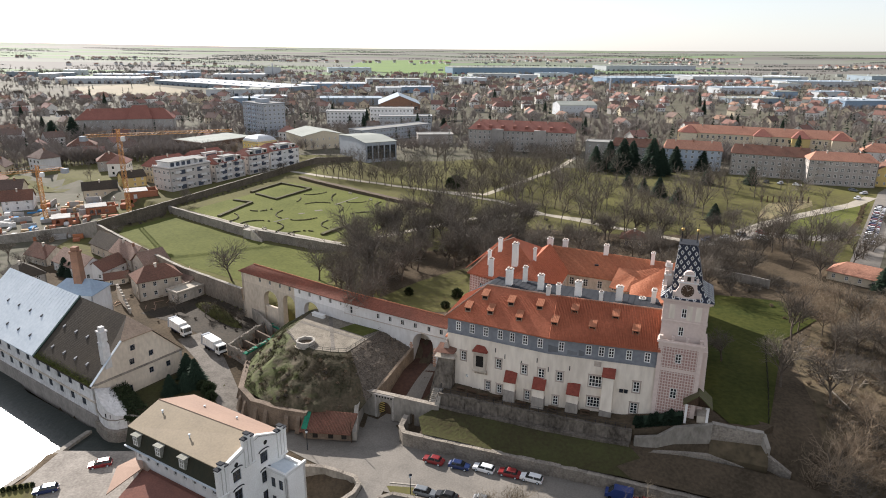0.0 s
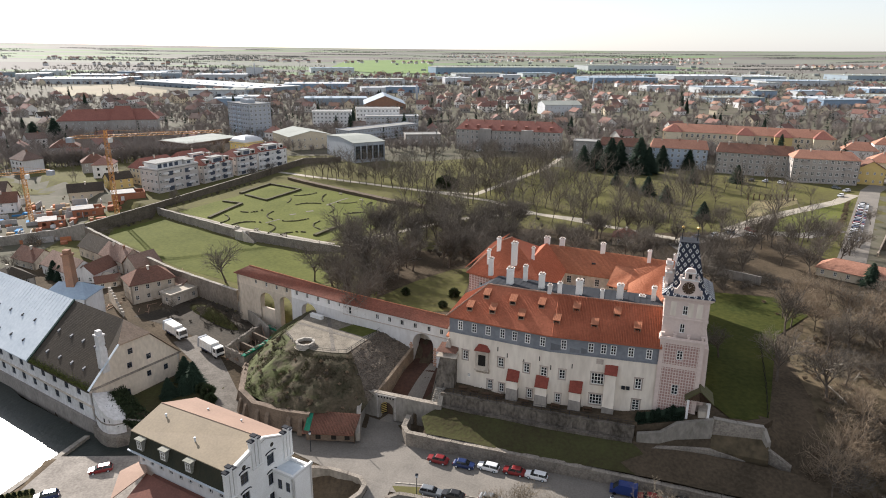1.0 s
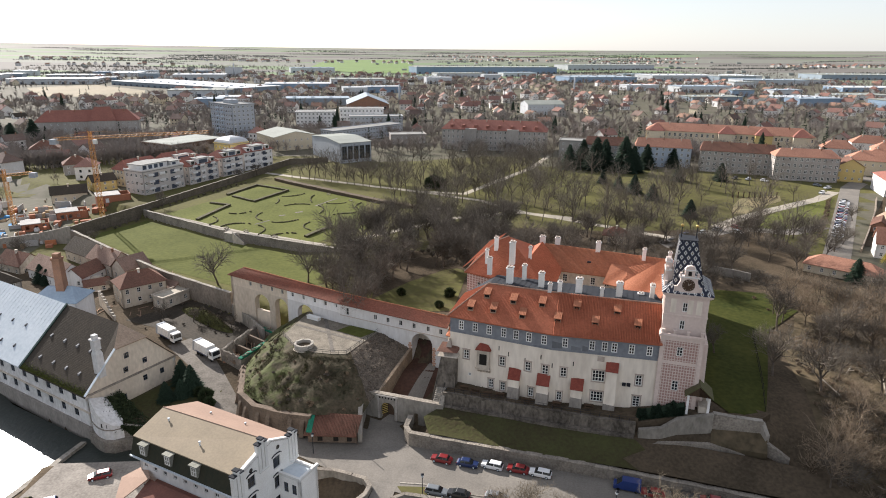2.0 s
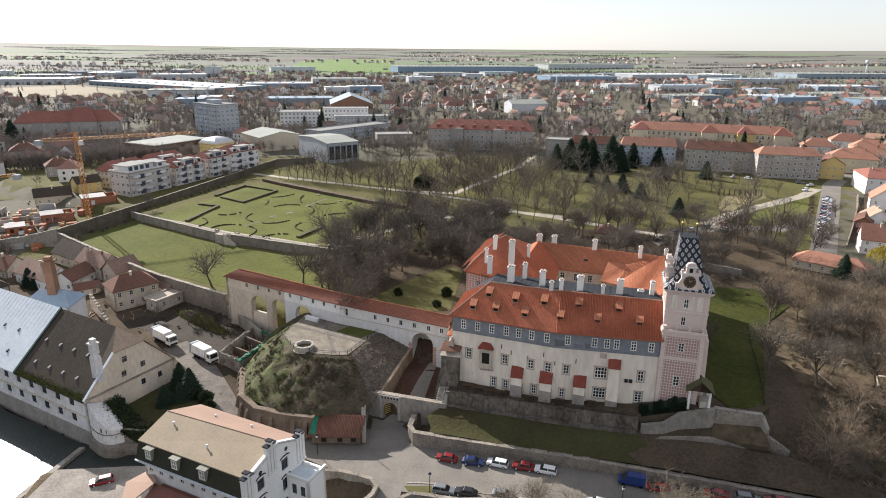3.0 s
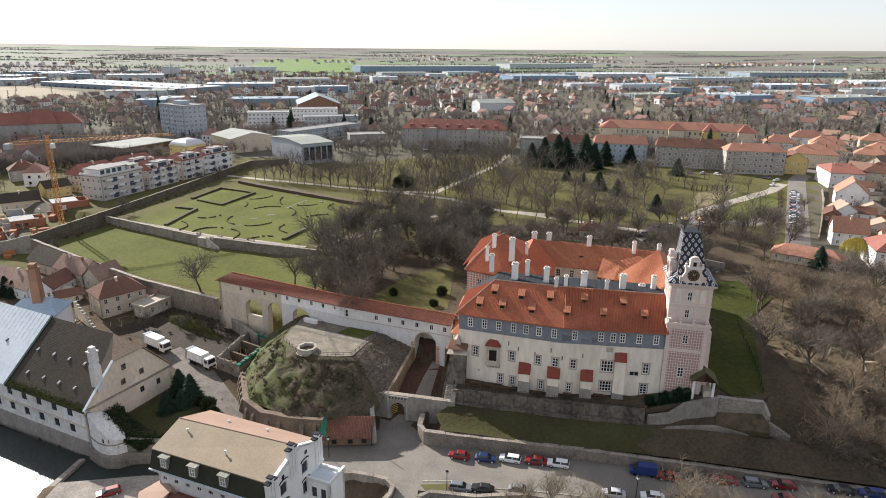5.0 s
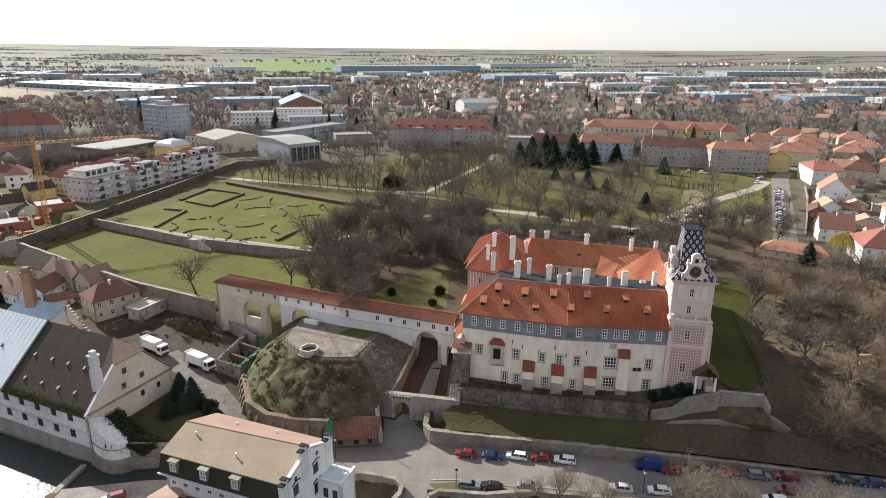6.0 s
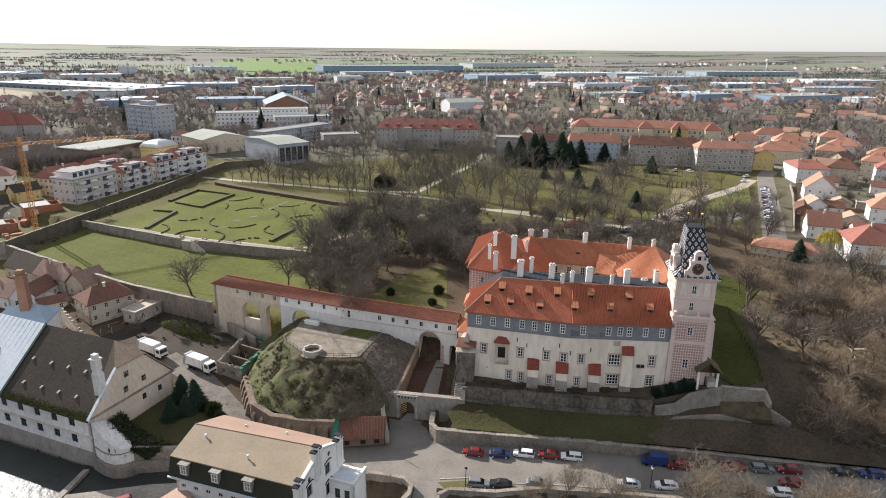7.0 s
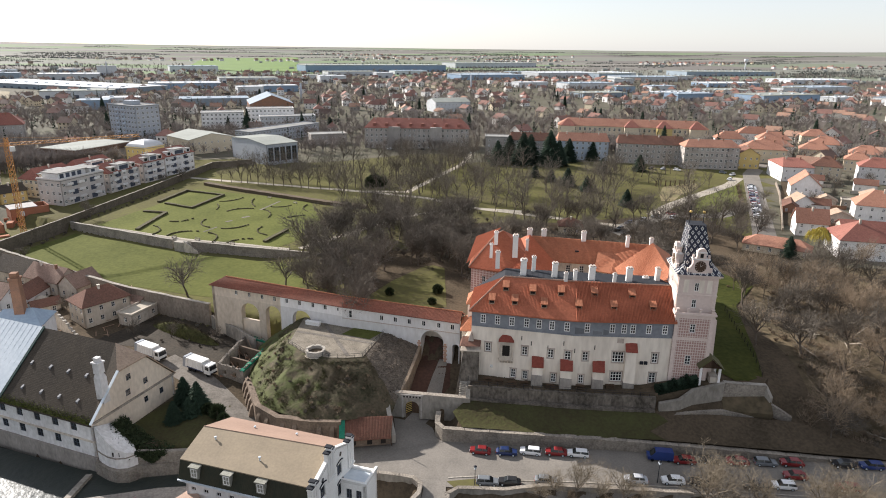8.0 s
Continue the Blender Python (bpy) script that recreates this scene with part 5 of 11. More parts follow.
def corridor():
    """Covered passage on arches between the castle and the garden wall."""
    co = thing("covered_corridor", "long covered passage on arches with a red tiled roof", "corridor")
    A, B, C = (-60.3, 172.4), (-27.3, 150.6), (-0.8, 135.5)
    la = Vector((B[0] - A[0], B[1] - A[1])).length
    ua = Vector((B[0] - A[0], B[1] - A[1])) / la
    A2 = (A[0] + ua.x * 21.5, A[1] + ua.y * 21.5)
    lo, up, wl, wu, ru = M(), M(), M(), M(), M()
    arch_wall(lo, A, A2, 2.5, 14.0, [(11.8, 5.6, 10.4), (19.0, 4.6, 11.2)], 1.6)
    wall_windows(co, up, A, A2, 14.0, 17.0, [(u, 15.0, 0.85, 1.25, 2, 1) for u in (7.8, 11.9, 15.9, 19.7)], 0.7, bar=0.07)
    arch_wall(wl, A2, B, 2.5, 14.0, [(6.2, 5.6, 10.8)], 1.6)
    wall_windows(co, wu, A2, B, 14.0, 17.0, [(u - 21.5, 15.0, 0.85, 1.25, 2, 1) for u in (23.4, 27.2, 31.1, 34.7)] + [(16.8, 15.2, 0.5, 0.9, 1, 1)], 0.7, bar=0.07)
    arch_wall(wl, B, C, 2.5, 13.6, [(23.6, 5.7, 10.5), (29.5, 1.6, 9.8)], 3.6)
    wall_windows(co, ru, B, C, 13.6, 16.6, [(u, 14.3, 0.9, 1.3, 2, 1) for u in (10.5, 14.1, 17.7, 21.4, 25.2, 28.6)] + [(2.2, 13.9, 0.8, 1.9, 1, 2)], 0.7, bar=0.07)
    part("wall", lo, PLASTER_BEIGE, co, "beige weathered wall with open arches"), part("wall", up, PLASTER_BEIGE, co)
    part("wall", wl, PLASTER_WHITE, co, "white plastered wall with a tall gate arch"), part("wall", wu, PLASTER_WHITE, co), part("wall", ru, PLASTER_WHITE, co)
    inf = M()
    inf.wall((A[0] + ua.x * 8.9 - ua.y * 0.5, A[1] + ua.y * 8.9 + ua.x * 0.5), (A[0] + ua.x * 14.7 - ua.y * 0.5, A[1] + ua.y * 14.7 + ua.x * 0.5), 2.5, 8.2, (), 0.8)
    part("infill_wall", inf, PLASTER_BEIGE, co)
    # rear wall, roof
    w = 4.4
    na, nc = Vector((-ua.y, ua.x)) * w, None
    ub = Vector((C[0] - B[0], C[1] - B[1])).normalized()
    nc = Vector((-ub.y, ub.x)) * w
    nb = (na + nc) / 2
    bk = M()
    for p, q, n0, n1 in ((A, B, na, nb), (B, C, nb, nc)):
        bk.prism([(p[0] + n0.x * 0.9, p[1] + n0.y * 0.9), (q[0] + n1.x * 0.9, q[1] + n1.y * 0.9), (q[0] + n1.x, q[1] + n1.y), (p[0] + n0.x, p[1] + n0.y)], 13.4 if p is A else 6, 16.8)
    bk.prism([A, (A[0] + ua.x * 0.8, A[1] + ua.y * 0.8), (A[0] + ua.x * 0.8 + na.x, A[1] + ua.y * 0.8 + na.y), (A[0] + na.x, A[1] + na.y)], 2.5, 16.9)
    part("wall", bk, PLASTER_OLD, co)
    r = M()

    def e(p, n, k, z, along=(0, 0)):
        return (p[0] + n.x * k + along[0], p[1] + n.y * k + along[1], z)

    h0, h1 = (-ua.x * 0.5, -ua.y * 0.5), (ua.x * 3.2, ua.y * 3.2)
    a0, a1, ar = e(A, na, -0.14, 17.0, h0), e(A, na, 1.14, 17.0, h0), e(A, na, 0.5, 19.0, h1)
    b0, b1, br = e(B, nb, -0.14, 16.8), e(B, nb, 1.14, 16.8), e(B, nb, 0.5, 18.6)
    c0, c1, cr = e(C, nc, -0.14, 16.6), e(C, nc, 1.14, 16.6), e(C, nc, 0.5, 18.3)
    r.slab([a0, b0, br, ar], 0.2), r.slab([b0, c0, cr, br], 0.2), r.slab([b1, a1, ar, br], 0.2), r.slab([c1, b1, br, cr], 0.2), r.slab([a1, a0, ar], 0.2)
    part("roof", r, TILE_CORRIDOR, co, "long weathered red tiled saddle roof")
    tile_rows(co, ([a0, b0, br, ar], [b0, c0, cr, br], [b1, a1, ar, br], [c1, b1, br, cr]), TILE_CORRIDOR)
    rt = M()
    rt.tube(ar, br, 0.16, 0.16, 6), rt.tube(br, cr, 0.16, 0.16, 6)
    part("ridge_tiles", rt, TILE_ORANGE, co)
    # quoins of the gate arch
    for u0 in (20.3, 26.9):
        for i in range(9):
            q = M()
            wd = 0.95 if i % 2 else 0.6
            q.box(-wd / 2, wd / 2, -0.09, 0.05, 0, 0.42)
            part("quoin", q, QUOIN, co, at=pose(B[0] + ub.x * u0, B[1] + ub.y * u0, 5.6 + i * 0.55, 0, 0, math.degrees(math.atan2(ub.y, ub.x))))
    # string course
    s = M()
    s.wall((B[0] + nc.x * -0.03, B[1] + nc.y * -0.03), (C[0] + nc.x * -0.03, C[1] + nc.y * -0.03), 13.5, 13.65, (), 0.2)
    part("string_course", s, STONE_TRIM, co)


corridor()


def bastion():
    """Overgrown bastion with a paved platform."""
    top = [(-36.4, 158.5), (-40.6, 144.0), (-37.2, 138.0), (-31.8, 134.4), (-28.0, 133.5), (-24.3, 133.2), (-20.8, 139.4), (-17.4, 145.3), (-23, 149.0)]
    bot = [(-48.5, 160, 3.2), (-50.4, 143, 3.2), (-47.0, 127.6, 4.7), (-38.0, 120.3, 4.5), (-29.5, 118.6, 4.5), (-20.0, 119.4, 3.9), (-13.3, 133.0, 7.6), (-9.6, 141.2, 8.8), (-16, 146.5, 10.5)]
    ba = thing("bastion", "earth bastion with rough slopes and a paved lookout platform", "bastion")
    n = len(top)

    def ring(t, u):
        i = int(u) % n
        f = u - int(u)
        f = f * f * (3 - 2 * f) * 0.4 + f * 0.6
        a = Vector(top[i]).lerp(Vector(top[(i + 1) % n]), f)
        b0, b1 = bot[i], bot[(i + 1) % n]
        b = Vector(b0[:2]).lerp(Vector(b1[:2]), f)
        zb = mixed(b0[2], b1[2], f)
        p = a.lerp(b, t)
        return p, mixed(11.1, zb, t ** 1.25)

    for lo, hi, name, material, label, amp in ((0.0, 5.25, "slope", SLOPE, "steep slope with dry grass and brambles", 0.6), (5.25, 7.6, "stone_slope", STONE_DARK, "steep dark rubble stone slope", 0.3), (7.6, 9.0, "slope", SCRUB, "", 0.3)):
        m = M()
        nu, nt = int((hi - lo) * 22), 26
        for j in range(nt + 1):
            for i in range(nu + 1):
                u = lo + (hi - lo) * i / nu
                p, z = ring(j / nt, min(u, n - 0.0001))
                k = abs(math.sin(math.pi * j / nt)) ** 0.6
                d = noise.noise(Vector((p.x * 0.45, p.y * 0.45, z * 0.3))) * amp * k + noise.noise(Vector((p.x * 1.9, p.y * 1.9, z))) * amp * 0.28 * k
                m.v.append((p.x, p.y, z + d * (1 if j > 3 else 0.3)))
        m.f = [(j * (nu + 1) + i, j * (nu + 1) + i + 1, (j + 1) * (nu + 1) + i + 1, (j + 1) * (nu + 1) + i) for j in range(nt) for i in range(nu)]
        part(name, m, material, ba, label, smooth=True)
    p = M()
    p.prism(top[::-1], 9.5, 11.2)
    part("platform", p, PAVING, ba, "cracked pale paved platform")
    g = M()
    g.prism([(-27.9, 146.1), (-21.6, 141.9), (-18.0, 145.2), (-24.2, 149.4)], 11.15, 11.26)
    part("grass_patch", g, GRASS, ba)
    for a, b, z in (((-38.5, 150), (-21, 139.5), 11.23), ((-31.5, 153.5), (-27.5, 134.3), 11.25)):
        s = M()
        d = Vector((b[0] - a[0], b[1] - a[1])).normalized()
        q = Vector((-d.y, d.x)) * 0.45
        s.prism([(a[0] - q.x, a[1] - q.y), (b[0] - q.x, b[1] - q.y), (b[0] + q.x, b[1] + q.y), (a[0] + q.x, a[1] + q.y)], 11.15, z)
        part("stone_strip", s, LANE, ba)
    # loose rubble of the stone slope
    rnd = random.Random(8)
    kit = []
    for _ in range(5):
        q = M()
        w = [rnd.uniform(0.28, 0.5) for _ in range(6)]
        q.prism([(w[k] * math.cos(k * 1.047), w[k] * math.sin(k * 1.047)) for k in range(6)], -0.2, [rnd.uniform(0.12, 0.3) for _ in range(6)], [(w[k] * 0.7 * math.cos(k * 1.047), w[k] * 0.7 * math.sin(k * 1.047)) for k in range(6)])
        kit.append(q.mesh("stone", STONE_DARK))
    for _ in range(290):
        c, z = ring(rnd.uniform(0.05, 0.97), rnd.uniform(5.2, 7.5))
        part("stone", kit[rnd.randrange(5)], parent=ba, at=pose(c.x, c.y, z + 0.05, rnd.uniform(-25, 25), rnd.uniform(-25, 25), rnd.uniform(0, 360)) @ Matrix.Diagonal((rnd.uniform(0.4, 0.9), rnd.uniform(0.4, 0.9), 0.7, 1)))
    # tufts and brambles on the slope
    rnd = random.Random(5)
    for count, u0, u1, hmax, material, name in ((4200, 0.2, 3.4, 0.75, MOSSY, "tufted_grass"), (7500, 0.5, 5.2, 0.8, SCRUB, "bramble")):
        t = M()
        for _ in range(count):
            u, v = rnd.uniform(u0, u1), rnd.uniform(0.08, 1.0)
            c, z = ring(v, u)
            if noise.noise(Vector((c.x * 0.3, c.y * 0.3, z * 0.3))) < -0.12:
                continue
            h = rnd.uniform(0.2, hmax)
            c3 = Vector((c.x, c.y, z - 0.15))
            for _ in range(5):
                w = Vector((rnd.uniform(-1, 1), rnd.uniform(-1, 1), rnd.uniform(0.3, 1.2))).normalized() * h
                o = Vector((rnd.uniform(-1, 1), rnd.uniform(-1, 1), 0)) * 0.035
                t.f.append(tuple(range(len(t.v), len(t.v) + 3)))
                t.v += [tuple(c3 - o), tuple(c3 + o), tuple(c3 + w)]
        tagged(part(name, t, material, ba), kind="stuff")
    # railing round the platform
    for i in range(1, 7):
        a, b = Vector(top[i]), Vector(top[i + 1])
        k = int((b - a).length / 1.6)
        for j in range(k):
            q = a.lerp(b, j / k)
            r = M()
            r.tube((q.x, q.y, 11.1), (q.x, q.y, 12.1), 0.045, 0.045, 5)
            part("post", r, METAL_GREY, ba)
        r = M()
        r.tube((a.x, a.y, 12.1), (b.x, b.y, 12.1), 0.04, 0.04, 5), r.tube((a.x, a.y, 11.65), (b.x, b.y, 11.65), 0.03, 0.03, 5)
        part("rail", r, METAL_GREY, ba)
    spots = []
    for k in range(84):
        c, z = ring(rnd.uniform(0.15, 0.98), rnd.uniform(0.9, 5.0))
        spots.append((c.x, c.y, z - 0.2))
    return spots


SCRUB = mat("dry_scrub", (0.1, 0.078, 0.052), (0.034, 0.034, 0.018), s1=0.3, s2=1.8, bump=0.9)
MOSSY = mat("mossy_winter_grass", (0.11, 0.112, 0.044), (0.045, 0.045, 0.02), s1=0.45, s2=2.2, bump=0.6, spec=0.02)
STONE_DARK = mat("dark_rubble", (0.19, 0.155, 0.122), (0.06, 0.05, 0.04), s1=1.6, s2=4.0, bump=1.2)
PAVING = mat("worn_paving", (0.27, 0.235, 0.185), (0.12, 0.105, 0.085), s1=0.5, s2=4.5, bump=0.35)
BRICK = mat("old_brick", (0.3, 0.16, 0.1), (0.2, 0.12, 0.085), s1=0.5, s2=4, bump=0.4)


def slope_mat():
    """Dry scrub that turns to mossy grass towards the west side."""
    m = mat("bastion_slope", (0.1, 0.078, 0.052), (0.034, 0.034, 0.018), s1=0.3, s2=1.8, bump=0.9)
    n, l = m.node_tree.nodes, m.node_tree.links
    tc, sx, ns = n.new("ShaderNodeTexCoord"), n.new("ShaderNodeSeparateXYZ"), n.new("ShaderNodeTexNoise")
    ns.inputs["Scale"].default_value, ns.inputs["Detail"].default_value = 0.35, 5
    l.new(tc.outputs["Object"], sx.inputs[0]), l.new(tc.outputs["Object"], ns.inputs["Vector"])
    ad, mr, mx = n.new("ShaderNodeMath"), n.new("ShaderNodeMapRange"), n.new("ShaderNodeMix")
    ad.operation = "MULTIPLY_ADD"
    ad.inputs[1].default_value = 58.0
    l.new(ns.outputs[0], ad.inputs[0]), l.new(sx.outputs[0], ad.inputs[2])
    mr.inputs[1].default_value, mr.inputs[2].default_value = -18.0, -7.0
    l.new(ad.outputs[0], mr.inputs[0])
    mx.data_type = "RGBA"
    mx.inputs[6].default_value = (0.08, 0.088, 0.034, 1)
    l.new(mr.outputs[0], mx.inputs[0]), l.new(n[m["colour"]].outputs[0], mx.inputs[7])
    l.new(mx.outputs[2], n["Principled BSDF"].inputs["Base Color"])
    return m


SLOPE = slope_mat()
SLOPE_SPOTS = bastion()
# brown masonry lifted to a sunlit tone by its base colour
BANK_STONE = mat("sunny_brown_masonry", (0.33, 0.25, 0.175), (0.17, 0.13, 0.095), s1=0.5, s2=2.8, bump=0.8)
free_wall("passage_wall", [(-17.0, 125.8), (-14.6, 129.6), (-12.4, 133.8), (-9.4, 140.6)], 2.5, [5.6, 6.9, 8.1, 9.0], 0.7, BANK_STONE, "brown rubble wall holding the bastion above the passage")


STONE_RING = mat("pale_turret_stone", (0.5, 0.46, 0.4), (0.32, 0.29, 0.25), s1=0.5, s2=3, bump=0.6)


def well_ring():
    w = thing("lookout_turret", "round crumbling stone turret ring on the bastion edge", "turret", pose(-34.6, 137.5, 0))
    m = M()
    n, r0, r1 = 22, 2.25, 1.75
    for i in range(n):
        a, b = 2 * math.pi * i / n, 2 * math.pi * (i + 1) / n
        h = 12.15 + 0.06 * math.sin(i * 2.3)
        m.prism([(r0 * math.cos(a), r0 * math.sin(a)), (r0 * math.cos(b), r0 * math.sin(b)), (r1 * math.cos(b), r1 * math.sin(b)), (r1 * math.cos(a), r1 * math.sin(a))], 9.4, h)
    part("ring_wall", m, STONE_RING, w)
    f = M()
    f.prism([(r1 * math.cos(2 * math.pi * i / n), r1 * math.sin(2 * math.pi * i / n)) for i in range(n)], 9.4, 11.4)
    part("floor", f, SOIL, w)
    for i in range(7):
        a = math.pi * (1.0 + i / 6)
        t = M()
        t.tube((2.5 * math.cos(a), 2.5 * math.sin(a), 8.2), (2.5 * math.cos(a), 2.5 * math.sin(a), 10.9), 0.1, 0.1, 6)
        part("strut", t, PLASTER_OLD, w)
    for z in (9.3, 10.9):
        t = M()
        for i in range(10):
            a, b = math.pi * (1.0 + i / 10), math.pi * (1.0 + (i + 1) / 10)
            t.tube((2.5 * math.cos(a), 2.5 * math.sin(a), z), (2.5 * math.cos(b), 2.5 * math.sin(b), z), 0.08, 0.08, 5)
        part("hoop", t, PLASTER_OLD, w)


well_ring()
_b = M()
_b.box(-1.9, 1.9, -0.5, 0.5, 11.2, 12.0), _b.box(-2.0, 2.0, -0.6, 0.6, 12.0, 12.12)
tagged(part("site_container", _b, WHITE_PAINT, at=turned(-34.5, 153.2, 0, -33)), "low white box standing on the platform by the corridor", "box")

# foot of the bastion: buttressed wall
foot = [(-50.5, 143), (-47.6, 128), (-43.4, 122.8), (-36.2, 119.8), (-30.6, 118.6)]
MASONRY_BROWN = mat("old_brown_masonry", (0.21, 0.16, 0.12), (0.11, 0.085, 0.066), s1=0.4, s2=2.4, bump=0.8)
bw = free_wall("bastion_wall", foot, 0.0, [3.6, 4.9, 4.8, 4.6, 4.6], 1.3, MASONRY_BROWN, "brown plastered wall with rows of buttresses at the bastion foot", kind="")
for i in range(len(foot) - 1):
    a, b = Vector(foot[i]), Vector(foot[i + 1])
    d = (b - a).normalized()
    nrm = Vector((d.y, -d.x)) if Vector((d.y, -d.x)).y < 0 or i == 0 else Vector((-d.y, d.x))
    if i == 0:
        nrm = Vector((-1, -0.1)).normalized()
    for j in range(int((b - a).length / 2.7)):
        p = a + d * (1.2 + j * 2.7)
        q = M()
        q.prism([p - d * 0.55, p + d * 0.55, p + d * 0.55 + nrm * 1.9, p - d * 0.55 + nrm * 1.9][::1], 0.0, [4.4, 4.4, 2.9, 2.9],
                [p - d * 0.45, p + d * 0.45, p + d * 0.45 + nrm * 1.1, p - d * 0.45 + nrm * 1.1])
        part("buttress", q, MASONRY_BROWN, bw)


TILE_SHED = tile_mat("mossy_shed_tiles", (0.19, 0.085, 0.06), (0.1, 0.062, 0.045), vary=0.2)


def shed():
    s = thing("lean_to_shed", "low ruined shed with a patched red tiled roof", "shed")
    m = M()
    m.prism([(-31.0, 115.6), (-20.9, 114.8), (-20.0, 118.0), (-30.6, 119.3)], 0.0, [1.9, 1.9, 4.2, 4.2])
    part("wall", m, MASONRY_BROWN, s)
    r = M()
    roof_plane = [(-31.8, 114.9, 2.1), (-20.9, 113.9, 2.1), (-19.8, 118.2, 4.5), (-31.0, 119.8, 4.5)]
    r.slab(roof_plane, 0.18)
    tile_rows(s, (roof_plane,), TILE_SHED)
    part("roof", r, TILE_SHED, s, "faded brownish red tiled lean-to roof")
    g = M()
    g.slab([(-31.4, 115.4, 2.5), (-30.2, 115.2, 2.45), (-29.8, 118.9, 4.45), (-30.9, 119.3, 4.6)], 0.04)
    part("tarpaulin", g, TARP, s, "green tarpaulin patch")
    for x in (-28.5, -25.2, -22.4):
        o = M()
        o.box(x - 0.5, x + 0.5, 115.0 - (x + 31) * 0.08 + 0.35, 115.7 - (x + 31) * 0.08, 0.5, 1.6)
        part("opening", o, DARK, s)
    p = M()
    p.tube((-20.8, 114.3, 0), (-20.8, 114.3, 4.8), 0.09, 0.07, 6)
    part("post", p, WOOD_DARK, s)


TARP = mat("green_netting", (0.03, 0.2, 0.12), (0.02, 0.12, 0.08), s1=0.7, s2=4, bump=0.4)
shed()


def gate():
    """Gate wall with an arched doorway, a small frieze and a barrier."""
    g = thing("castle_gate", "stone gate wall with an arched doorway and striped barrier", "gate")
    a, c = (-20.2, 125.6), (-3.2, 119.0)
    m = M()
    arch_wall(m, a, c, 0.0, 5.9, [(5.9, 3.1, 2.6), (12.6, 1.0, 2.4)], 1.0)
    part("wall", m, STONE_PALE, g, "pale grey worn plastered wall")
    d = Vector((c[0] - a[0], c[1] - a[1])).normalized()
    yaw = math.degrees(math.atan2(d.y, d.x))
    f = M()
    f.box(-2.3, 2.3, -0.2, 1.1, 5.9, 6.5), f.box(-2.5, 2.5, -0.3, 1.2, 6.5, 6.7), f.box(-2.3, -1.9, -0.15, 0, 0.8, 5.9), f.box(1.9, 2.3, -0.15, 0, 0.8, 5.9)
    fz = part("frieze", f, FRIEZE, g, "pale weathered arched frieze", at=pose(a[0] + d.x * 5.9, a[1] + d.y * 5.9, -0.8, 0, 0, yaw))
    for i in range(6):
        o = M()
        o.box(-1.95 + i * 0.7, -1.55 + i * 0.7, -0.23, -0.19, 5.95, 6.35)
        part("niche", o, DARK, fz)
    leaf = M()
    leaf.box(0.0, 1.45, 0.55, 0.65, 1.0, 4.0)
    part("door_leaf", leaf, WOOD_DARK, g, "brown wooden gate leaf", at=pose(a[0] + d.x * 5.9, a[1] + d.y * 5.9, 0, 0, 0, yaw))
    bar = part("barrier", (lambda q: (q.box(-1.45, -0.05, 0.35, 0.42, 1.2, 4.1), q)[1])(M()), DARK, g, "black and yellow striped barrier panel", at=pose(a[0] + d.x * 5.9, a[1] + d.y * 5.9, 0, 0, 0, yaw))
    for i in range(6):
        q = M()
        z = 0.9 + i * 0.45
        q.prism([(-1.42, 0.33), (-0.08, 0.33), (-0.08, 0.35), (-1.42, 0.35)], [z, z + 0.75, z + 0.75, z], [z + 0.2, z + 0.95, z + 0.95, z + 0.2])
        part("stripe", q, YELLOW, bar)
    cp = M()
    cp.wall((a[0] - d.y * -0.1, a[1]), (c[0], c[1]), 5.9, 6.05, (), 1.2)
    part("coping", cp, STONE, g)


FRIEZE = mat("weathered_frieze", (0.5, 0.46, 0.41), (0.32, 0.29, 0.26), s1=0.5, s2=3, bump=0.3)
STONE_PALE = mat("pale_render", (0.37, 0.335, 0.29), (0.2, 0.18, 0.15), s1=0.25, s2=1.5, stretch=(1, 1, 0.5), bump=0.4)
YELLOW = mat("yellow_paint", (0.45, 0.33, 0.1), (0.36, 0.26, 0.08))
gate()
free_wall("gate_wing_wall", [(-20.0, 125.8), (-20.4, 120.5), (-20.2, 115.0)], 0.0, [5.9, 4.8, 2.0], 0.9, STONE_PALE, "sloping pale wall beside the castle gate")
free_wall("gate_wing_wall", [(-3.2, 119.0), castle_xy(-43.2, -4.2), castle_xy(-43.0, -1.0)], 3.0, [5.9, 7.6, 8.6], 1.0, STONE_PALE, "stone wall stepping up to the castle terrace")
free_wall("retaining_wall", [(-9.6, 119.4), (-10.6, 116.4), (-9.8, 114.2), castle_xy(-43, -13.4), castle_xy(-30, -13.3), castle_xy(-10, -13.3), castle_xy(10, -13.4), castle_xy(36, -13.8), castle_xy(60, -14.5)], -0.5, [3.4, 2.8, 2.7, 2.8, 3.0, 3.3, 3.3, 3.2, 3.6], 0.9, STONE, "long grey rubble retaining wall along the street", cap=STONE)
tw = free_wall("terrace_wall", [castle_xy(-43.2, -4.1), castle_xy(-22, -4.1), castle_xy(-3.2, -4.3)], 3.0, [8.0, 8.0, 8.4], 0.9, STONE_STAINED, "dark stained stone terrace wall under the castle front", cap=STONE_STAINED)
for k in range(11):
    q = M()
    s0 = -42.0 + k * 3.7
    q.prism([(s0, -5.1), (s0 + 1.0, -5.1), (s0 + 1.0, -4.4), (s0, -4.4)], 3.6, 7.6, [(s0, -4.65), (s0 + 1.0, -4.65), (s0 + 1.0, -4.4), (s0, -4.4)])
    part("pier", q, STONE_STAINED, tw, at=CASTLE)
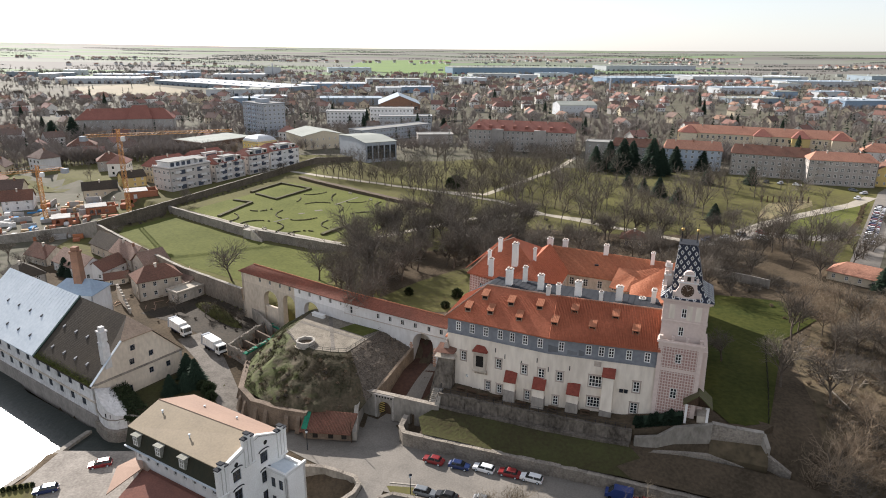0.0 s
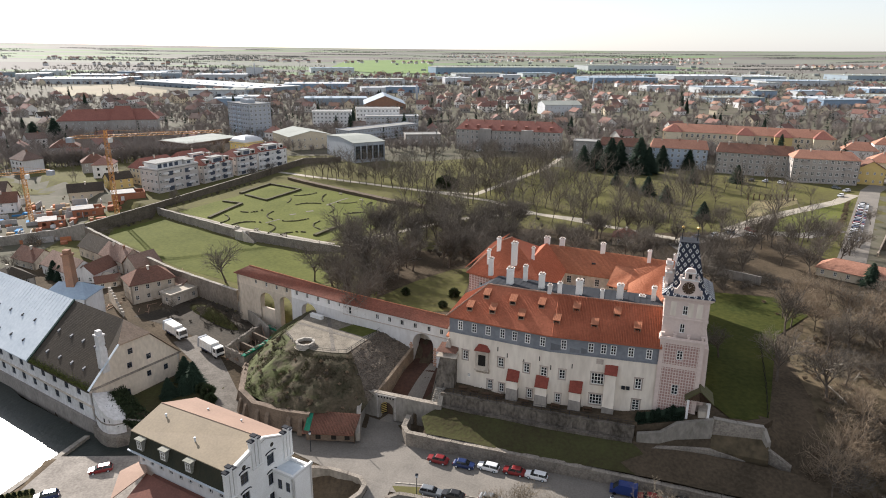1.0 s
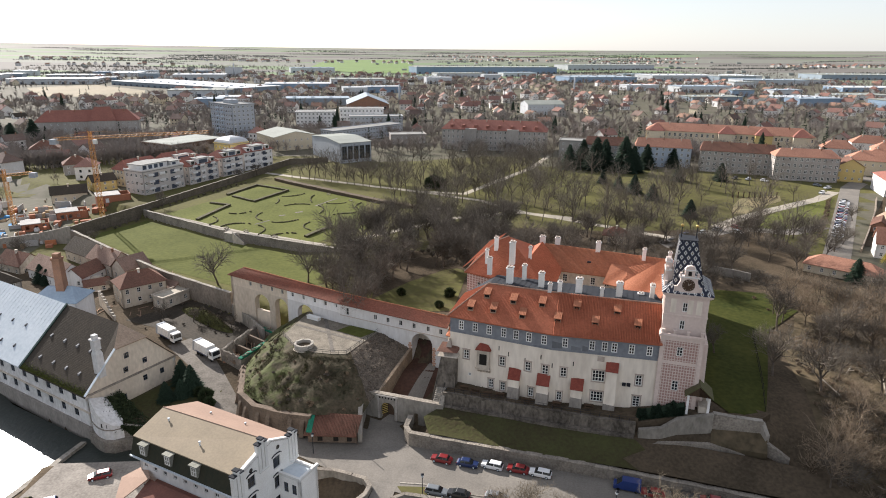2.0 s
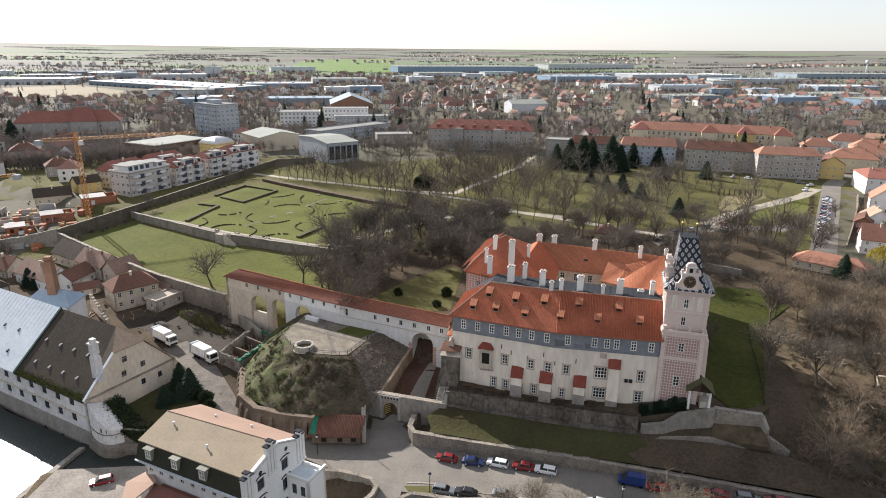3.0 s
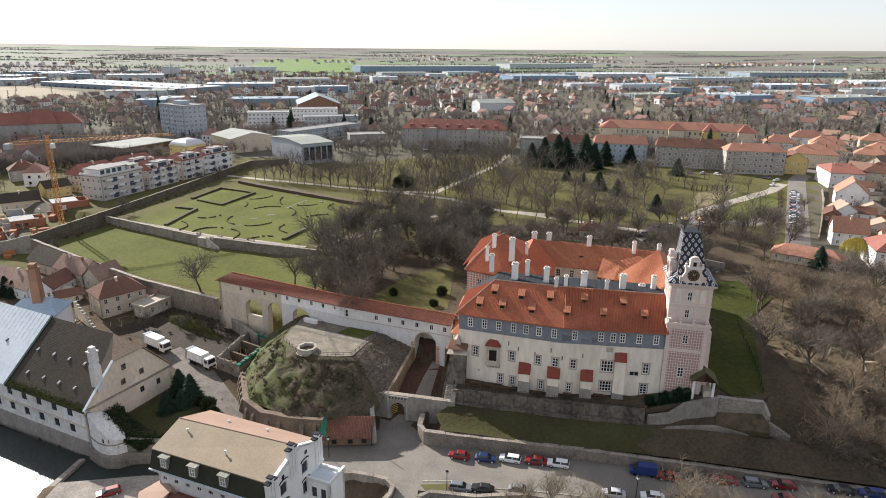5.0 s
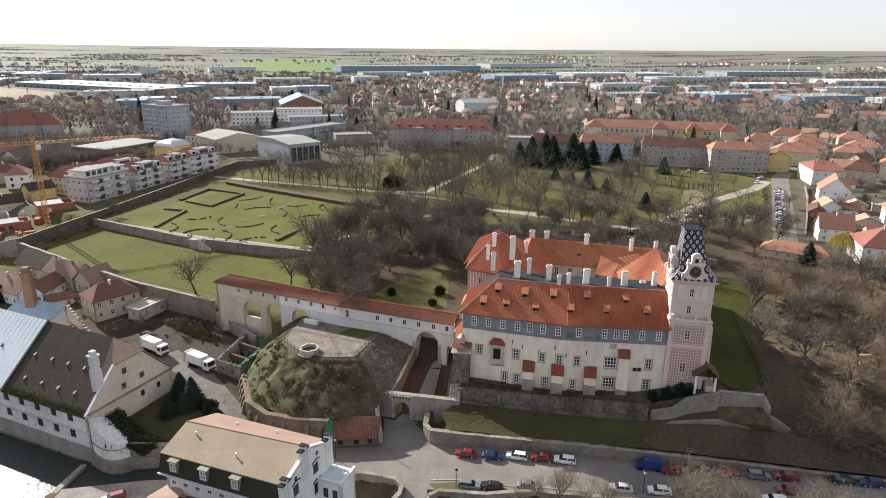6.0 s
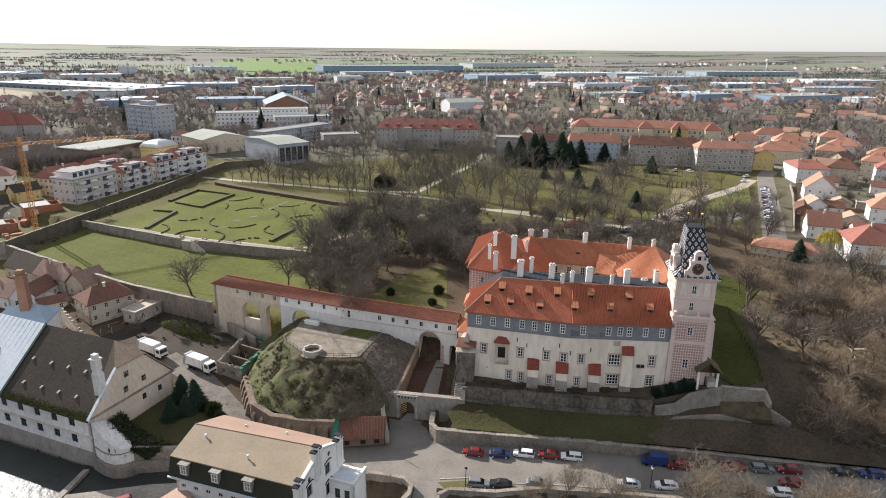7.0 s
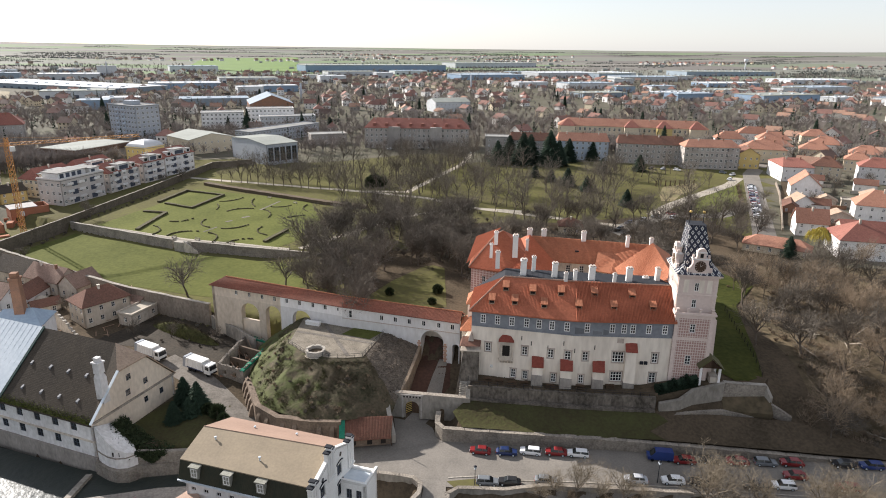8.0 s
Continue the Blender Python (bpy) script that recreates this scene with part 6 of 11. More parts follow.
for k in range(21):
    q = M()
    s0 = -42.5 + k * 1.9
    q.tube((s0, -4.1, 8.0), (s0, -4.1, 9.1), 0.05, 0.05, 5)
    part("post", q, METAL_GREY, tw, at=CASTLE)
free_wall("terrace_ledge", [castle_xy(-43.4, -5.2), castle_xy(-22, -5.3), castle_xy(-3.4, -5.5)], 2.5, [5.3, 5.5, 6.0], 1.0, STONE_STAINED, "lower stone step of the terrace wall", cap=STONE_STAINED)
for z in (8.55, 9.05):
    q = M()
    q.tube((-42.8, -4.1, z), (-3.4, -4.1, z + 0.3), 0.03, 0.03, 5)
    part("rail", q, METAL_GREY, tw, at=CASTLE)
free_wall("tower_wall", [castle_xy(-2.6, -5.0), castle_xy(1.5, -4.4), castle_xy(4.4, -3.2), castle_xy(10.8, -1.9)], 4.5, [7.6, 8.4, 10.3, 11.9], 0.9, STONE_PALE, "pale rubble wall stepping up to the porch")
free_wall("tower_wall", [castle_xy(10.8, -1.6), castle_xy(15, -1.3), castle_xy(19.8, -1.0)], 4.5, [11.9, 11.6, 11.5], 0.8, STONE, "stained grey retaining wall beside the porch", cap=STONE_PALE)
free_wall("tower_wall", [castle_xy(19.8, -1.0), castle_xy(20.8, -2.2)], 4.5, [11.3, 9.2], 0.9, STONE_PALE, "stained grey wall end stepping down")
free_wall("tower_wall", [castle_xy(20.8, -2.4), castle_xy(22.6, -3.0), castle_xy(24.8, -3.6)], 4.0, [8.0, 7.1, 5.8], 0.9, STONE, "low sloping wall running out into the hillside")
free_wall("tower_wall", [castle_xy(-3.6, -6.6), castle_xy(4, -5.2), castle_xy(10.6, -4.4), castle_xy(14, -4.1), castle_xy(17, -4.0)], 2.5, [5.2, 6.2, 6.7, 6.3, 5.6], 0.8, STONE, "low crumbling stone wall below the porch")


tf = M()
for k in range(20):
    s0, s1 = -42.8 + k * 2.0, -42.8 + (k + 1) * 2.0
    z0, z1 = 8.2 + 1.0 * smooth(-30, 0, s0), 8.2 + 1.0 * smooth(-30, 0, s1)
    tf.prism([(s0, -3.9), (s1, -3.9), (s1, 1.2), (s0, 1.2)], 5.0, [z0, z1, z1, z0])
tagged(part("terrace", tf, SOIL, at=CASTLE), "bare earth terrace under the castle front", "terrace", kind="structure")
tf = M()
tf.prism([(-3.0, -4.0), (4.6, -2.6), (10.8, -1.6), (19.0, -1.0), (22, 4.0), (8, 6.0), (-3.0, 1.0)], 4.5, [8.4, 10.2, 11.6, 11.2, 10.6, 11.2, 9.6])
tagged(part("terrace", tf, SOIL, at=CASTLE), "earth terrace at the foot of the tower", "terrace", kind="structure")


tf = M()
for k in range(7):
    s0, s1 = -3.2 + 2.0 * k, -1.2 + 2.0 * k
    o0, o1 = (mixed(-6.4, -4.3, (v + 3.2) / 14) for v in (s0, s1))
    z0, z1 = (mixed(5.1, 6.6, (v + 3.2) / 14) for v in (s0, s1))
    tf.prism([(s0, o0), (s1, o1), (s1, o1 + 2.2), (s0, o0 + 2.2)], 3.5, [z0, z1, z1 + 1.3, z0 + 1.3])
tagged(part("terrace", tf, SOIL, at=CASTLE), "trodden earth ledge below the stepped wall", "terrace", kind="structure")
tf = M()
for k in range(5):
    s0, s1 = 10.8 + 2.0 * k, 12.8 + 2.0 * k
    tf.prism([(s0, -4.3), (s1, -4.3), (s1, -1.4), (s0, -1.4)], 4.5, [6.5, 6.5, 9.0, 9.0])
tagged(part("terrace", tf, TAN_MEADOW, at=CASTLE), "crumbling earthy ledge between two walls", "terrace", kind="structure")


def porch():
    p = thing("porch_hut", "small open porch with a mossy shingle roof", "hut", CASTLE @ Matrix.Translation((7.9, 0.1, 1.1)))
    for x, y in ((-1.9, -1.6), (1.9, -1.6), (-1.9, 1.6), (1.9, 1.6)):
        m = M()
        m.box(x - 0.22, x + 0.22, y - 0.22, y + 0.22, 9.2, 14.2)
        part("post", m, PLASTER_WHITE, p)
    r = M()
    for x0 in (-2.6, 2.6):
        pts = [(x0, -2.5, 13.9), (0, -2.1, 16.1), (0, 2.3, 16.1), (x0, 2.3, 13.9)]
        r.slab(pts if x0 < 0 else pts[::-1], 0.2)
    part("roof", r, SHINGLE, p, "mossy brown shingle roof")
    w = M()
    w.box(-2.1, 2.1, 1.7, 1.9, 9.2, 14.0), w.box(0.2, 1.9, -1.5, 1.7, 9.2, 11.5)
    part("wall", w, PLASTER_OLD, p)
    g = M()
    g.prism([(-2.3, -1.95), (2.3, -1.95), (0, -1.95), (0, -1.85)], 13.8, [13.85, 13.85, 15.8, 15.8])
    part("gable", g, WOOD_DARK, p)


SHINGLE = mat("mossy_shingles", (0.12, 0.1, 0.07), (0.1, 0.105, 0.04), s1=0.6, s2=4, bump=0.7)
porch()
hg, rh = M(), random.Random(61)
hg.prism([(-3.0, -3.3), (5.4, -1.9), (5.4, -0.7), (-3.0, -1.0)], 7.0, [9.2, 12.4, 12.6, 9.6])
for _ in range(7000):
    f, g = rh.random(), rh.random()
    zt = 9.3 + 3.1 * f + 0.35 * math.sin(f * 19) + 0.25 * math.sin(f * 43)
    front = rh.random() < 0.55
    p = Vector((-3.2 + 8.8 * f, (-3.5 + 1.5 * f) if front else (-3.5 + 1.5 * f) + 2.4 * g, zt - (2.6 * g if front else 0.0)))
    blade(hg, p, Vector((rh.uniform(-0.7, 0.7), rh.uniform(-1, 0.2), rh.uniform(0.1, 1))).normalized(), rh.uniform(0.2, 0.55), 0.1, rh)
tagged(part("hedge", hg, NEEDLES, at=CASTLE), "dark green shaggy hedge climbing under the tower", "hedge")
fn = thing("garden_fence", "dark wire fence climbing beside the castle lawn", "fence")
fa, fb = Vector((61, 107.5)), Vector((76.5, 141.5))
for k in range(15):
    q = fa.lerp(fb, k / 14)
    m = M()
    z = ground(q.x, q.y)
    m.tube((q.x, q.y, z - 0.2), (q.x, q.y, z + 1.6), 0.07, 0.07, 5)
    part("post", m, DARK, fn)
m = M()
for k in range(14):
    q, w = fa.lerp(fb, k / 14), fa.lerp(fb, (k + 1) / 14)
    for h in (0.5, 1.0, 1.5):
        m.tube((q.x, q.y, ground(q.x, q.y) + h), (w.x, w.y, ground(w.x, w.y) + h), 0.025, 0.025, 3)
part("wire", m, DARK, fn)

# garden walls
WALL_BROWN = mat("brown_garden_wall", (0.3, 0.25, 0.2), (0.15, 0.125, 0.1), s1=0.2, s2=1.8, stretch=(1, 1, 0.6), bump=0.6)
WALL_IVY = mat("ivy_grown_wall", (0.16, 0.13, 0.098), (0.08, 0.068, 0.048), s1=0.25, s2=1.6, bump=0.9)
free_wall("garden_wall", [(-62, 177.2), (-88.0, 196.0), (-112, 217.5), (-139.5, 242.5)], 1.0, [9.4, 9.6, 9.8, 10.5], 0.8, WALL_BROWN, "weathered garden wall with a pale coping", cap=STONE_PALE)
free_wall("tall_garden_wall", [(-139.5, 242.5), (-121.5, 281), (-103, 325), (-81.5, 386), (-60, 398)], 6.0, [11.6, 12.6, 13.4, 13.6, 12.6], 0.6, WALL_IVY, "tall brown ivy-grown boundary wall of the castle garden", cap=STONE)
free_wall("tall_garden_wall", [(-139.5, 242.5), (-152, 243), (-176, 232)], 2.0, [12.0, 9.0, 8.0], 0.7, STONE_PALE, "grey wall beside the building site")
free_wall("garden_terrace_wall", [(-124, 273.5), (-100, 255), (-81, 240.4)], 6.0, 10.5, 0.8, STONE, "grey stone terrace wall between lawn and parterre", cap=STONE_PALE)
free_wall("garden_terrace_wall", [(-74, 236.6), (-58, 228), (-40, 219), (-28, 213)], 6.0, 10.5, 0.8, STONE, "grey stone terrace wall between lawn and parterre", cap=STONE_PALE)
st = thing("garden_stairs", "flight of pale stone garden stairs in front of the terrace", "stairs", turned(-77.6, 238.4, 0, -28.5))
q = M()
q.box(-2.0, 2.4, -2.0, 0.4, 6.5, 10.45)
part("landing", q, STONE_PALE, st)
for sx in (1,):
    for k in range(14):
        q = M()
        q.box(2.4 + k * 0.38, 2.8 + k * 0.38, -1.9, -0.3, 6.5, 10.3 - k * 0.25)
        part("step", q, STONE_PALE, st)
    q = M()
    q.prism([(2.4, -2.25), (7.8, -2.25), (7.8, -1.95), (2.4, -1.95)], 6.5, [11.2, 7.6, 7.6, 11.2])
    part("balustrade", q, PLASTER_OLD, st)

# hedges of the parterre
hedge_root = thing("parterre_hedges", "curved low clipped hedges drawing a pattern in the lawn", "hedge", group="parterre hedges")
rnd = random.Random(3)


def arc_hedge(a, b, c, w=0.48, h=0.5):
    """Low shrubs along the curve from a through b to c."""
    a, b, c = Vector(a), Vector(b), Vector(c)
    k = b * 2 - (a + c) * 0.5
    n = max(5, int(((b - a).length + (c - b).length) / 1.05))
    for i in range(n):
        if rnd.random() < 0.06:
            continue
        t = (i + 0.5) / n
        p = a * (1 - t) ** 2 + k * 2 * t * (1 - t) + c * t * t
        d = (k - a) * (1 - t) + (c - k) * t
        m = M()
        q = w * rnd.uniform(0.75, 1.25)
        m.prism([(-0.5, -q / 2), (0.5, -q / 2), (0.6, 0), (0.5, q / 2), (-0.5, q / 2), (-0.6, 0)], 0, h * rnd.uniform(0.7, 1.2), [(-0.35, -q / 3), (0.35, -q / 3), (0.45, 0), (0.35, q / 3), (-0.35, q / 3), (-0.45, 0)])
        part("shrub", m, HEDGE, hedge_root, at=pose(p.x, p.y, ground(p.x, p.y), 0, 0, math.degrees(math.atan2(d.y, d.x)) + rnd.uniform(-8, 8)))


# two rows of four-armed figures: arms that bow towards the middle of each figure
for arc in (((-91.7, 263), (-88, 256.6), (-89.7, 250.5)), ((-84.2, 247.2), (-79.9, 251.6), (-73, 250.4)), ((-86.4, 268.1), (-82, 267.6), (-77.6, 271.8)), ((-72.6, 270), (-73.7, 262.2), (-69.6, 255.5)),
            ((-69.7, 248.2), (-66, 243.2), (-67.1, 235.1)), ((-66.5, 254.1), (-60.8, 253.6), (-55.1, 257.8)), ((-62.6, 232.1), (-57.7, 236.8), (-51.6, 236.4)), ((-49.9, 253.4), (-51.6, 247.1), (-47.7, 240.9))):
    arc_hedge(*arc)
for arc in (((-70.3, 301.1), (-64.8, 301.4), (-59.9, 306.2)), ((-65.5, 281.1), (-60.6, 285), (-54.2, 284.1)), ((-54.9, 302.9), (-55.8, 296.1), (-54.1, 288.3)), ((-50.3, 281.3), (-47.3, 275.4), (-48.1, 267.2)),
            ((-70.7, 295.6), (-69.6, 290.1), (-70, 284.9)), ((-47.5, 286), (-42.6, 284.7), (-38.2, 287.5)), ((-41.9, 265.1), (-38, 267.4), (-32.9, 268.1)), ((-31.3, 287.3), (-33.4, 281.2), (-31.7, 274.8))):
    arc_hedge(*arc)
for pts in ([(-96.4, 303.7), (-87.5, 326), (-69.5, 313), (-80.7, 289.5), (-93.0, 300.5)], [(-99.5, 287), (-90.0, 282.6), (-96.4, 257.5)], [(-48.5, 232.1), (-40.4, 246.6)]):
    free_wall("box_hedge", pts, 9.4, 10.8, 1.5, HEDGE, "dark clipped box hedge round a lawn bed", "hedge", kind="")
for x, y, a in ((-81.2, 244.6, -30), (-72.5, 239.6, -30), (-59.8, 231.8, -27), (-48.3, 304.1, -40), (-36.7, 290.5, -42)):
    bench = thing("park_bench", "pale park bench on the gravel path", "bench", turned(x, y, ground(x, y), a), "park benches")
    for k in range(3):
        q = M()
        q.box(-1.1, 1.1, -0.3 + k * 0.2, -0.14 + k * 0.2, 0.42, 0.47)
        part("seat_slat", q, PATH_SAND, bench)
    for k in range(2):
        q = M()
        q.box(-1.1, 1.1, 0.3, 0.34, 0.58 + k * 0.2, 0.72 + k * 0.2)
        part("back_slat", q, PATH_SAND, bench)
    for sx in (-0.85, 0.85):
        q = M()
        q.box(sx - 0.06, sx + 0.06, -0.28, 0.3, 0, 0.42), q.box(sx - 0.05, sx + 0.05, 0.24, 0.3, 0.42, 0.95)
        part("leg", q, STONE, bench)
strip("path", [(-51.7, 281.5), (-43.4, 296.2)], 0.9, LANE, "short worn gravel path crossing the parterre", lift=0.09)
strip("path", [(-71.5, 250), (-67.0, 256.6)], 0.8, LANE, "short worn gravel path crossing the parterre", lift=0.09)
strip("worn_patch", [(-64.5, 264), (-62, 265.2)], 1.4, LANE, "bare sandy patch in the parterre lawn", lift=0.09), strip("worn_patch", [(-58.5, 269), (-55.5, 270.6)], 1.6, LANE, "bare sandy patch in the parterre lawn", lift=0.09)
free_wall("tall_hedge", [(-80, 340), (-71.5, 331), (-42.0, 304.6), (-22.8, 287.5), (-6, 276)], 9.0, 11.4, 3.0, HEDGE_BROWN, "long brown beech hedge between parterre and park", "hedge", kind="")


def terrace_table(s, d, yaw):
    """Dark picnic table with two benches."""
    x, y = castle_xy(s, d)
    t = thing("picnic_table", "dark weathered picnic table with benches on the terrace", "table", turned(x, y, 8.25 + 1.0 * smooth(-30, 0, s), yaw - 20.5), "terrace tables")
    q = M()
    q.box(-0.95, 0.95, -0.4, 0.4, 0.7, 0.77)
    part("tabletop", q, WOOD_DARK, t)
    for sy in (-0.72, 0.72):
        q = M()
        q.box(-0.95, 0.95, sy - 0.15, sy + 0.15, 0.42, 0.47)
        part("bench", q, WOOD_DARK, t)
    for sx in (-0.7, 0.7):
        q = M()
        q.box(sx - 0.05, sx + 0.05, -0.75, 0.75, 0.35, 0.42), q.box(sx - 0.05, sx + 0.05, -0.3, -0.2, -0.1, 0.7), q.box(sx - 0.05, sx + 0.05, 0.2, 0.3, -0.1, 0.7)
        part("trestle", q, WOOD_DARK, t)


for s0, d0, a in ((-39.0, -2.2, 4), (-36.4, -2.6, -6), (-33.6, -3.0, 10), (-31.0, -2.6, 0), (-25.4, -3.1, 3), (-19.0, -3.0, -4), (-12.6, -2.4, 6)):
    terrace_table(s0, d0, a)
sst = thing("stone_stairs", "narrow stone steps rising to the castle terrace", "stairs", CASTLE @ pose(-44.2, -5.6, 0))
for k in range(9):
    q = M()
    q.box(-0.9, 0.9, k * 0.32, k * 0.32 + 0.34, 5.0, 5.9 + k * 0.27)
    part("step", q, STONE_PALE, sst)
for sx in (-0.9, 0.9):
    q = M()
    q.tube((sx, 0, 6.9), (sx, 3.0, 9.4), 0.04, 0.04, 5), q.tube((sx, 0, 5.9), (sx, 0, 6.9), 0.04, 0.04, 5), q.tube((sx, 3.0, 8.3), (sx, 3.0, 9.4), 0.04, 0.04, 5)
    part("handrail", q, METAL_GREY, sst)


# ---- houses near the river ----
DORMER_GREY = mat("grey_green_dormer_paint", (0.3, 0.29, 0.25), (0.17, 0.17, 0.14), s1=0.5, s2=4, bump=0.2)


def mill():
    """White gabled building with mansard roof in front of the castle."""
    # local frame: x along the eaves from the rear corner to the gable, y across
    ax, ay, bx, by = -58.1, 99.1, -37.0, 86.8
    yaw = math.degrees(math.atan2(by - ay, bx - ax))
    L = math.hypot(bx - ax, by - ay)
    ml = thing("gabled_mill", "white house with stepped pinnacles and a tan mansard roof", "house", turned(ax, ay, 0, yaw))
    W = 13.6
    w = M()
    wins = [(1.4 + i * 2.45, 7.1, 0.9, 0.75, 2, 1) for i in range(10)]
    wall_windows(ml, w, (0, 0.35), (L, 0.35), -3, 9.6, wins, 0.5, bar=0.06)
    wall_windows(ml, w, (0, W), (0, 0.35), -3, 9.6, [], 0.5)
    wall_windows(ml, w, (L, W), (0, W), -3, 11.5, [(4 + 5 * i, 6, 1, 1.6, 2, 2) for i in range(4)], 0.5)
    part("wall", w, PLASTER_WHITE, ml, "off-white rear wall with small square windows")
    # roof: two shallow slopes over a dark steep mansard
    r, k = M(), M()
    r.slab([(-0.2, -0.1, 13.35), (L, -0.1, 13.35), (L, 7.7, 15.4), (-0.2, 6.6, 15.4)], 0.18)
    part("roof", r, ROOF_TAN, ml, "tan sheet roof slope with faint seams")
    k.slab([(-0.2, 6.6, 15.4), (L, 7.7, 15.4), (L, W + 0.4, 12.6), (-0.2, W + 0.6, 12.6)], 0.18)
    part("roof", k, ROOF_PINK, ml, "faded pink sheet roof slope")
    g = M()
    g.prism([(0, 0.3), (0, 6.6), (0, W), (0.3, W), (0.3, 6.6), (0.3, 0.3)], 9.0, [13.2, 15.2, 12.4, 12.4, 15.2, 13.2])
    part("wall", g, PLASTER_WHITE, ml)
    d = M()
    d.slab([(-0.25, -1.0, 10.1), (L, -1.0, 10.1), (L, 0, 13.2), (-0.25, 0, 13.2)], 0.25)
    part("mansard", d, TILE_DARKGREEN, ml, "dark mossy steep mansard slope")
    gu = M()
    gu.box(-0.3, L, -1.25, -0.95, 9.85, 10.1)
    part("gutter", gu, METAL_PALE, ml)
    ridge = M()
    ridge.tube((-0.2, 6.6, 15.42), (L, 7.7, 15.42), 0.09, 0.09, 5)
    part("ridge_seam", ridge, ROOF_PINK, ml)
    for x in (2.3, 8.4, 14.6):
        b = M()
        b.box(x, x + 1.5, -1.05, 0.4, 10.9, 12.9), b.box(x - 0.2, x + 1.7, -1.25, 0.4, 12.9, 13.08)
        db = part("dormer", b, DORMER_GREY, ml, "weathered box dormer with a flat sheet top")
        window(db, (x, -1.05), (x + 1.5, -1.05), 0.75, 11.1, 1.15, 1.6, 2, 2, 0.12, -0.03)
    for x, y, z in ((3.5, 4.6, 14.6), (13.2, 2.6, 14.1), (7, 10.9, 13.4), (15.0, 11.4, 13.3)):
        v = M()
        v.tube((x, y, z - 0.3), (x, y, z + 0.6), 0.12, 0.12, 7), v.tube((x, y, z + 0.6), (x, y, z + 0.75), 0.24, 0.2, 7)
        part("vent_pipe", v, METAL_PALE, ml)
    # gable wall with pinnacles
    gm = M()
    wins = [(2.6, 9.6, 1.7, 2.2, 2, 2), (8.6, 9.6, 1.7, 2.2, 2, 2), (2.6, 5.6, 1.7, 2.4, 2, 2), (8.6, 5.6, 1.7, 2.4, 2, 2), (2.6, 1.6, 1.7, 2.4, 2, 2), (8.6, 1.6, 1.7, 2.4, 2, 2), (5.6, 11.0, 0.6, 2.0, 1, 2)]
    wall_windows(ml, gm, (L, -1.0), (L, W), -3, 12.5, [(u + 1.0, *r) for u, *r in wins], 0.6, deep=0.2, material=DARK_FRAME)
    gm.prism([(L - 0.6, -1.0), (L, -1.0), (L, 7.2), (L, W), (L - 0.6, W), (L - 0.6, 7.2)], 12.5, [13.6, 13.6, 15.9, 13.0, 13.0, 15.9])
    part("gable_wall", gm, WHITE_PAINT, ml, "bright white gable with round and arched windows")
    for y, z0 in ((-0.3, 12.6), (5.4, 15.0), (W - 0.8, 12.4)):
        p = M()
        for q in (-0.75, 0.0, 0.75):
            h = 1.9 if q == 0 else 1.2
            p.box(L - 0.55, L + 0.25, y + q - 0.3, y + q + 0.3, z0 - 3.5, z0 + h)
            p.prism([(L - 0.65, y + q - 0.4), (L + 0.35, y + q - 0.4), (L + 0.35, y + q + 0.4), (L - 0.65, y + q + 0.4)], z0 + h, z0 + h + 0.45, [(L - 0.3, y + q - 0.4), (L, y + q - 0.4), (L, y + q + 0.4), (L - 0.3, y + q + 0.4)])
        p.box(L + 0.002, L + 0.4, y - 1.1, y + 1.1, z0 - 3.7, z0 - 3.45)
        part("pinnacle", p, WHITE_PAINT, ml, "stepped white pinnacle")
        c = M()
        for q in (-0.75, 0.0, 0.75):
            h = 1.9 if q == 0 else 1.2
            c.box(L - 0.7, L + 0.4, y + q - 0.42, y + q + 0.42, z0 + h + 0.3, z0 + h + 0.5)
        part("cap", c, METAL_GREY, ml)
    for y, z in ((2.6, 12.9), (9.1, 13.4)):
        o = M()
        n = 14
        for i in range(n):
            t0, t1 = 2 * math.pi * i / n, 2 * math.pi * (i + 1) / n
            o.face((L + 0.03, y, z), (L + 0.03, y + 0.42 * math.cos(t0), z + 0.42 * math.sin(t0)), (L + 0.03, y + 0.42 * math.cos(t1), z + 0.42 * math.sin(t1)))
        part("round_window", o, GLASS, ml)
    for y in (2.6, 8.6):
        for z in (12.1, 8.3):
            h = M()
            for i in range(8):
                t0, t1 = math.pi * i / 8, math.pi * (i + 1) / 8
                h.tube((L + 0.1, y + 1.15 * math.cos(t0), z + 0.35 * math.sin(t0)), (L + 0.1, y + 1.15 * math.cos(t1), z + 0.35 * math.sin(t1)), 0.1, 0.1, 4)
            part("hood_mould", h, METAL_GREY, ml)
    # lower wing
    wg = M()
    wall_windows(ml, wg, (L, W - 4.8), (L + 4.6, W - 4.8), -3, 8.2, [(1.5, 5.0, 1.0, 2.0, 2, 2), (3.3, 5.0, 1.0, 2.0, 2, 2), (1.5, 1.2, 1.0, 2.0, 2, 2), (3.3, 1.2, 1.0, 2.0, 2, 2)], 0.5, material=DARK_FRAME)
    wg.wall((L + 4.6, W - 4.8), (L + 4.6, W), -3, 8.2, (), 0.5), wg.wall((L + 4.6, W), (L, W), -3, 8.2, (), 0.5)
    part("wing_wall", wg, WHITE_PAINT, ml)
    wr = M()
    wr.slab([(L, W - 4.4, 8.4), (L + 4.2, W - 4.4, 8.4), (L + 4.2, W + 0.3, 7.6), (L, W + 0.3, 7.6)], 0.2)
    part("wing_roof", wr, METAL_PALE, ml)
    wp = M()
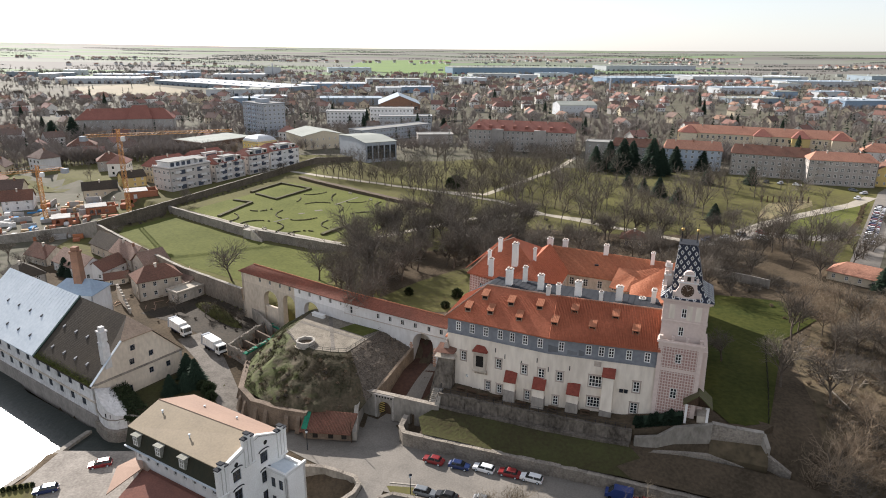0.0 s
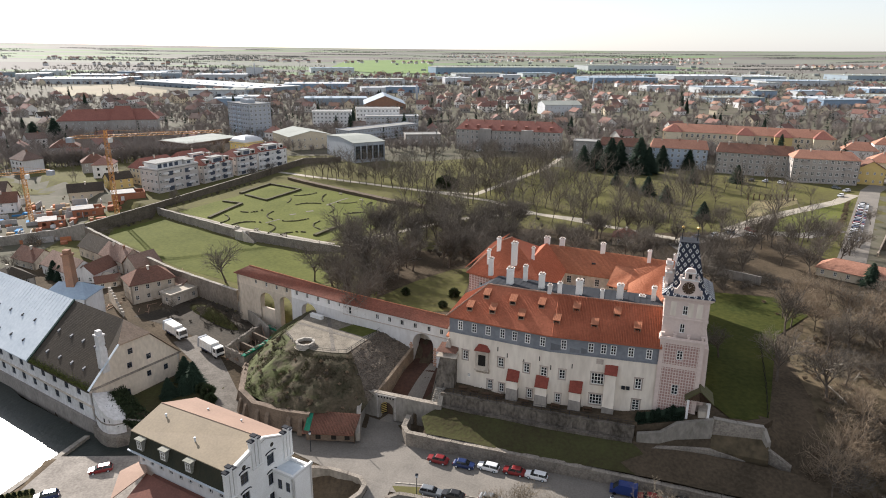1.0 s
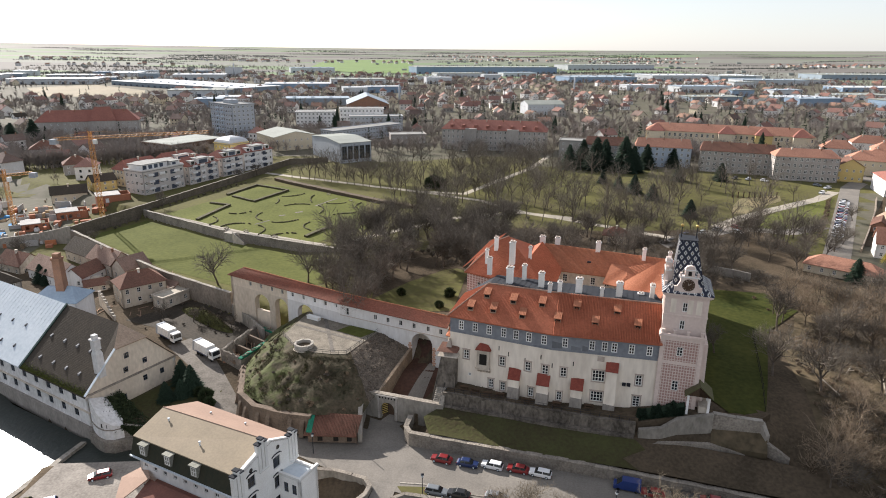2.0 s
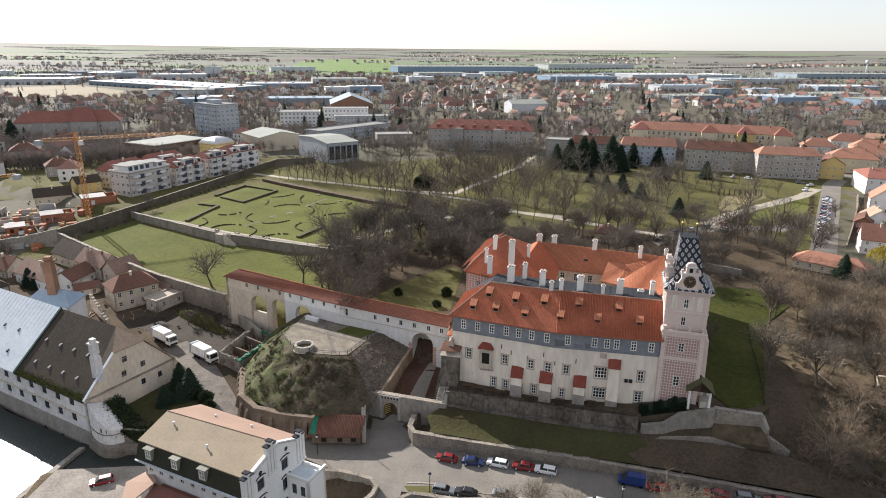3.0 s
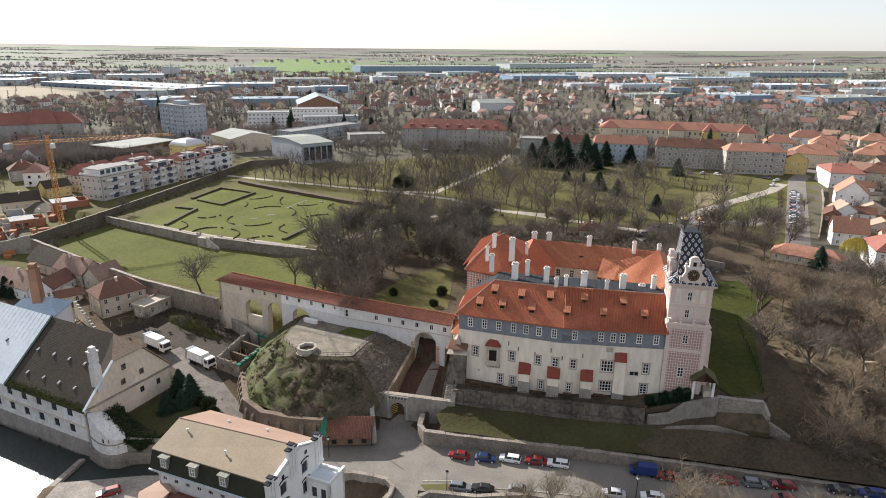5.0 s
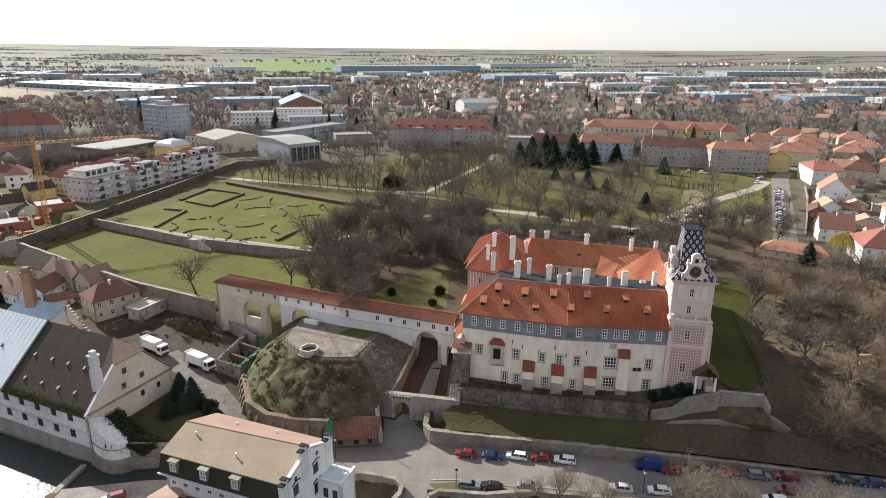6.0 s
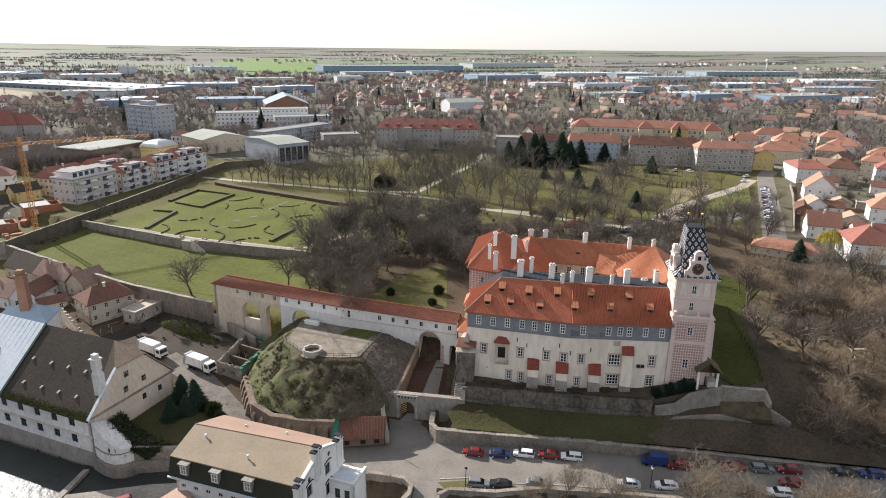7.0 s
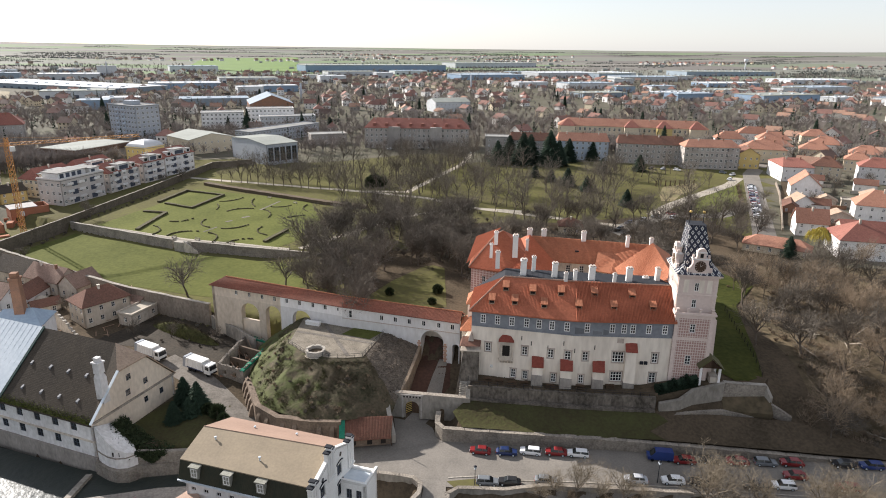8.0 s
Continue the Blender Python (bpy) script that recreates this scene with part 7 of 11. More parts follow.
    wp.box(L, L + 4.75, W - 4.95, W - 4.5, 8.2, 8.75), wp.box(L + 4.3, L + 4.75, W - 4.5, W + 0.2, 8.2, 8.75)
    part("parapet", wp, WHITE_PAINT, ml)
    # red lean-to roofs at the rear foot
    lo = M()
    lo.slab([(-3.2, -1.5, 4.6), (1.0, -6.5, 3.6), (4.0, -1.0, 6.8), (0.2, 1.6, 6.6)], 0.2)
    part("porch_roof", lo, ROOF_PINK, ml, "orange tiled low roof")
    lo = M()
    lo.slab([(3.2, -0.6, 5.9), (4.0, -7.5, 3.2), (19.5, -7.5, 3.2), (19.5, -0.6, 5.9)], 0.25)
    lo.prism([(4, -7.2), (19.5, -7.2), (19.5, 0.3), (4, 0.3)], -3, [3.1, 3.1, 5.6, 5.6])
    part("lean_to_roof", lo, ROOF_RUST, ml, "rusty red lean-to roof")


ROOF_TAN = mat("tan_sheet_roof", (0.28, 0.225, 0.155), (0.22, 0.178, 0.125), rough=0.7, s1=0.2, s2=2.5, bump=0.08)
ROOF_PINK = mat("pink_sheet_roof", (0.33, 0.225, 0.17), (0.27, 0.185, 0.14), rough=0.7, s1=0.2, s2=2.5, bump=0.08)
ROOF_RUST = mat("rusty_sheet", (0.22, 0.1, 0.075), (0.15, 0.075, 0.06), s1=0.4, s2=3, bump=0.2)
TILE_DARKGREEN = mat("mossy_dark_slate", (0.03, 0.035, 0.025), (0.05, 0.045, 0.03), s1=0.5, s2=2.2, stretch=(2, 2, 0.4), bump=0.3, rough=0.6)
DARK_FRAME = mat("dark_frames", (0.09, 0.1, 0.13), (0.07, 0.08, 0.1))
mill()


HATCH = mat("dull_zinc_hatch", (0.24, 0.24, 0.25), (0.16, 0.16, 0.17), rough=0.6)


def old_mill():
    """Large old mill by the river: pale and dark roofs, chimney stack."""
    cx, cy = -79.0, 123.6                  # eaves corner above the river
    yaw = math.degrees(math.atan2(140.4 - 123.6, -104.3 + 79.0))   # along the river wall
    om = thing("old_mill", "large old riverside mill with dark slate and pale sheet roofs", "house", turned(cx, cy, 0, 180 + yaw))
    # local x runs back towards the corner, so the building lies at x from -60 to 0; y points away from the river
    L, W, E, R = 62.0, 22.5, 7.0, 18.2
    J = -25.2                              # where the pale roof begins
    w = M()
    wins = [(L - 5.2 - i * 5.0, z, 1.7, 1.9, 2, 2) for i in range(11) for z in (0.5, 4.3)]
    wall_windows(om, w, (-L, 0.4), (0.0, 0.4), -5, 6.9, wins, 0.7, bar=0.08, material=DARK_FRAME)
    gw = [(8.2, 1.6, 1.2, 1.7, 2, 2), (13.8, 4.2, 1.1, 1.4, 2, 2), (18.2, 4.0, 1.1, 1.4, 2, 2)]
    gm = M()
    wall_windows(om, gm, (0, 0.4), (0, W), -5, 6.9, gw, 0.7, material=DARK_FRAME)
    part("wall", gm, PLASTER_BEIGE, om, "beige weathered side wall")
    wall_windows(om, w, (0, W), (-L, W), -2, 6.9, [], 0.7)
    wall_windows(om, w, (-L, W), (-L, 0.4), -5, 6.9, [], 0.7)
    part("wall", w, PLASTER_OLD_LIGHT, om, "peeling whitewashed wall above the river")
    pl = M()
    pl.box(-L, 0.3, 0.0, 0.4, -5, -0.7)
    part("plinth", pl, CEMENT, om, "damp grey stone plinth standing in the water")
    mo, rm = M(), random.Random(8)
    for _ in range(2600):
        x, y = rm.uniform(J, 0), -0.35 + abs(rm.gauss(0, 0.5))
        blade(mo, Vector((x, y, E + 0.05 + 0.86 * (y + 0.4))), Vector((rm.uniform(-1, 1), rm.uniform(-1, 0.4), rm.uniform(0.2, 0.8))).normalized(), rm.uniform(0.12, 0.3), 0.1, rm)
    tagged(part("moss", mo, MOSS, om, "green moss grown along the eaves"), kind="stuff")
    co = M()
    co.box(-L, 0.25, 0.05, 0.4, 2.75, 3.0), co.box(-L, 0.35, -0.1, 0.5, 6.6, 6.95)
    part("cornice", co, PLASTER_OLD, om)
    # dark part with half-hipped gable
    d = M()
    yr = 12.6
    d.slab([(J, -0.4, E), (0.5, -0.4, E), (0.4, 7.6, 14.9), (-4.6, yr, R), (J, yr, R)], 0.25)
    part("roof", d, TILE_DARK, om, "dark brown slate roof with small roof hatches")
    d = M()
    d.slab([(0.5, W + 0.4, E), (J, W + 0.4, E), (J, yr, R), (-4.6, yr, R), (0.4, 15.6, 14.9)], 0.25)
    d.slab([(0.4, 7.6, 14.9), (0.4, 15.6, 14.9), (-4.6, yr, R)], 0.25)
    part("roof", d, TILE_TAN, om)
    g = M()
    g.prism([(-0.5, 0.4), (0, 0.4), (0, 7.8), (0, 15.4), (0, W), (-0.5, W), (-0.5, 15.4), (-0.5, 7.8)], 6.9, [7.0, 7.0, 14.6, 14.6, 7.0, 7.0, 14.6, 14.6])
    part("gable_wall", g, PLASTER_BEIGE, om, "beige weathered gable with small windows")
    ck = M()
    ck.box(0.0, 0.3, -0.1, W + 0.2, 6.7, 7.1)
    part("cornice", ck, STONE, om)
    for y, z in ((9.8, 8.3), (14.6, 8.6), (10.4, 11.6)):
        window(om, (0, 0), (0, 5), y, z, 1.1, 1.3, 2, 2, 0.09, -0.04, DARK_FRAME)
    fl = M()
    fl.slab([(0.1, -0.3, 7.3), (0.75, -0.3, 7.3), (0.7, 7.8, 15.1), (0.05, 7.8, 15.1)], 0.12)
    part("flashing", fl, METAL_PALE, om, "pale sheet-metal verge")
    # pale sheet roof
    p = M()
    p.slab([(-L - 0.4, -0.4, E + 0.1), (J, -0.4, E + 0.1), (J, yr, R + 0.15), (-L - 0.4, yr, R + 0.15)], 0.25)
    p.slab([(J, W + 0.4, E + 0.1), (-L - 0.4, W + 0.4, E + 0.1), (-L - 0.4, yr, R + 0.15), (J, yr, R + 0.15)], 0.25)
    p.prism([(-L, 0.4), (-L + 0.5, 0.4), (-L + 0.5, yr), (-L + 0.5, W), (-L, W), (-L, yr)], 6.5, [7, 7, R - 0.2, 7, 7, R - 0.2])
    part("roof", p, METAL_PALE, om, "pale blue-grey sheet roof with vent hatches")
    e = M()
    e.slab([(J - 0.1, -0.45, E + 0.35), (J + 0.5, -0.45, E + 0.35), (J + 0.5, yr, R + 0.4), (J - 0.1, yr, R + 0.4)], 0.3)
    part("verge", e, TARP_DARK, om, "dark green sheet verge between the roofs")
    for i in range(26):
        x = -L + 1 + i * 1.42
        q = M()
        q.tube((x, -0.3, E + 0.13), (x, yr, R + 0.17), 0.03, 0.03, 3)
        part("seam", q, METAL_PALE, om)

    def on(y):
        return E + (R - E) * (y + 0.4) / (yr + 0.4)

    for x0, xs in ((J + 1, (3.2, 8.6, 13.6, 18.6)), (-L, (6, 12, 18, 24, 30))):
        for row, y in enumerate((2.6, 6.6)):
            for x in xs:
                q = M()
                xx, z = x0 + x - row * 1.4, on(y)
                q.prism([(xx - 0.25, y - 0.35), (xx + 0.25, y - 0.35), (xx + 0.25, y + 0.35), (xx - 0.25, y + 0.35)], z - 0.6, [z + 0.12, z + 0.12, z + 0.42, z + 0.42])
                part("roof_hatch", q, HATCH if x0 > -40 else METAL_GREY, om)
    ch = M()
    x, y = -0.6, 4.4
    z = on(y)
    ch.box(x - 0.85, x + 0.85, y - 0.8, y + 0.8, z - 1.5, z + 4.0), ch.prism([(x - 0.85, y - 0.8), (x + 0.85, y - 0.8), (x + 0.85, y + 0.8), (x - 0.85, y + 0.8)], z + 4.0, z + 5.0, [(x - 0.55, y - 0.5), (x + 0.55, y - 0.5), (x + 0.55, y + 0.5), (x - 0.55, y + 0.5)])
    ch.box(x - 0.75, x + 0.75, y - 0.7, y + 0.7, z + 5.0, z + 7.2), ch.box(x - 0.95, x + 0.95, y - 0.9, y + 0.9, z + 7.2, z + 7.5), ch.box(x - 0.55, x + 0.55, y - 0.5, y + 0.5, z + 7.5, z + 8.4)
    part("chimney", ch, PLASTER_OLD_LIGHT, om, "tall weathered white chimney stack")
    # low rounded annex at the corner
    a = M()
    foot_line = [(0.3, 0.4), (2.0, -0.1), (4.0, -0.5), (6.0, -0.4), (7.6, 0.5), (8.6, 2.2), (6.6, 3.6), (0.3, 4.2)]
    a.prism(foot_line, -1.6, [6.4, 5.9, 4.6, 3.2, 2.2, 1.5, 1.8, 5.0])
    part("annex", a, PLASTER_OLD_LIGHT, om, "low rounded whitewashed annex wall at the water")
    cw = M()
    for (ax, ay), (bx, by) in zip(foot_line[:5], foot_line[1:6]):
        cw.prism([(ax, ay - 0.15), (bx, by - 0.15), (bx, by), (ax, ay)], 0.9, 1.15)
    part("string_course", cw, STONE, om)
    iv, ri = M(), random.Random(14)
    for _ in range(5200):
        x, y = ri.uniform(0.6, 13.5), ri.uniform(1.0, 7.5)
        if x > 8 and y < 2.0 + (x - 8.6) * 0.5:
            continue
        z = max(5.0 - 0.5 * x, 0.8) + ri.uniform(-0.5, 0.45)
        blade(iv, Vector((x, y, z)), Vector((ri.uniform(-1, 1), ri.uniform(-1, 0.6), ri.uniform(-0.2, 1))).normalized(), ri.uniform(0.3, 0.7), 0.16, ri)
    for _ in range(2400):
        x = ri.uniform(8.2, 13.2)
        z = 1.6 - 2.6 * ri.random() * math.exp(-((x - 11) / 1.8) ** 2)
        blade(iv, Vector((x, 2.15 + (x - 8.6) * 0.5, z)), Vector((ri.uniform(-1, 1), ri.uniform(-0.7, 0.1), ri.uniform(-0.8, 0.6))).normalized(), ri.uniform(0.25, 0.55), 0.15, ri)
    tagged(part("ivy", iv, EVERGREEN, om, "dark ivy grown over the slope behind the annex"), kind="stuff")
    ib = M()
    for k in range(6):
        fa, fb = (max(1.6, 2.4 + (x - 8.6) * 0.52) for x in (0.5 + 2.1 * k, 2.6 + 2.1 * k))
        ib.prism([(0.5 + 2.1 * k, fa), (2.6 + 2.1 * k, fb), (2.6 + 2.1 * k, 7.2), (0.5 + 2.1 * k, 7.2)], -1.0, [max(4.6 - 0.5 * (0.5 + 2.1 * k), 0.1), max(4.6 - 0.5 * (2.6 + 2.1 * k), 0.1), max(4.6 - 0.5 * (2.6 + 2.1 * k), 0.1), max(4.6 - 0.5 * (0.5 + 2.1 * k), 0.1)])
    part("bank", ib, SOIL, om, "dark earth bank under the ivy")
    b = M()
    quay_line = [(0.1, -0.5), (4.0, -1.2), (6.2, -1.2), (8.3, -0.2), (9.6, 2.0), (14.6, 4.9), (22, 9.0)]
    b.prism(quay_line + [(22, 10.5), (9.0, 5.0), (0.1, 1.0)], -6, -1.3)
    part("quay", b, STONE, om, "dark stained quay at the water")
    b = M()
    b.prism([(8.4, 2.3), (14.6, 5.4), (22, 9.4), (22, 10.2), (14.2, 6.2), (8.0, 3.1)], -1.6, [1.4, 1.1, 1.1, 1.1, 1.1, 1.4])
    part("quay_wall", b, STONE, om, "grey quay wall above the mill race")
    for u, z in ((0.9, 3.2), (0.9, -0.6)):
        window(om, (0.3, 0.4), (4.0, -0.5), u, z, 0.9, 1.2, 2, 2, 0.1, -0.06)
    o = M()
    o.prism([(5.2, -0.52), (6.6, -0.1), (6.5, 0.3), (5.2, 0.3)], 1.4, 2.3)
    part("opening", o, DARK, om)


PLASTER_OLD_LIGHT = mat("peeling_whitewash", (0.7, 0.68, 0.66), (0.46, 0.44, 0.42), s1=0.16, s2=1.6, stretch=(1, 1, 0.6), bump=0.3)
TARP_DARK = mat("dark_green_sheet", (0.04, 0.07, 0.06), (0.03, 0.05, 0.045), rough=0.5)
old_mill()


def house(name, label, x, y, z, yaw, w, d, h, rise, walls, roof, floors=2, bays=4, side_bays=2, gable=False, inset=None, chim=1, category="house", win=(1.0, 1.4), over=0.45, group="", zfoot=2.0, ridge_y=False):
    """A house from its front left corner: walls with windows, roof, chimneys."""
    ho = thing(name, label, category, turned(x, y, z, yaw), group)
    m = M()
    fh = h / floors
    for a, b, n in (((0, 0), (w, 0), bays), ((w, 0), (w, d), side_bays), ((w, d), (0, d), bays), ((0, d), (0, 0), side_bays)):
        ln = math.hypot(b[0] - a[0], b[1] - a[1])
        wins = [(ln * (i + 0.5) / n, fh * k + fh * 0.3, min(win[0], ln / n * 0.6), min(win[1], fh * 0.55), 2, 2) for k in range(floors) for i in range(n)]
        hs = wins if b != (0, d) else []
        wall_windows(ho, m, a, b, -zfoot, h, hs, 0.4, bar=0.15 if FAR["windows"] else 0.08, deep=0.1)
    if gable:
        if ridge_y:
            m.prism([(0, 0), (w / 2, 0), (w, 0), (w, 0.4), (w / 2, 0.4), (0, 0.4)], h - 0.01, [h, h + rise - 0.2, h, h, h + rise - 0.2, h])
            m.prism([(0, d - 0.4), (w / 2, d - 0.4), (w, d - 0.4), (w, d), (w / 2, d), (0, d)], h - 0.01, [h, h + rise - 0.2, h, h, h + rise - 0.2, h])
        else:
            m.prism([(0, 0), (0.4, 0), (0.4, d / 2), (0.4, d), (0, d), (0, d / 2)], h - 0.01, [h, h, h + rise - 0.2, h, h, h + rise - 0.2])
            m.prism([(w - 0.4, 0), (w, 0), (w, d / 2), (w, d), (w - 0.4, d), (w - 0.4, d / 2)], h - 0.01, [h, h, h + rise - 0.2, h, h, h + rise - 0.2])
    part("wall", m, walls, ho)
    r = M()
    if rise < 0.2:
        r.box(-0.25, w + 0.25, -0.25, d + 0.25, h, h + 0.35)
        part("roof", r, roof, ho)
        p = M()
        p.box(-0.3, w + 0.3, -0.3, 0.05, h + 0.35, h + 0.75), p.box(-0.3, w + 0.3, d - 0.05, d + 0.3, h + 0.35, h + 0.75)
        p.box(-0.3, 0.05, 0.05, d - 0.05, h + 0.35, h + 0.75), p.box(w - 0.05, w + 0.3, 0.05, d - 0.05, h + 0.35, h + 0.75)
        part("parapet", p, walls, ho)
    elif ridge_y:
        q = M()
        hip(q, 0, d, -w, 0, h, h + rise, over, inset, gable=gable)
        r.v, r.f = [(-v[1], v[0], v[2]) for v in q.v], q.f
        part("roof", r, roof, ho)
    else:
        hip(r, 0, w, 0, d, h, h + rise, over, inset, gable=gable)
        part("roof", r, roof, ho)
    for i in range(chim):
        cx = w * (i + 0.6) / (chim + 0.2)
        chimney(ho, min(cx, w - 0.8), d * 0.42, h + rise * 0.4, h + rise + 0.8, 0.6, 0.6, BRICK if i % 2 else PLASTER_OLD)
    return ho


TILE_WORN = tile_mat("worn_pinkish_tiles", (0.3, 0.2, 0.155), (0.17, 0.115, 0.09))
GREY_YARD = mat("grey_yard_plaster", (0.42, 0.39, 0.35), (0.27, 0.25, 0.22), s1=0.2, s2=1.4, bump=0.25)
METAL_BLUE = mat("blue_grey_sheet", (0.33, 0.4, 0.47), (0.26, 0.32, 0.39), rough=0.6, metal=0.1, s1=0.2, s2=1.5, bump=0.06)
# houses and sheds between the mill and the garden wall
house("old_house", "derelict beige house with a brown hipped roof", -95.5, 181.8, 3.2, 38, 13.0, 9.5, 5.9, 3.4, PLASTER_BEIGE, TILE_BROWN, 2, 4, 3, chim=1, inset=4)
house("shed", "long low shed with a pale flat roof", -83.2, 180.6, 3.0, 56, 10.5, 5.0, 3.0, 0.1, PLASTER_OLD, PATH_SAND, 1, 2, 1, chim=0)
house("barn", "tumbledown barn with a patched dark roof", -133.6, 225.4, 3.4, -37, 15.5, 8.6, 4.6, 4.0, PLASTER_OLD, TILE_DARK, 1, 4, 1, gable=True, chim=0)
house("barn", "long barn with a worn pinkish tiled roof", -121.4, 215.8, 3.4, -37, 15.0, 8.2, 4.6, 3.8, PLASTER_OLD, TILE_WORN, 1, 3, 1, gable=True, chim=2)
house("barn", "barn end with a worn tiled gable roof", -109.2, 206.8, 3.3, -36, 8.0, 8.8, 4.4, 3.6, PLASTER_OLD, TILE_WORN, 1, 2, 2, gable=True, chim=0, ridge_y=True)
house("old_house", "long white house with a worn brown roof", -137.0, 207.6, 2.8, -35, 19.0, 9.0, 4.4, 3.8, PLASTER_WHITE, TILE_WORN, 1, 5, 2, gable=True, chim=1)
house("old_house", "white gabled house end beside the brick chimney", -121.5, 200.2, 2.8, -14, 6.6, 11.0, 3.8, 3.0, PLASTER_WHITE, TILE_BROWN, 1, 2, 3, gable=True, chim=0, ridge_y=True)
house("shed", "small shed with a rusty sheet roof", -112.0, 193.5, 2.6, 30, 7.0, 5.0, 2.8, 1.6, PLASTER_OLD, TILE_BROWN, 1, 2, 1, chim=0, gable=True)
house("shed", "narrow brick shed with a worn tiled roof", -92.5, 195.5, 3.2, -34, 11.0, 4.6, 2.8, 1.8, BRICK, TILE_WORN, 1, 3, 1, chim=0, gable=True)
house("old_house", "low house with a brown roof beside the site lane", -152.0, 216.0, 2.6, -28, 12.0, 8.5, 4.0, 3.6, PLASTER_OLD, TILE_BROWN, 1, 3, 2, gable=True, chim=1)
house("old_house", "grey house with a dark hipped roof near the river lane", -147.0, 196.0, 2.4, -38, 11.0, 9.0, 4.4, 3.6, GREY_YARD, TILE_DARK, 2, 3, 2, chim=1)
_hp = M()
for j in range(7):
    for i in range(14):
        a, f = 2 * math.pi * i / 14, j / 6
        k = 1 + 0.18 * noise.noise(Vector((math.cos(a) * 2, math.sin(a) * 2, 4)))
        _hp.v.append((3.4 * f * k * math.cos(a), 2.6 * f * k * math.sin(a), 2.5 * math.cos(f * math.pi / 2) ** 0.7))
_hp.f = [(j * 14 + i, j * 14 + (i + 1) % 14, (j + 1) * 14 + (i + 1) % 14, (j + 1) * 14 + i) for j in range(6) for i in range(14)]
tagged(part("covered_heap", _hp, PATH_SAND, at=turned(-113.2, 202.8, ground(-113.2, 202.8) - 0.1, 20), smooth=True), "rounded heap under a pale cream cover", "heap")
_rk = random.Random(41)
for _ in range(34):
    q, k = M(), _rk.uniform(0.8, 2.6)
    q.box(-k, k, -0.09, 0.09, 0, 0.12)
    x, y = _rk.uniform(-108, -84), _rk.uniform(176, 204)
    tagged(part("plank", q, DORMER_WOOD, at=pose(x, y, ground(x, y) + 0.1, 0, _rk.uniform(-14, 4), _rk.uniform(0, 180))), "weathered plank lying in the derelict yard", "plank", "yard planks")
an = house("boiler_house", "white annex with a pale blue sheet roof and a brick chimney", -112.8, 166.0, 1.0, -3, 12.5, 9.0, 10.6, 3.2, PLASTER_WHITE, METAL_BLUE, 1, 2, 1, chim=0, inset=3.4)
bc = M()
bc.prism([(5.9, 2.8), (8.3, 2.8), (8.3, 5.2), (5.9, 5.2)], 10.5, 21.6, [(6.1, 3.0), (8.1, 3.0), (8.1, 5.0), (6.1, 5.0)]), bc.box(5.9, 8.3, 2.8, 5.2, 21.6, 22.2), bc.box(6.3, 7.9, 3.2, 4.8, 22.2, 23.4)
part("factory_chimney", bc, BRICK, an, "square red brick factory chimney")
sw = thing("ruined_wall", "ruined wall with a crumbling stepped top", "wall")
for k in range(9):
    q = M()
    f0, f1 = k / 9, (k + 1) / 9
    a, b = Vector((-103.6, 184.2)).lerp(Vector((-94.8, 173.4)), f0), Vector((-103.6, 184.2)).lerp(Vector((-94.8, 173.4)), f1)
    q.wall(a[:], b[:], 1.0, 7.6 - 0.42 * k - (0.5 if k > 4 else 0), (), 0.6)
    part("masonry", q, PLASTER_OLD, sw)
    q = M()
    c = (a + b) / 2
    q.box(-0.5, 0.5, -0.1, 0.7, 0, 0.22)
    part("cap_stone", q, STONE_PALE, sw, at=turned(c.x, c.y, 7.6 - 0.42 * k - (0.5 if k > 4 else 0), -50.8))
free_wall("yard_wall", [(-98.5, 166.0), (-89.0, 160.0), (-84, 157.5)], 0.5, [3.8, 3.4, 2.6], 0.7, STONE, "ruined wall with a crumbling stepped top")
free_wall("yard_wall", [(-61.5, 176), (-55, 168), (-49.5, 161)], 1.0, [6.4, 6.0, 5.0], 0.7, STONE_PALE, "retaining wall under the corridor arches")


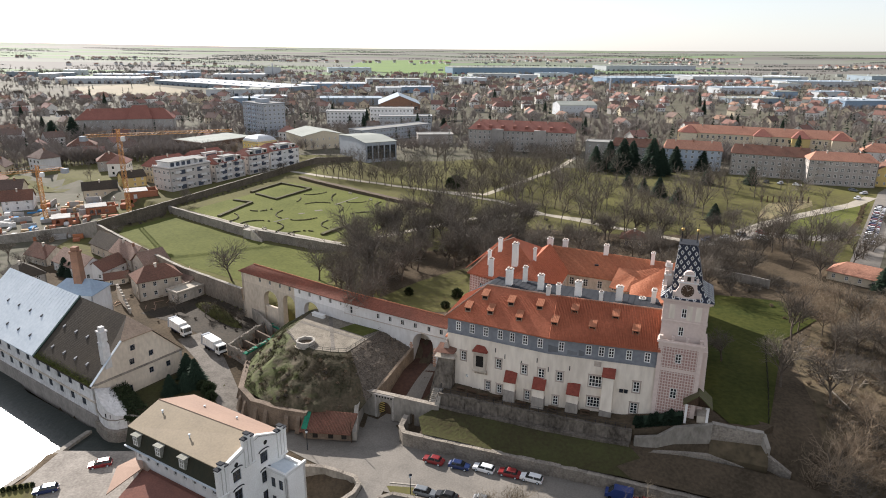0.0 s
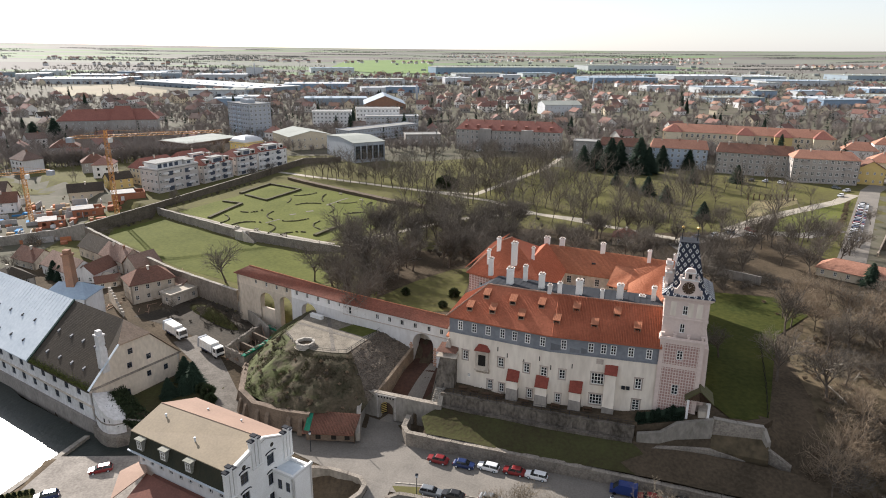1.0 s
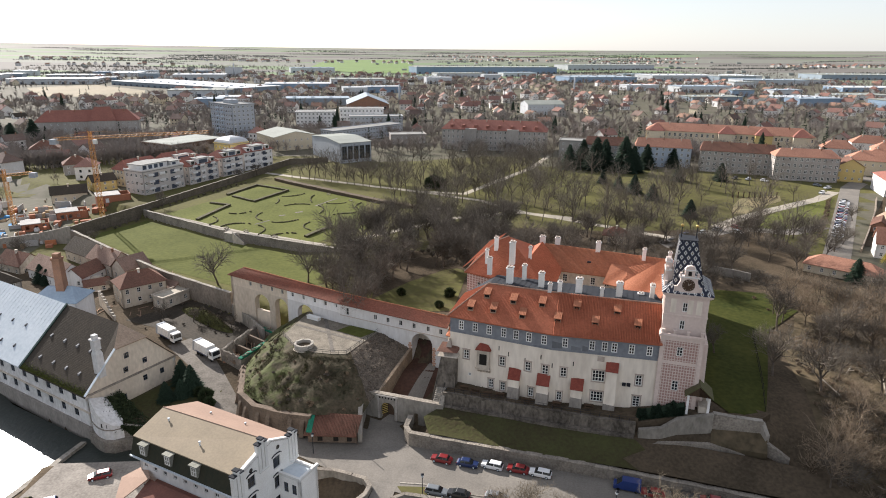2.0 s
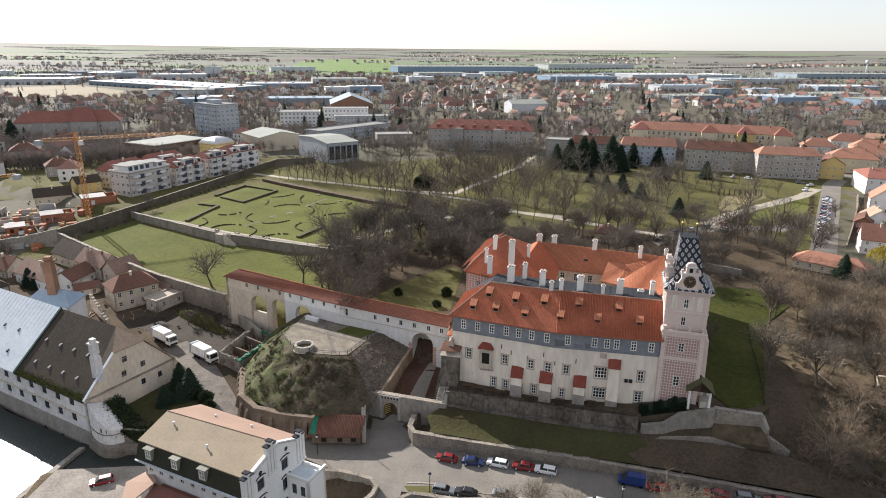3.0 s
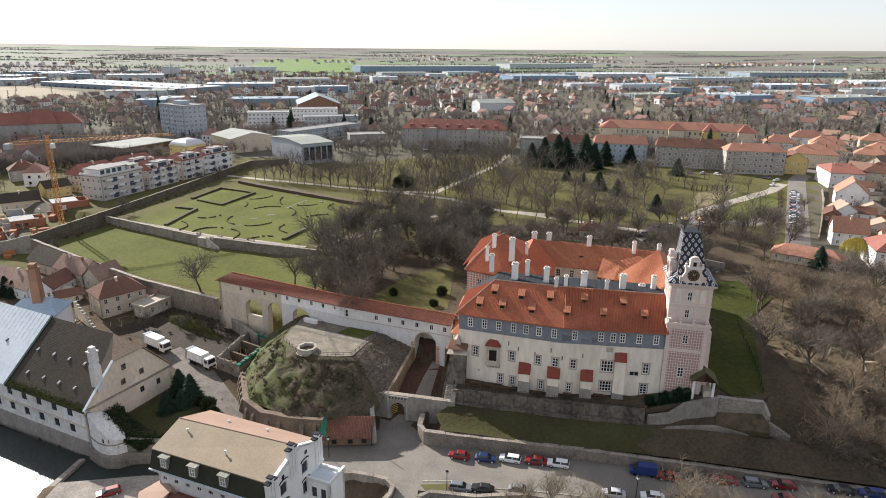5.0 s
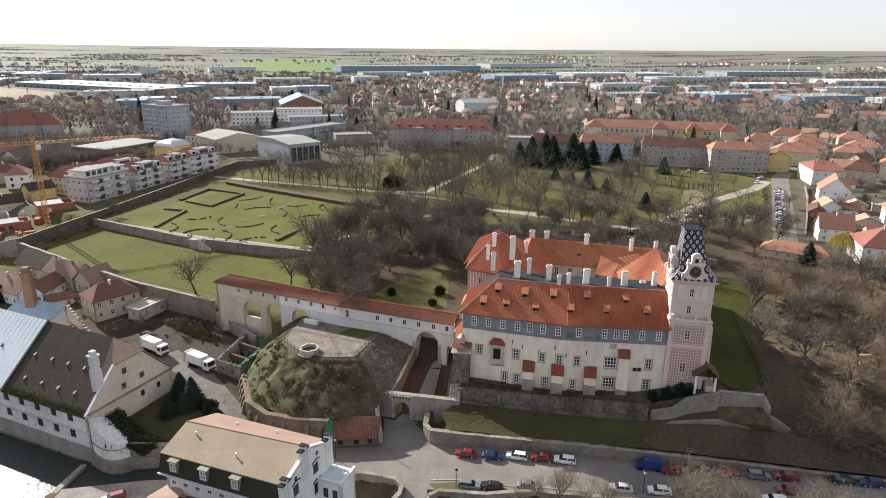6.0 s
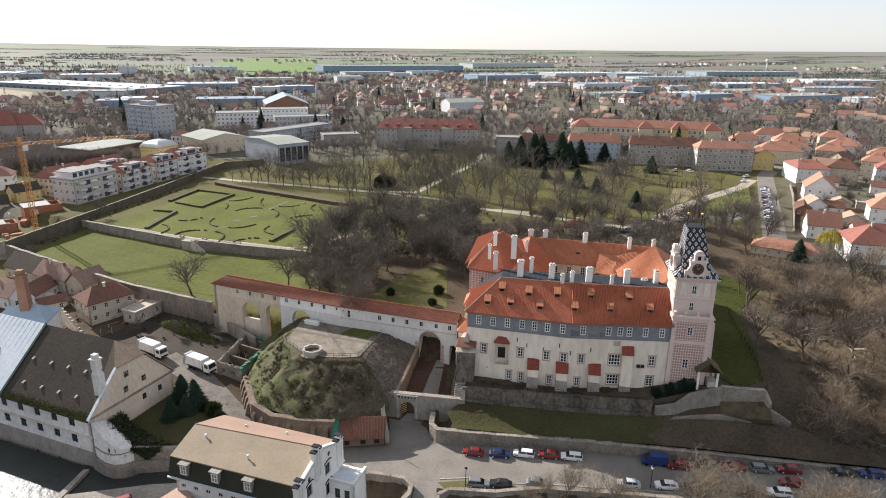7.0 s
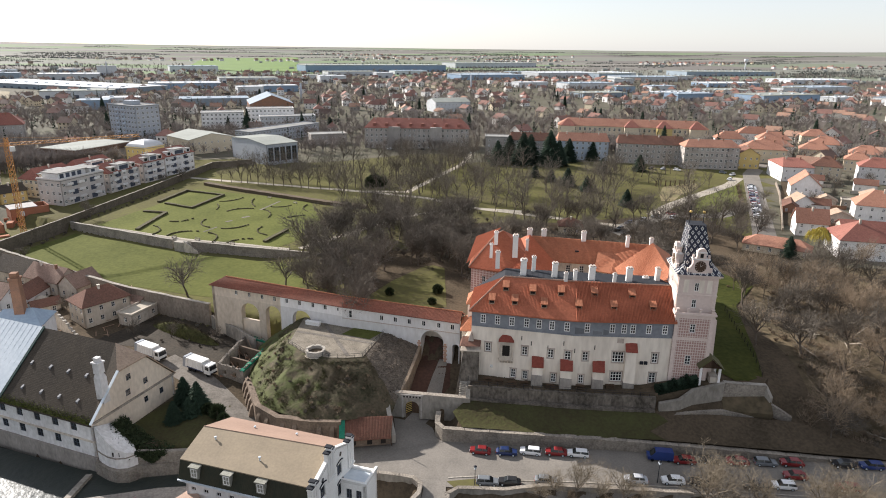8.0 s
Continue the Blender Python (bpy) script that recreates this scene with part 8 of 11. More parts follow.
def mound():
    """Heap of earth and brush in the yard."""
    mo = thing("earth_mound", "low mound of bare brown earth and dry brush in the yard", "mound")
    r = random.Random(31)
    m = M()
    n, k = 28, 9
    for j in range(k + 1):
        for i in range(n):
            a, f = 2 * math.pi * i / n, j / k
            rx, ry = 11.0 * f, 7.2 * f
            x, y = -68.5 + rx * math.cos(a) * 0.82 - ry * math.sin(a) * 0.57, 173.0 + rx * math.cos(a) * -0.57 + ry * math.sin(a) * 0.82
            h = 2.8 * (1 - f * f) + 0.5 * noise.noise(Vector((x * 0.5, y * 0.5, 1))) * (1 - f)
            m.v.append((x, y, ground(x, y) + h - 0.15 * f))
    m.f = [(j * n + i, j * n + (i + 1) % n, (j + 1) * n + (i + 1) % n, (j + 1) * n + i) for j in range(k) for i in range(n)]
    part("earth", m, MOSSY, mo, smooth=True)
    t = M()
    for _ in range(900):
        a, f = r.uniform(0, 6.28), math.sqrt(r.random())
        rx, ry = 10.5 * f, 7.0 * f
        x, y = -68.5 + rx * math.cos(a) * 0.82 - ry * math.sin(a) * 0.57, 173.0 + rx * math.cos(a) * -0.57 + ry * math.sin(a) * 0.82
        p = Vector((x, y, ground(x, y) + 2.7 * max(0, 1 - f * f) - 0.2))
        for _ in range(3):
            w = Vector((r.uniform(-1, 1), r.uniform(-1, 1), r.uniform(0.4, 1.4))).normalized() * r.uniform(0.5, 1.5)
            o = Vector((r.uniform(-1, 1), r.uniform(-1, 1), 0)) * 0.07
            t.f.append(tuple(range(len(t.v), len(t.v) + 3)))
            t.v += [tuple(p - o), tuple(p + o), tuple(p + w)]
    tagged(part("brush", t, SCRUB, mo), kind="stuff")


mound()


RUIN_WALL = mat("sooty_ruin_plaster", (0.4, 0.35, 0.29), (0.17, 0.145, 0.12), s1=0.4, s2=2, bump=0.5)


def ruin():
    """Roofless ruined house with green netting along its wall tops."""
    ru = thing("roofless_ruin", "roofless ruined house with green netting on its wall tops", "ruin")
    c = [(-57.8, 149.2), (-51.6, 144.4), (-44.8, 158.6), (-52.0, 165.0)]
    for i in range(4):
        a, b = c[i], c[(i + 1) % 4]
        m = M()
        ln = math.hypot(b[0] - a[0], b[1] - a[1])
        m.wall(a, b, 0.3, 4.6, [(ln * 0.25 - 0.5, ln * 0.25 + 0.5, 2.2, 3.6), (ln * 0.65 - 0.5, ln * 0.65 + 0.5, 2.2, 3.6)], 0.6)
        part("wall", m, RUIN_WALL, ru)
        d = Vector((b[0] - a[0], b[1] - a[1])).normalized()
        n = Vector((-d.y, d.x))
        k = int(ln / 0.9)
        rr = random.Random(i)
        for j in range(k):
            crest = M()
            p, h = Vector(a) + d * (j * 0.9 + 0.1), rr.uniform(0.05, 0.75)
            crest.prism([p, p + d * rr.uniform(0.5, 0.85), p + d * 0.7 + n * 0.5, p + n * 0.5], 4.55, [4.6 + h, 4.6 + h * 0.5, 4.6 + h * 0.4, 4.6 + h * 0.8])
            part("crest_stone", crest, STONE, ru)
        t = M()
        for j in range(k):
            if i in (0, 3):
                continue
            p = Vector(a) + d * (j * 0.9) + n * 0.3
            h, g = 4.75 + 0.14 * math.sin(j * 2.1), 4.75 + 0.14 * math.sin(j * 2.1 + 2.1)
            t.prism([p - n * 0.55, p + d * 0.9 - n * 0.55, p + d * 0.9 + n * 0.55, p + n * 0.55], 4.35, [h, g, g, h])
        if t.v:
            part("netting", t, TARP, ru, "green protective netting")
    for f in (0.33, 0.66):
        m = M()
        a, b = Vector(c[0]).lerp(Vector(c[3]), f), Vector(c[1]).lerp(Vector(c[2]), f)
        m.wall(a[:], b[:], 0.5, 3.7 + f, [(2.5, 3.5, 1, 3.0)], 0.5)
        part("wall", m, MASONRY_BROWN, ru)
    f = M()
    f.prism(c, 0.5, 1.2)
    part("rubble_floor", f, SOIL, ru)
    r = random.Random(77)
    for _ in range(34):
        fa, fb = r.random(), r.random()
        p = Vector(c[0]).lerp(Vector(c[3]), fa).lerp(Vector(c[1]).lerp(Vector(c[2]), fa), 0.15 + 0.7 * fb)
        e = p + Vector((r.uniform(-3, 3), r.uniform(-3, 3)))
        q = M()
        q.tube((p.x, p.y, 1.1), (e.x, e.y, r.uniform(1.6, 5.2)), 0.12, 0.1, 4)
        part("beam", q, DORMER_WOOD, ru)
    for _ in range(26):
        fa, fb = r.random(), r.random()
        p = Vector(c[0]).lerp(Vector(c[3]), fa).lerp(Vector(c[1]).lerp(Vector(c[2]), fa), 0.1 + 0.8 * fb)
        q = M()
        k = r.uniform(0.3, 0.9)
        q.prism([(-k, -k * 0.6), (k * 0.8, -k * 0.7), (k, k * 0.5), (-k * 0.7, k * 0.8)], -0.1, [k, k * 0.7, k * 0.9, k * 0.5], [(-k * 0.6, -k * 0.4), (k * 0.5, -k * 0.4), (k * 0.6, k * 0.3), (-k * 0.4, k * 0.5)])
        part("rubble", q, BRICK if r.random() < 0.4 else STONE, ru, at=pose(p.x, p.y, 1.2, 0, 0, r.uniform(0, 360)))


ruin()
# kerb and narrow pavement on the river side of the street
_kp = [castle_xy(-45, -25.5), castle_xy(-39.5, -24.4), castle_xy(-33, -25.0), castle_xy(-26, -24.4), castle_xy(0, -23.9), castle_xy(40, -24.4)]
kerb = thing("kerb", "pale stone kerb along the street", "kerb", kind="structure")
for (ax, ay), (bx, by) in zip(_kp, _kp[1:]):
    n = max(1, int(math.hypot(bx - ax, by - ay) / 2.0))
    for k in range(n):
        a, b = Vector((ax, ay)).lerp(Vector((bx, by)), (k + 0.01) / n), Vector((ax, ay)).lerp(Vector((bx, by)), (k + 0.99) / n)
        m = M()
        u = (b - a).normalized()
        w = Vector((-u.y, u.x)) * 0.14
        za, zb = ground(a.x, a.y) + 0.22, ground(b.x, b.y) + 0.22
        m.prism([a - w, b - w, b + w, a + w], -1.0, [za, zb, zb, za])
        part("kerb_stone", m, STONE_PALE, kerb)
free_wall("lower_wall", [castle_xy(-66, -29.5), (-24.7, 105.2), (-20.9, 103.8), (-18.4, 102.6), (-17.4, 100.6), (-18.2, 98.6), (-21, 96.5)], -4, [1.0, 0.7, 0.6, 0.5, 0.4, 0.2, -0.6], 0.7, STONE_PALE, "low stone wall curving down beside the ramp", cap=STONE)
free_wall("lower_wall", [(-14.4, 92.5), (-13.2, 96.8), (-10.8, 98.0), (-2.5, 95.4), castle_xy(-26, -26.2), castle_xy(0, -25.6), castle_xy(40, -26)], -4, [-0.8, 0.5, 0.5, 0.6, 0.9, 1.6, 2.8], 0.7, STONE_PALE, "low stone wall below the street", cap=STONE)
sheet("ramp", [(-17.6, 103.2), (-12.3, 101.4), (-13.4, 97), (-14.8, 91), (-22, 91), (-18.6, 96.5), (-16.9, 100.5)], ASPHALT, "asphalt ramp leading down from the street", "road", lift=0.12, step=1.5)
sheet("grass", [(-12.3, 101.0), (-6.4, 100.3), (-6.4, 97.2), (-11.2, 98.6)], GRASS_PARK, "small grass verge beside the ramp", "grass", lift=0.14, step=1.5)
for x, y in ((-7.6, 98.0), (-29.5, 112.2), (26, 90.5)):
    lampp = thing("street_lamp", "dark metal street lamp on a slim pole", "lamp", pose(x, y, ground(x, y)))
    q = M()
    q.tube((0, 0, 0), (0, 0, 4.2), 0.09, 0.06, 7)
    part("pole", q, METAL_GREY, lampp)
    q = M()
    q.prism([(-0.16, -0.16), (0.16, -0.16), (0.16, 0.16), (-0.16, 0.16)], 4.2, 4.75, [(-0.24, -0.24), (0.24, -0.24), (0.24, 0.24), (-0.24, 0.24)])
    part("lantern", q, METAL_PALE, lampp)
    q = M()
    q.prism([(-0.3, -0.3), (0.3, -0.3), (0.3, 0.3), (-0.3, 0.3)], 4.75, 5.0, [(-0.05, -0.05), (0.05, -0.05), (0.05, 0.05), (-0.05, 0.05)])
    part("cap", q, METAL_GREY, lampp)
m = M()
m.prism([(-79.8, 122.4), (-80.9, 122.4), (-83.3, 115.0), (-87.0, 103.0), (-85.8, 102.6), (-82.1, 114.6)], -5.5, -3.3)
tagged(part("weir_beam", m, STONE_PALE), "concrete weir sill across the mill race", "weir", kind="structure")

for k in range(9):
    q = M()
    q.tube((0, 0, 0), (0, 0, 2.7), 0.28, 0.24, 8), q.box(-0.45, 0.45, -0.45, 0.45, 0, 0.3), q.box(-0.36, 0.36, -0.36, 0.36, 2.7, 2.9)
    x, y = 146.5 + k * 2.6, 292.5 - 0.25 * k
    tagged(part("memorial_column", q, WOOD_DARK, at=pose(x, y, ground(x, y))), "dark slender column of the memorial garden", "column", "memorial columns")


# ---- town ----
PANEL = mat("panel_concrete", (0.4, 0.42, 0.45), (0.32, 0.34, 0.37), s1=0.1, s2=0.9, bump=0.1)
APARTMENT = mat("beige_grey_render", (0.66, 0.6, 0.55), (0.53, 0.48, 0.44), s1=0.1, s2=0.9, bump=0.1)
GREY_RENDER = mat("grey_render", (0.4, 0.365, 0.33), (0.3, 0.275, 0.25), s1=0.1, s2=0.9, stretch=(1, 1, 0.4), bump=0.15)
CREAM = mat("cream_render", (0.66, 0.57, 0.42), (0.55, 0.47, 0.35), s1=0.1, s2=1, bump=0.1)
YELLOW_RENDER = mat("yellow_render", (0.66, 0.5, 0.2), (0.56, 0.42, 0.18), s1=0.1, s2=1, bump=0.1)
BLUE_RENDER = mat("pale_blue_render", (0.5, 0.56, 0.63), (0.42, 0.47, 0.54), s1=0.1, s2=1, bump=0.1)
FLAT_ROOF = mat("bitumen_roof", (0.3, 0.29, 0.27), (0.2, 0.2, 0.19), s1=0.15, s2=1.2, bump=0.1)
ROOF_PALE = mat("pale_roofing", (0.29, 0.3, 0.27), (0.22, 0.23, 0.205), s1=0.1, s2=1, bump=0.05)
CLAD_WHITE = mat("white_cladding", (0.56, 0.57, 0.58), (0.45, 0.465, 0.475), s1=0.03, s2=0.3, bump=0.03, rough=0.5)
CLAD_BLUE = mat("blue_cladding", (0.25, 0.33, 0.42), (0.2, 0.27, 0.36), s1=0.03, s2=0.3, bump=0.03, rough=0.5)
CLAD_GREY = mat("grey_cladding", (0.28, 0.33, 0.37), (0.22, 0.26, 0.3), s1=0.03, s2=0.3, bump=0.03, rough=0.5)
CORTEN = mat("brown_cladding", (0.13, 0.085, 0.06), (0.09, 0.06, 0.045), s1=0.2, s2=1.2)
CRANE_PAINT = mat("orange_crane_paint", (0.58, 0.3, 0.1), (0.46, 0.23, 0.08), rough=0.5)

ROOF_SALMON = tile_mat("faded_orange_tiles", (0.42, 0.215, 0.145), (0.33, 0.165, 0.115))
ROOF_OLDRED = tile_mat("faded_red_tiles", (0.29, 0.125, 0.095), (0.22, 0.095, 0.075))
FAR["windows"] = True
town = []      # plots already taken: x, y, radius


def block(name, label, x, y, yaw, w, d, h, *a, **k):
    z = ground(x, y)
    n = max(1, int(max(w, d) / max(1, min(w, d))))
    for i in range(n):
        f = (i + 0.5) / n
        q = turned(x, y, 0, yaw) @ (Vector((w * f, d / 2, 0)) if w >= d else Vector((w / 2, d * f, 0)))
        town.append((q.x, q.y, min(w, d) * 0.75))
    FAR["rows"] = [] if math.hypot(x, y) > 445 else None
    ho = house(name, label, x, y, z - 0.1, yaw, w, d, h, *a, **k)
    if FAR["rows"] is not None:
        join_rows(ho)
    return ho


tb = block("tower_block", "eight-storey grey panel tower block with balconies", -164, 517, -44, 31, 19, 25.5, 0.1, PANEL, FLAT_ROOF, 8, 9, 5, chim=0, category="apartment block", win=(1.7, 1.5))
for k in range(7):
    for u in (10.4, 17.2):
        q = M()
        q.box(u - 1.5, u + 1.5, -1.0, 0, 3.3 + k * 3.19, 4.3 + k * 3.19)
        part("balcony", q, BLUE_RENDER, tb)
q = M()
q.box(9, 19, 6, 13, 25.8, 28.6)
part("lift_house", q, PANEL, tb)
for i in range(6):
    q = M()
    q.tube((10 + i * 1.6, 9, 28.5), (10 + i * 1.6, 9, 30.5 + i % 3), 0.12, 0.06, 5)
    part("aerial", q, METAL_GREY, tb)
sc = block("school", "long old school with steep red roofs and a central gable", -292, 503, 16, 72, 16, 11.5, 8.0, GREY_RENDER, ROOF_OLDRED, 3, 16, 4, chim=4, category="school")
q = M()
q.prism([(38, -3), (56, -3), (56, 10), (38, 10)], 0, 12)
part("risalit", q, GREY_RENDER, sc)
q = M()
hip(q, 38, 56, -3, 12, 12, 22, 0.5, 4)
part("roof", q, ROOF_OLDRED, sc)
mu = block("museum", "low brown-clad modern hall with a pale flat roof", -181, 424, -33, 27, 41, 5.4, 0.1, GREY_RENDER, FLAT_ROOF, 1, 6, 8, chim=0, category="hall")
q = M()
q.box(-1.5, 28.5, -1.5, 42.5, 5.8, 8.6)
up = part("upper_storey", q, CORTEN, mu, "dark brown clad upper storey")
q = M()
q.box(-0.5, 27.5, -0.5, 41.5, 8.6, 8.8)
part("roof", q, ROOF_PALE, up)
for nm, x, y, yaw, w, d, h, ris, wm, rm, lab in (
        ("apartment_house", -135, 304, 60, 24, 13, 11.0, 0.1, APARTMENT, FLAT_ROOF, "white stepped apartment house with roof terraces"),
        ("apartment_house", -121.5, 327.5, 63, 21, 13, 9.6, 4.0, APARTMENT, ROOF_OLDRED, "white apartment house with a red mansard roof"),
        ("apartment_house", -150, 322, 60, 22, 11, 8.6, 4.6, CREAM, ROOF_OLDRED, "cream terrace house with a long red roof"),
        ("apartment_house", -138.5, 343, 60, 24, 11, 8.6, 4.6, CREAM, ROOF_OLDRED, "cream terrace house with a long red roof"),
        ("apartment_house", -110.5, 349, 58, 15, 12, 10.5, 3.5, APARTMENT, ROOF_OLDRED, "white apartment house behind the garden wall"),
        ("apartment_house", -103, 366, 56, 22, 13, 10.4, 3.8, PLASTER_WHITE, ROOF_OLDRED, "white apartment row with red roofs and balconies")):
    ap = block(nm, lab, x, y, yaw, w, d, h, ris, wm, rm, 3, max(4, int(w / 3)), 4, chim=1, category="apartment house", win=(1.4, 1.5), inset=3.0)
    if ris < 1:
        # two set-back upper storeys with parapets round their terraces
        for a0, a1, b0, b1, z0, z1 in ((2.0, w - 7, 3.0, d - 1, h + 0.3, h + 2.9), (w - 6, w - 0.6, 1.6, d - 1, h + 0.3, h + 2.6)):
            q = M()
            q.box(a0, a1, b0, b1, z0, z1)
            pent = part("penthouse", q, PLASTER_WHITE, ap, "white set-back roof storey")
            q = M()
            q.box(a0 - 0.5, a1 + 0.5, b0 - 0.5, b1 + 0.5, z1, z1 + 0.25)
            part("roof", q, FLAT_ROOF, pent)
            for u in range(int((a1 - a0) / 3.2)):
                q = M()
                q.box(a0 + 0.8 + u * 3.2, a0 + 2.9 + u * 3.2, b0 - 0.05, b0 + 0.02, z0 + 0.3, z1 - 0.4)
                part("terrace_door", q, DARK_FRAME, pent)
        for a0, a1, b0, b1 in ((0, w, 0, 0.25), (0, 0.25, 0.25, d), (w - 0.25, w, 0.25, d)):
            q = M()
            q.box(a0, a1, b0, b1, h + 0.25, h + 1.2)
            part("parapet", q, PLASTER_WHITE, ap)
    else:
        # white terrace storey breaking through the red roof
        q = M()
        q.box(w * 0.32, w * 0.68, 0.15, 6.0, h, h + 3.0)
        pent = part("roof_storey", q, PLASTER_WHITE, ap, "white flat-topped roof storey")
        q = M()
        q.box(w * 0.32 - 0.4, w * 0.68 + 0.4, -0.2, 6.3, h + 3.0, h + 3.25)
        part("roof", q, FLAT_ROOF, pent)
        q = M()
        q.box(w * 0.36, w * 0.64, 0.08, 0.16, h + 0.5, h + 2.4)
        part("terrace_door", q, DARK_FRAME, pent)
    for k in range(3):
        for u in (w * 0.16, w * 0.42, w * 0.78):
            q = M()
            q.box(u - 1.6, u + 1.6, -1.3, 0, 2.5 + k * 3.2, 2.65 + k * 3.2), q.box(u - 1.6, u + 1.6, -1.3, -1.2, 2.65 + k * 3.2, 3.6 + k * 3.2)
            part("balcony", q, PLASTER_WHITE, ap, "white balcony")
    for k in range(3):
        for u in (w * 0.3, w * 0.72):
            # flat dark panel: glass and the shade of the recess in one colour
            q = M()
            q.box(u - 1.5, u + 1.5, -0.06, 0.02, 0.6 + k * h / 3, 2.7 + k * h / 3)
            part("loggia", q, DARK_FRAME, ap, "dark glazed loggia panel, recess shade put in its colour")
    if ris > 1:
        for u in (w * 0.17, w * 0.83):
            q = M()
            q.box(u - 1.4, u + 1.4, 0.3, 3.2, h + 0.1, h + 2.3)
            dq = part("roof_dormer", q, wm, ap)
            q = M()
            q.box(u - 1.6, u + 1.6, 0.1, 3.4, h + 2.3, h + 2.5)
            part("dormer_top", q, FLAT_ROOF, dq)
            q = M()
            q.box(u - 1.0, u + 1.0, 0.25, 0.31, h + 0.6, h + 2.0)
            part("dormer_pane", q, GLASS, dq)
dm = block("domed_house", "pale yellow house with a rounded white roof", -118, 393, 55, 15, 14, 11, 0.1, YELLOW_RENDER, ROOF_PALE, 3, 4, 4, chim=0)
q = M()
for i in range(6):
    a, b = i / 6 * math.pi / 2, (i + 1) / 6 * math.pi / 2
    ra, rb = math.cos(a), math.cos(b)
    q.prism([(7.5 + sx * 7.5 * ra, 7 + sy * 7 * ra) for sx, sy in ((-1, -1), (1, -1), (1, 1), (-1, 1))], 11.4 + 4 * math.sin(a), 11.4 + 4 * math.sin(b), [(7.5 + sx * 7.5 * max(rb, 0.02), 7 + sy * 7 * max(rb, 0.02)) for sx, sy in ((-1, -1), (1, -1), (1, 1), (-1, 1))])
part("dome", q, CLAD_WHITE, dm)
block("small_house", "small house with a dark blue-grey roof", -176, 299, 28, 15, 9, 4.2, 3.4, CREAM, TILE_DARK, 1, 4, 2, gable=True)
block("small_house", "small yellow house with a dark roof", -162, 311, 42, 11, 9, 5.0, 3.0, YELLOW_RENDER, TILE_DARK, 2, 3, 2, gable=True)
block("villa", "tall grey villa with a brown hipped roof", -238, 396, 24, 16, 13, 7.5, 4.5, GREY_RENDER, TILE_BROWN, 2, 4, 3)
block("villa", "house with a dark hipped roof among gardens", -196, 352, 30, 13, 10, 6, 4, GREY_RENDER, TILE_BROWN, 2, 3, 3)
block("small_house", "small white house beside the building site", -200, 276, 24, 12, 9, 5, 4, PLASTER_WHITE, TILE_BROWN, 2, 3, 2, gable=True)
hl = block("sports_hall", "pale grey hall with tall dark windows and a light roof", -73, 427, -59, 43, 21, 12.5, 1.6, PANEL, ROOF_PALE, 1, 1, 1, chim=0, gable=True, category="hall", win=(0.5, 0.5), ridge_y=True)
for i in range(5):
    window(hl, (43, 0), (43, 21), 2.6 + i * 4.0, 2.2, 3.2, 8.2, 2, 4, 0.25, -0.05, DARK_FRAME)
block("hall", "beige hall with a pale gabled roof", -100, 437, 33, 31, 32, 9.5, 3.2, CREAM, ROOF_PALE, 2, 7, 5, chim=0, gable=True, category="hall", ridge_y=True)
block("school_wing", "long flat-roofed school wing with ribbon windows", -64, 473, 46, 72, 15, 9.0, 0.1, PANEL, FLAT_ROOF, 3, 24, 5, chim=0, category="school", win=(2.2, 1.5))
block("low_pavilion", "low grey flat-roofed school pavilion", -22, 470, 8, 26, 14, 7, 0.1, GREY_RENDER, FLAT_ROOF, 2, 8, 4, chim=0, category="pavilion")
block("hospital", "white flat-roofed hospital block", -108, 574, 4, 34, 16, 13, 0.1, PLASTER_WHITE, FLAT_ROOF, 4, 10, 4, chim=0, win=(1.6, 1.5))
block("hospital", "white flat-roofed hospital wing", -72, 596, 4, 40, 15, 14, 0.1, PLASTER_WHITE, FLAT_ROOF, 4, 12, 4, chim=0, win=(1.6, 1.5))
block("hospital", "low white hospital wing", -60, 566, 6, 46, 14, 10, 0.1, CLAD_WHITE, FLAT_ROOF, 3, 14, 4, chim=0, win=(1.6, 1.5))
block("brewery_hall", "brick hall with a broad grey gable roof", -75, 705, 6, 45, 60, 9, 9, BRICK, CLAD_GREY, 1, 5, 6, chim=0, gable=True, ridge_y=True, category="hall", win=(3, 4))
ins = block("institute", "long grey three-storey building with a red roof", 14, 451, -14.5, 73, 19, 14.4, 6.0, GREY_RENDER, ROOF_OLDRED, 4, 22, 5, chim=6, category="public building", win=(1.3, 1.9), inset=6)
for u in (17, 46):
    q = M()
    q.prism([(u, -1.6), (u + 8, -1.6), (u + 8, 1), (u, 1)], -1, 15.2)
    part("risalit", q, GREY_RENDER, ins)
for i in range(8):
    u = 6 + i * 8.4
    q = M()
    q.box(u, u + 1.8, 1.2, 5, 15.2, 17.4)
    dq = part("dormer", q, ROOF_OLDRED, ins)
block("sports_centre", "white hall with a curved light roof", 118, 684, 6, 40, 30, 11, 3.5, CLAD_WHITE, ROOF_PALE, 2, 9, 5, chim=0, gable=True, category="hall")
